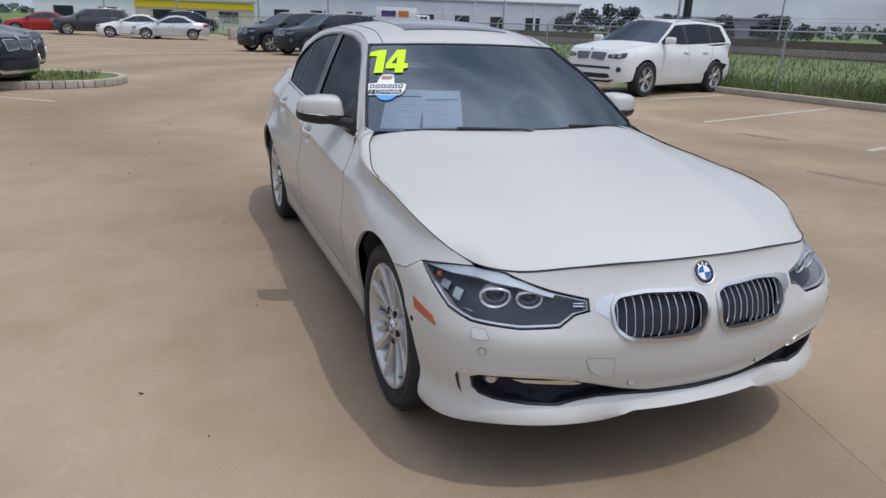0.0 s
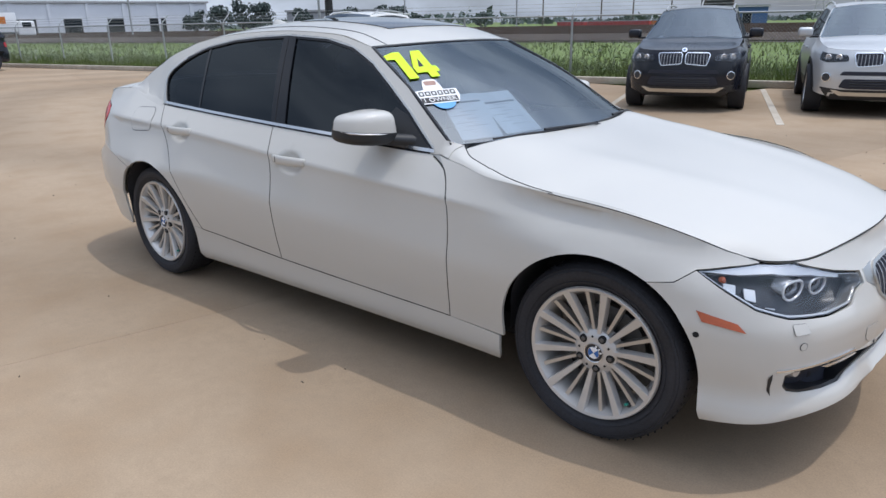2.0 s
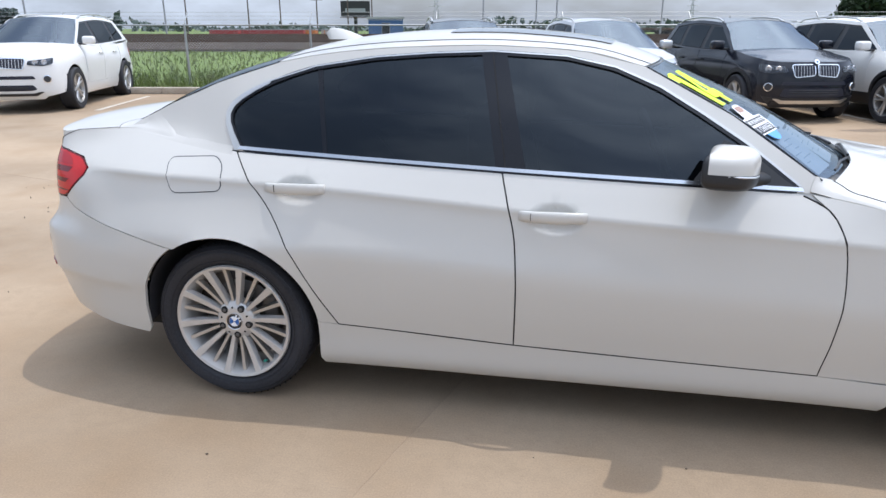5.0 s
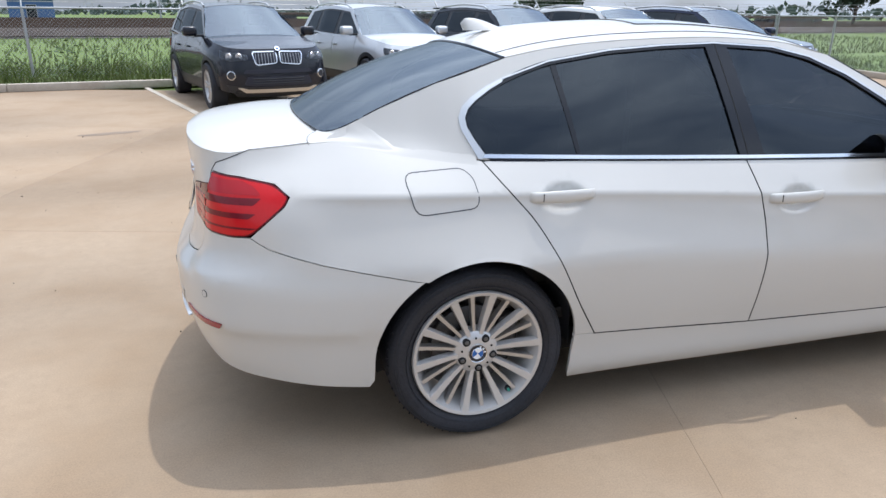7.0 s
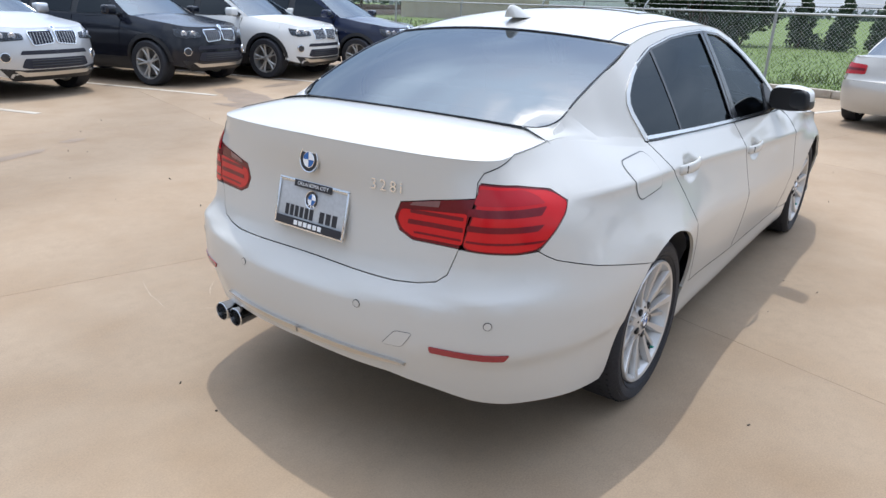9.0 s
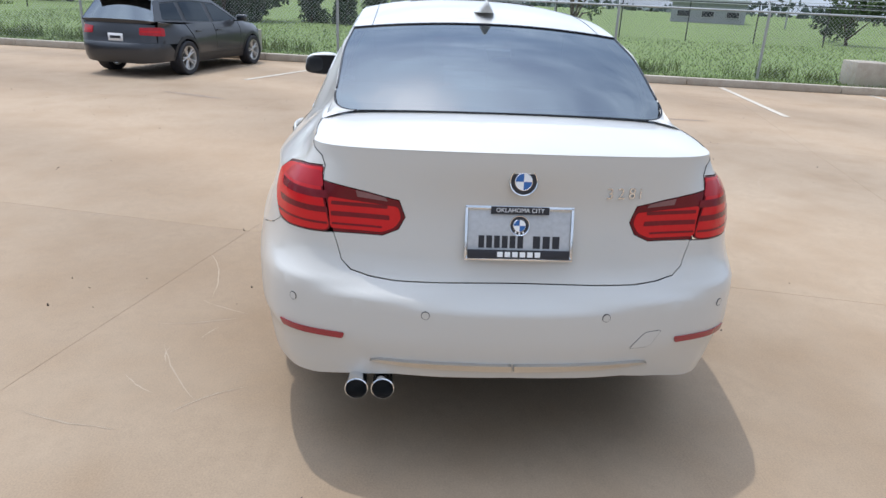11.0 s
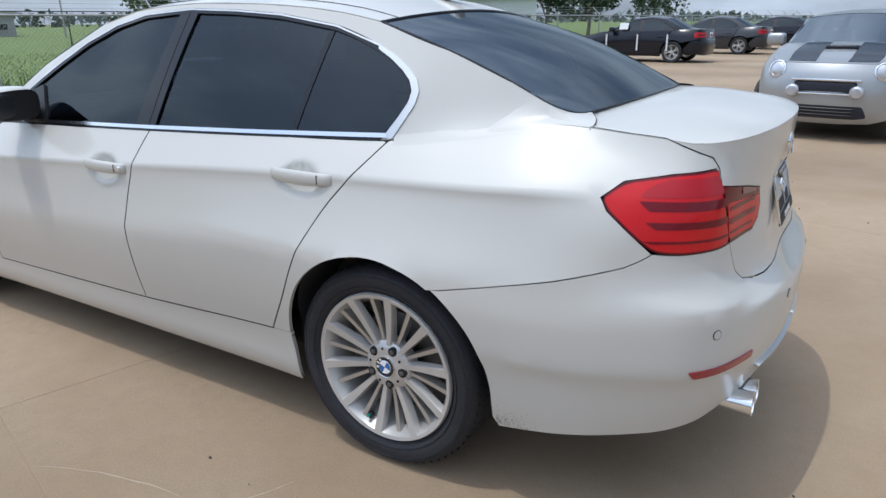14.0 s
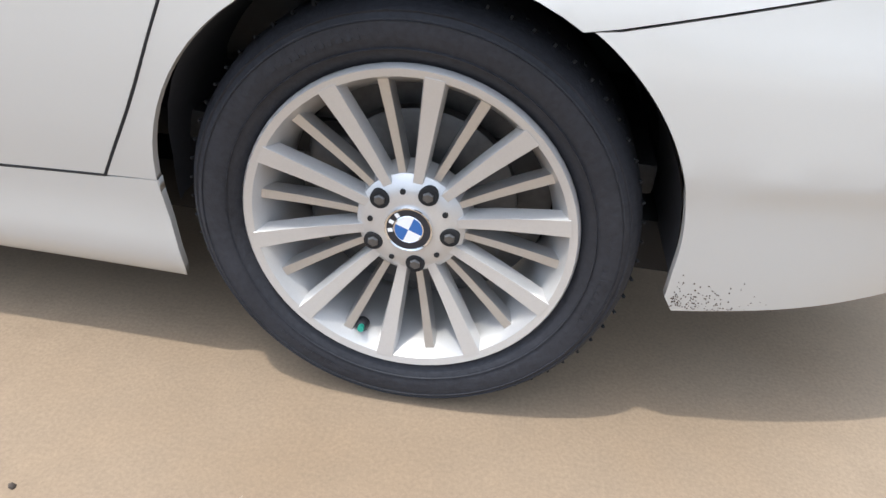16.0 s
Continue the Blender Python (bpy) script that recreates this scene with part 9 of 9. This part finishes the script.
    for sd in (1, -1):
        xs = np.linspace(x1, x2, 12)
        outline = [(xc, zc)] + [(float(x), float(roofz(x))) for x in xs] + [(xd, float(zbl(xd)))] + [(float(x), float(zbl(x))) for x in np.linspace(xd, xc, 14)[1:-1]]
        gx0 = xc - 0.10
        win = [(gx0 - 0.04, float(zbl(gx0)) + 0.03)] + [(float(x), float(roofz(x)) - 0.05) for x in np.linspace(x1 - 0.07, x2 + 0.15, 10)] + [(S["xw"], float(zbl(S["xw"])) + 0.06)]
        win = win + [(float(x), float(zbl(x)) + 0.025) for x in np.linspace(S["xw"] + 0.05, gx0 - 0.1, 9)]
        part("cabin_frame", skin(cab(sd), outline, 0.09, holes=[win], gap=0, depth=0.03, flip=sd > 0), paint, car)
        part("window_surround", skin(cab(sd), win, 0.09, gap=0.0, depth=0.0, off=-0.012, flip=sd > 0), BLACK, car)
        for a_, b_, nm in ((gx0, -0.20, "front_window"), (-0.27, xr + 0.18, "rear_window"), (xr + 0.12, S["xw"], "quarter_window")):
            zt0 = lambda x: min(float(roofz(min(x, x1 - 0.07))) - 0.075, zc + 0.05 + (gx0 - x) * (float(roofz(x1)) - zc) / max(gx0 - x1, 0.1))
            if a_ - b_ < 0.15:
                continue
            xs = np.linspace(a_ - 0.06, b_ + 0.02, 9)
            up_ = []
            for x in xs:
                zt2 = zt0(x)
                if x < x2 + 0.15:
                    zt2 = min(zt2, float(np.interp(-x, [-(x2 + 0.15), -S["xw"]], [float(roofz(x2 + 0.15)) - 0.075, float(zbl(S["xw"])) + 0.08])))
                up_.append((float(x), max(zt2, float(zbl(x)) + 0.06)))
            pg = up_ + [(float(x), float(zbl(x)) + 0.045) for x in xs[::-1]]
            part(nm, skin(cab(sd), pg, 0.10, gap=0.0, depth=0.0, off=-0.006, flip=sd > 0), TINTED, car)
        # mirror
        mx, my, mz = xc - 0.22, w + 0.06, zb + 0.09 + (0.03 if suv else 0)
        mir = part("mirror", boxed((0.15, 0.22, 0.15), (0, 0, 0), 0.05, 3), paint if S.get("mirror_paint", True) else BLACK, car, loc=pose(mx, sd * my, mz))
        part("mirror_glass", boxed((0.006, 0.17, 0.10), (-0.076, 0, 0.005), 0.002, 1), WINDOW_DARK, mir)
        part("mirror_stalk", boxed((0.08, 0.14, 0.035), (0.0, -sd * 0.13, -0.07), 0.012, 2), BLACK, mir)
        if suv:
            rr_ = [Vector(cab(sd)(np.array([x]), np.array([float(roofz(x))]))[0]) + Vector((0, -sd * 0.03, 0.055 * (1 if 0.05 < f < 0.95 else 0.25))) for f, x in ((f, x1 - 0.15 + (x2 + 0.12 - x1 + 0.15) * f) for f in np.linspace(0, 1, 12))]
            part("roof_rail", tube(rr_, 0.017, 8), S.get("rail", SATIN), car)
        for cx in (xa, xr):
            wh = S["wheel"]
            m_ = pose(cx, sd * (w - 0.125), r) @ (pose(0, 0, 0, 0, 0, 180) if sd > 0 else Matrix.Identity(4)) @ pose(0, 0, 0, 0, 23 * cx * sd, 0)
            wl_ = link("wheel", wh["rim"], None, car, "silver alloy wheel", loc=m_)
            for nm in ("tyre", "hub", "brake_disc"):
                link(nm, wh[nm], None, wl_)
            for i in range(wh["n"]):
                link("spoke", wh["spoke"], None, wl_, loc=pose(0, 0, 0, 0, 360 / wh["n"] * i, 0))
    edge = lambda x, sd: Vector(cab(sd)(np.array([x]), np.array([float(roofz(x))]))[0])
    e1, e2 = edge(x1, 1), edge(x2, 1)
    rf = np.stack([x1 + 0.07 * (1 - q ** 2), e1.y * q, e1.z + 0.05 * (1 - q ** 2)], 1)
    rbk = np.stack([x2 - 0.06 * (1 - q ** 2), e2.y * q, e2.z + 0.05 * (1 - q ** 2)], 1)
    xs = np.linspace(x1, x2, 12)
    lf = np.array([edge(x, 1) for x in xs])
    P = coons(rf, rbk, lf * [1, -1, 1], lf, 14, 12)
    part("roof", sheet(P, 0.03), S.get("roof_mat", paint), car)
    ca = cab(1)(np.array([xc]), np.array([zc]))[0]
    cowl2 = np.stack([xc + 0.14 * (1 - q ** 2), ca[1] * q, zc + 0.036 * (1 - q ** 2)], 1)
    pil = lambda a, b: np.array([a + (b - a) * f for f in np.linspace(0, 1, 6)])
    part("windscreen", sheet(coons(cowl2, rf, pil(cowl2[0], rf[0]), pil(cowl2[-1], rf[-1]), 8, 12), 0.0, off=-0.004), CAR_SCREEN, car)
    cb = cab(1)(np.array([xd]), np.array([float(zbl(xd))]))[0]
    rear_low = np.stack([xd - 0.08 * (1 - q ** 2), cb[1] * q, cb[2] + 0.02 * (1 - q ** 2)], 1)
    part("rear_screen", sheet(coons(rbk, rear_low, pil(rbk[0], rear_low[0]), pil(rbk[-1], rear_low[-1]), 8, 12), 0.0, off=-0.004), REAR_GLASS, car)
    # deck between the rear screen and the tail
    sr = np.linspace(ry, 2 * surf.length - ry, 13)
    tail_top = round_back(sr, surf.top(np.minimum(sr, 2 * surf.length - sr)))[::-1]
    part("deck" if not suv else "tailgate_rim", sheet(coons(rear_low, tail_top, pil(rear_low[0], tail_top[0]), pil(rear_low[-1], tail_top[-1]), 8, 12), 0.01), paint, car)
    if S.get("spoiler"):
        part("spoiler", boxed((0.22, 2 * e2.y - 0.06, 0.035), (x2 - 0.10, 0, e2.z + 0.045), 0.012, 2), paint, car)
    # dark inner structure
    part("underbody", boxed((xn - xt - 0.35, 2 * (w - 0.30), 0.40), ((xn + xt) / 2, 0, z0 + 0.30), 0.05, 1), DARK, car)
    for cx in (xa, xr):
        hs = lathe([(ra + 0.02, -w + 0.07), (ra + 0.02, w - 0.07)], 24)
        bmesh.ops.bisect_plane(hs, geom=hs.verts[:] + hs.edges[:] + hs.faces[:], plane_co=(0, 0, -0.02), plane_no=(0, 0, -1), clear_outer=True)
        part("wheel_housing", hs, DARK, car, loc=pose(cx, 0, r))
    part("dashboard", boxed((0.45, 2 * (w - 0.22), 0.22), (xc - 0.30, 0, zc - 0.12), 0.08, 3), DARK, car)
    for y in (-0.37, 0.37):
        seat = part("seat", boxed((0.16, 0.48, 0.62), (-0.25, y, zb - 0.12), 0.07, 3, ), CLOTH, car)
        part("headrest", boxed((0.10, 0.26, 0.17), (-0.30, y, zb + 0.30), 0.04, 3), CLOTH, seat)
    return car


def repaint(car, old, to):
    for o in car.children_recursive:
        if o.type == "MESH" and o.data.materials and o.data.materials[0] is old:
            o.material_slots[0].link = "OBJECT"
            o.material_slots[0].material = to
    return car


def car_paint(name, color, metal=0.3, rough=0.3):
    return pbr(name, color, rough, metal, 0.4, spec=0.25, vary=0.05, scale=2.0, fine=900)


P_BLACK = car_paint("black car paint", (0.010, 0.012, 0.019), 0.0, 0.2)
P_NAVY = car_paint("dark blue car paint", (0.010, 0.015, 0.04), 0.0, 0.2)
P_SILVER = car_paint("silver metallic car paint", (0.60, 0.61, 0.62), 0.55)
P_STEEL = car_paint("mid silver car paint", (0.40, 0.41, 0.42), 0.55)
P_PALE = car_paint("pale champagne silver car paint", (0.58, 0.56, 0.52), 0.4)
P_WHITE = car_paint("white car paint", (0.76, 0.76, 0.74), 0.0)
P_GREY = car_paint("dark grey car paint", (0.06, 0.062, 0.068), 0.5)
P_RED = car_paint("red car paint", (0.35, 0.02, 0.02), 0.2)

W_SUV = car_wheel(0.365, 0.25, 5, ALLOY)
W_BIG = car_wheel(0.385, 0.27, 5, ALLOY)
W_CAR = car_wheel(0.325, 0.22, 5, ALLOY)
MID = dict(wb=2.81, w=0.93, r=0.365, nose=2.20, tail=-2.43, hood=1.00, cowl=1.10, belt=1.06, roof=1.64, xc=0.98, x1=0.18, x2=-1.98, xd=-2.24, deck=1.08, xw=-1.98, low=0.24, suv=True,
           lamp_y=(0.45, 0.82), lamp_z=(0.775, 0.905), kidney=(0.02, 0.40, 0.71, 0.915), fog=(0.70, 0.57), intake=(0.41, 0.55, 0.54), tail_lamp=(0.50, None, 0.84, 1.02), plate=0.80, zr2=1.58, spoiler=True, wheel=W_SUV)
BIG = dict(MID, wb=2.93, w=0.965, r=0.385, nose=2.34, tail=-2.53, hood=1.06, cowl=1.17, belt=1.12, roof=1.72, xc=1.00, x1=0.18, x2=-2.06, xd=-2.34, deck=1.14, xw=-2.08, clad=False, kidney=(0.02, 0.44, 0.76, 0.96),
           lamp_z=(0.82, 0.94), fog=(0.72, 0.60), intake=(0.40, 0.50, 0.56), zr2=1.66, skid=False, wheel=W_BIG)
SALOON = dict(wb=2.72, w=0.87, r=0.325, nose=2.20, tail=-2.38, hood=0.80, cowl=0.95, belt=0.93, roof=1.42, xc=0.86, x1=0.02, x2=-1.02, xd=-1.66, deck=1.02, xw=-1.34, low=0.19,
              lamp_y=(0.42, 0.74), lamp_z=(0.60, 0.71), intake=(0.26, 0.40, 0.55), tail_lamp=(0.46, None, 0.76, 0.93), plate=0.84, lean=0.42, wheel=W_CAR, rear_cut=0.68)
GT = dict(SALOON, wb=2.92, w=0.91, r=0.335, nose=2.28, tail=-2.50, hood=0.88, cowl=1.02, belt=1.00, roof=1.52, xc=0.95, x1=0.12, x2=-1.50, xd=-2.05, deck=1.08, xw=-1.66, kidney=(0.02, 0.30, 0.62, 0.78), fog=(0.66, 0.40),
          lamp_z=(0.66, 0.78), hatch=True)
SMALL = dict(SALOON, wb=2.50, w=0.85, r=0.31, nose=1.90, tail=-1.92, hood=0.90, cowl=1.02, belt=0.98, roof=1.42, xc=0.72, x1=0.20, x2=-1.52, xd=-1.72, deck=0.98, xw=-1.52, lamp_y=(0.44, 0.66), lamp_z=(0.68, 0.86),
             intake=(0.26, 0.40, 0.45), tail_lamp=(0.60, None, 0.72, 0.94), round_lamps=True, hatch=True, lean=0.28, plate=0.66)

LOTG = "cars parked along the fence"


def park(car, x, y, rot):
    car.matrix_basis = pose(x, y, 0, 0, 0, rot)
    return car


def another(src, old, to, label, x, y, rot, group=None):
    c = repaint(copy_thing(src, pose(x, y, 0, 0, 0, rot)), old, to)
    return tagged(c, label, "", group or "")


mid = park(build_car("sport_utility_car", "silver mid-size sport utility car facing the lot", "car", LOTG, P_SILVER, MID), 0.38, 10.95, -75)
another(mid, P_SILVER, P_BLACK, "black mid-size sport utility car parked nose outwards", -2.24, 10.26, -75)
another(mid, P_SILVER, P_BLACK, "black mid-size sport utility car beside a silver one", 3.08, 10.85, -75)
another(mid, P_SILVER, P_WHITE, "white mid-size sport utility car parked nose outwards", 5.33, 10.65, -75)
another(mid, P_SILVER, P_NAVY, "dark blue mid-size sport utility car parked nose outwards", 7.23, 10.1, -75)
low_car = another(mid, P_SILVER, P_GREY, "low dark grey sport utility car backed to the lot", 9.86, 5.1, -15)
low_car.matrix_basis = pose(9.75, 4.5, 0, 0, 0, -15) @ Matrix.Diagonal((0.87, 0.88, 0.79, 1))
tall = park(build_car("sport_utility_car", "white sport utility car with a red tag inside", "car", LOTG, P_WHITE, dict(MID, kidney=None, roof=1.68, zr2=1.62, lamp_z=(0.76, 0.93))), 7.55, -12.56, 166)
another(mid, P_SILVER, P_BLACK, "black sport utility car beside the traffic island", -12.45, -6.0, 65, "cars on the open lot")
another(mid, P_SILVER, P_GREY, "dark sport utility car behind a black one", -15.6, -6.3, 65, "cars on the open lot")
big = park(build_car("large_sport_utility_car", "white large sport utility car with dark windows", "car", LOTG, P_WHITE, BIG), -10.67, 9.66, -72)
another(big, P_WHITE, P_BLACK, "black large sport utility car far along the lot", -27.0, 5.1, -68)
another(big, P_WHITE, P_BLACK, "black large sport utility car at the far kerb", -29.8, 3.9, -68)
another(big, P_WHITE, P_GREY, "dark sport utility car far across the lot", -50, -6, -80, "cars on the open lot")
for pnt, lab, x, y, rot in ((P_WHITE, "white large sport utility car beyond the far fence", -71.2, -5.4, 80), (P_BLACK, "black large sport utility car beyond the far fence", -68.3, 1.4, 80)):
    another(big, P_WHITE, pnt, lab, x, y, rot, "cars beyond the lot").location.z = LIFT
saloon = park(build_car("saloon_car", "pale champagne silver saloon with red tail lamps", "car", LOTG, P_PALE, SALOON), 9.33, -1.27, -10)
saloon_at = saloon.matrix_basis.copy()
SOUTH = "cars parked across the lot"
for pnt, lab, x, y, rot in ((P_BLACK, "black saloon with white strips on its doors", 4.2, -21.6, -5), (P_GREY, "dark grey saloon in the far row", 3.2, -28, -5), (P_BLACK, "black saloon at the end of the row", 1.5, -33, -5),
                            (P_SILVER, "silver saloon far across the lot", -44.2, -1.1, -90), (P_WHITE, "white saloon far across the lot", -46, -3.2, -90), (P_RED, "red saloon far across the lot", -52, -9.3, -85)):
    another(saloon, P_PALE, pnt, lab, x, y, rot, SOUTH)
saloon.matrix_basis = saloon_at @ Matrix.Diagonal((0.95, 0.94, 0.94, 1))
gt = park(build_car("hatchback_car", "white long hatchback with a lime strip on its windscreen", "car", SOUTH, P_WHITE, GT), 8.03, -10.63, 166)
mini = park(build_car("compact_hatchback", "silver compact hatchback with dark bonnet stripes and round lamps", "car", SOUTH, P_STEEL, dict(SMALL, roof_mat=P_BLACK)), -2.4, -8.35, 82)


# dark stripes, scoop and lower lamps of the compact hatchback
def on_bonnet(car, S, y0, y1, name, material, lift=0.004):
    bon = [o for o in car.children if o.name.startswith("bonnet")][0]
    co = np.array([tuple(v.co) for v in bon.data.vertices])[:17 * 15].reshape(17, 15, 3)
    f = (np.array([y0, (y0 + y1) / 2, y1]) + 1) / 2 * 14
    i = np.clip(f.astype(int), 0, 13)
    w = (f - i)[None, :, None]
    P = co[:, i] * (1 - w) + co[:, i + 1] * w
    part(name, sheet(P[1:-1], 0.003, True, lift), material, bon)


on_bonnet(mini, SMALL, -0.62, -0.22, "stripe", P_BLACK)
on_bonnet(mini, SMALL, 0.22, 0.62, "stripe", P_BLACK)
part("scoop", boxed((0.16, 0.34, 0.05), (1.22, 0, 1.0), 0.02, 3), P_BLACK, mini)
nose_x = SMALL["nose"]
part("upper_grille", boxed((0.03, 0.62, 0.12), (nose_x - 0.015, 0, 0.60), 0.03, 3), CAVITY, mini)
part("grille_trim", boxed((0.03, 0.70, 0.025), (nose_x - 0.008, 0, 0.675), 0.01, 2), CHROME, mini)
part("grille_trim", boxed((0.03, 0.74, 0.022), (nose_x - 0.004, 0, 0.525), 0.01, 2), CHROME, mini)
for y in (-0.32, 0.32):
    part("driving_lamp", lathe([(0, 0.05), (0.05, 0.045), (0.07, 0.02), (0.072, -0.02)], 20, "X"), LAMPBOWL, mini, loc=pose(nose_x, y, 0.55))


# papers, tags and strips on the parked cars
def sticker(car, name, size, at_, turn_, material, label=""):
    part(name, boxed(size, (0, 0, 0), 0.001, 1), material, car, label, smooth_=False, loc=pose(*at_, *turn_))


sticker(gt, "lime_strip", (0.09, 0.55, 0.004), (0.375, -0.05, 1.402), (0, 25, 0), LIME, "lime yellow strip")
sticker(tall, "hang_tag", (0.004, 0.07, 0.14), (0.30, 0.12, 1.42), (0, 0, 0), RED_PAINT, "red hanging tag")
part("grille", boxed((0.05, 0.86, 0.15), (MID["nose"] - 0.045, 0, 0.83), 0.04, 3), CAVITY, tall, "dark slatted grille")
for z in (0.79, 0.83, 0.87):
    part("grille_bar", boxed((0.05, 0.80, 0.014), (MID["nose"] - 0.030, 0, z), 0.005, 2), CHROME, tall)
sticker(tall, "number_plate", (0.012, 0.31, 0.155), (MID["nose"] + 0.012, 0, 0.56), (0, 0, 0), WHITE, "pale plate with dark bars")
for o in list(scene.objects):
    if o.parent is None and o.get("label", "").startswith("black saloon with white strips"):
        for x in (0.84, -0.22, -1.2):
            sticker(o, "white_strip", (0.05, 0.004, 0.5), (x, 0.875, 0.62), (0, 0, 0), WHITE)
        sticker(o, "paper", (0.30, 0.004, 0.22), (0.30, 0.76, 1.12), (22, 0, 0), PAPER, "white price paper")
# round badges over the grilles
for c, x, z in ((mid, MID["nose"] - 0.06, 0.955), (big, BIG["nose"] - 0.06, 1.015), (gt, GT["nose"] - 0.06, 0.835)):
    group_ = [c] if c is not mid else [o for o in scene.objects if o.parent is None and o.name.startswith("sport_utility_car") and o is not tall]
    group_ = [o for o in scene.objects if o.parent is None and o.name.startswith("large_sport")] if c is big else group_
    for o in group_:
        b = part("badge", lathe([(0, 0.006), (0.020, 0.006), (0.022, 0.0)], 16, "X"), BLUE, o, loc=pose(x, 0, z, 0, -35, 0))
        part("badge_rim", lathe([(0.018, 0.007), (0.040, 0.006), (0.041, 0.0)], 18, "X"), CHROME, b)
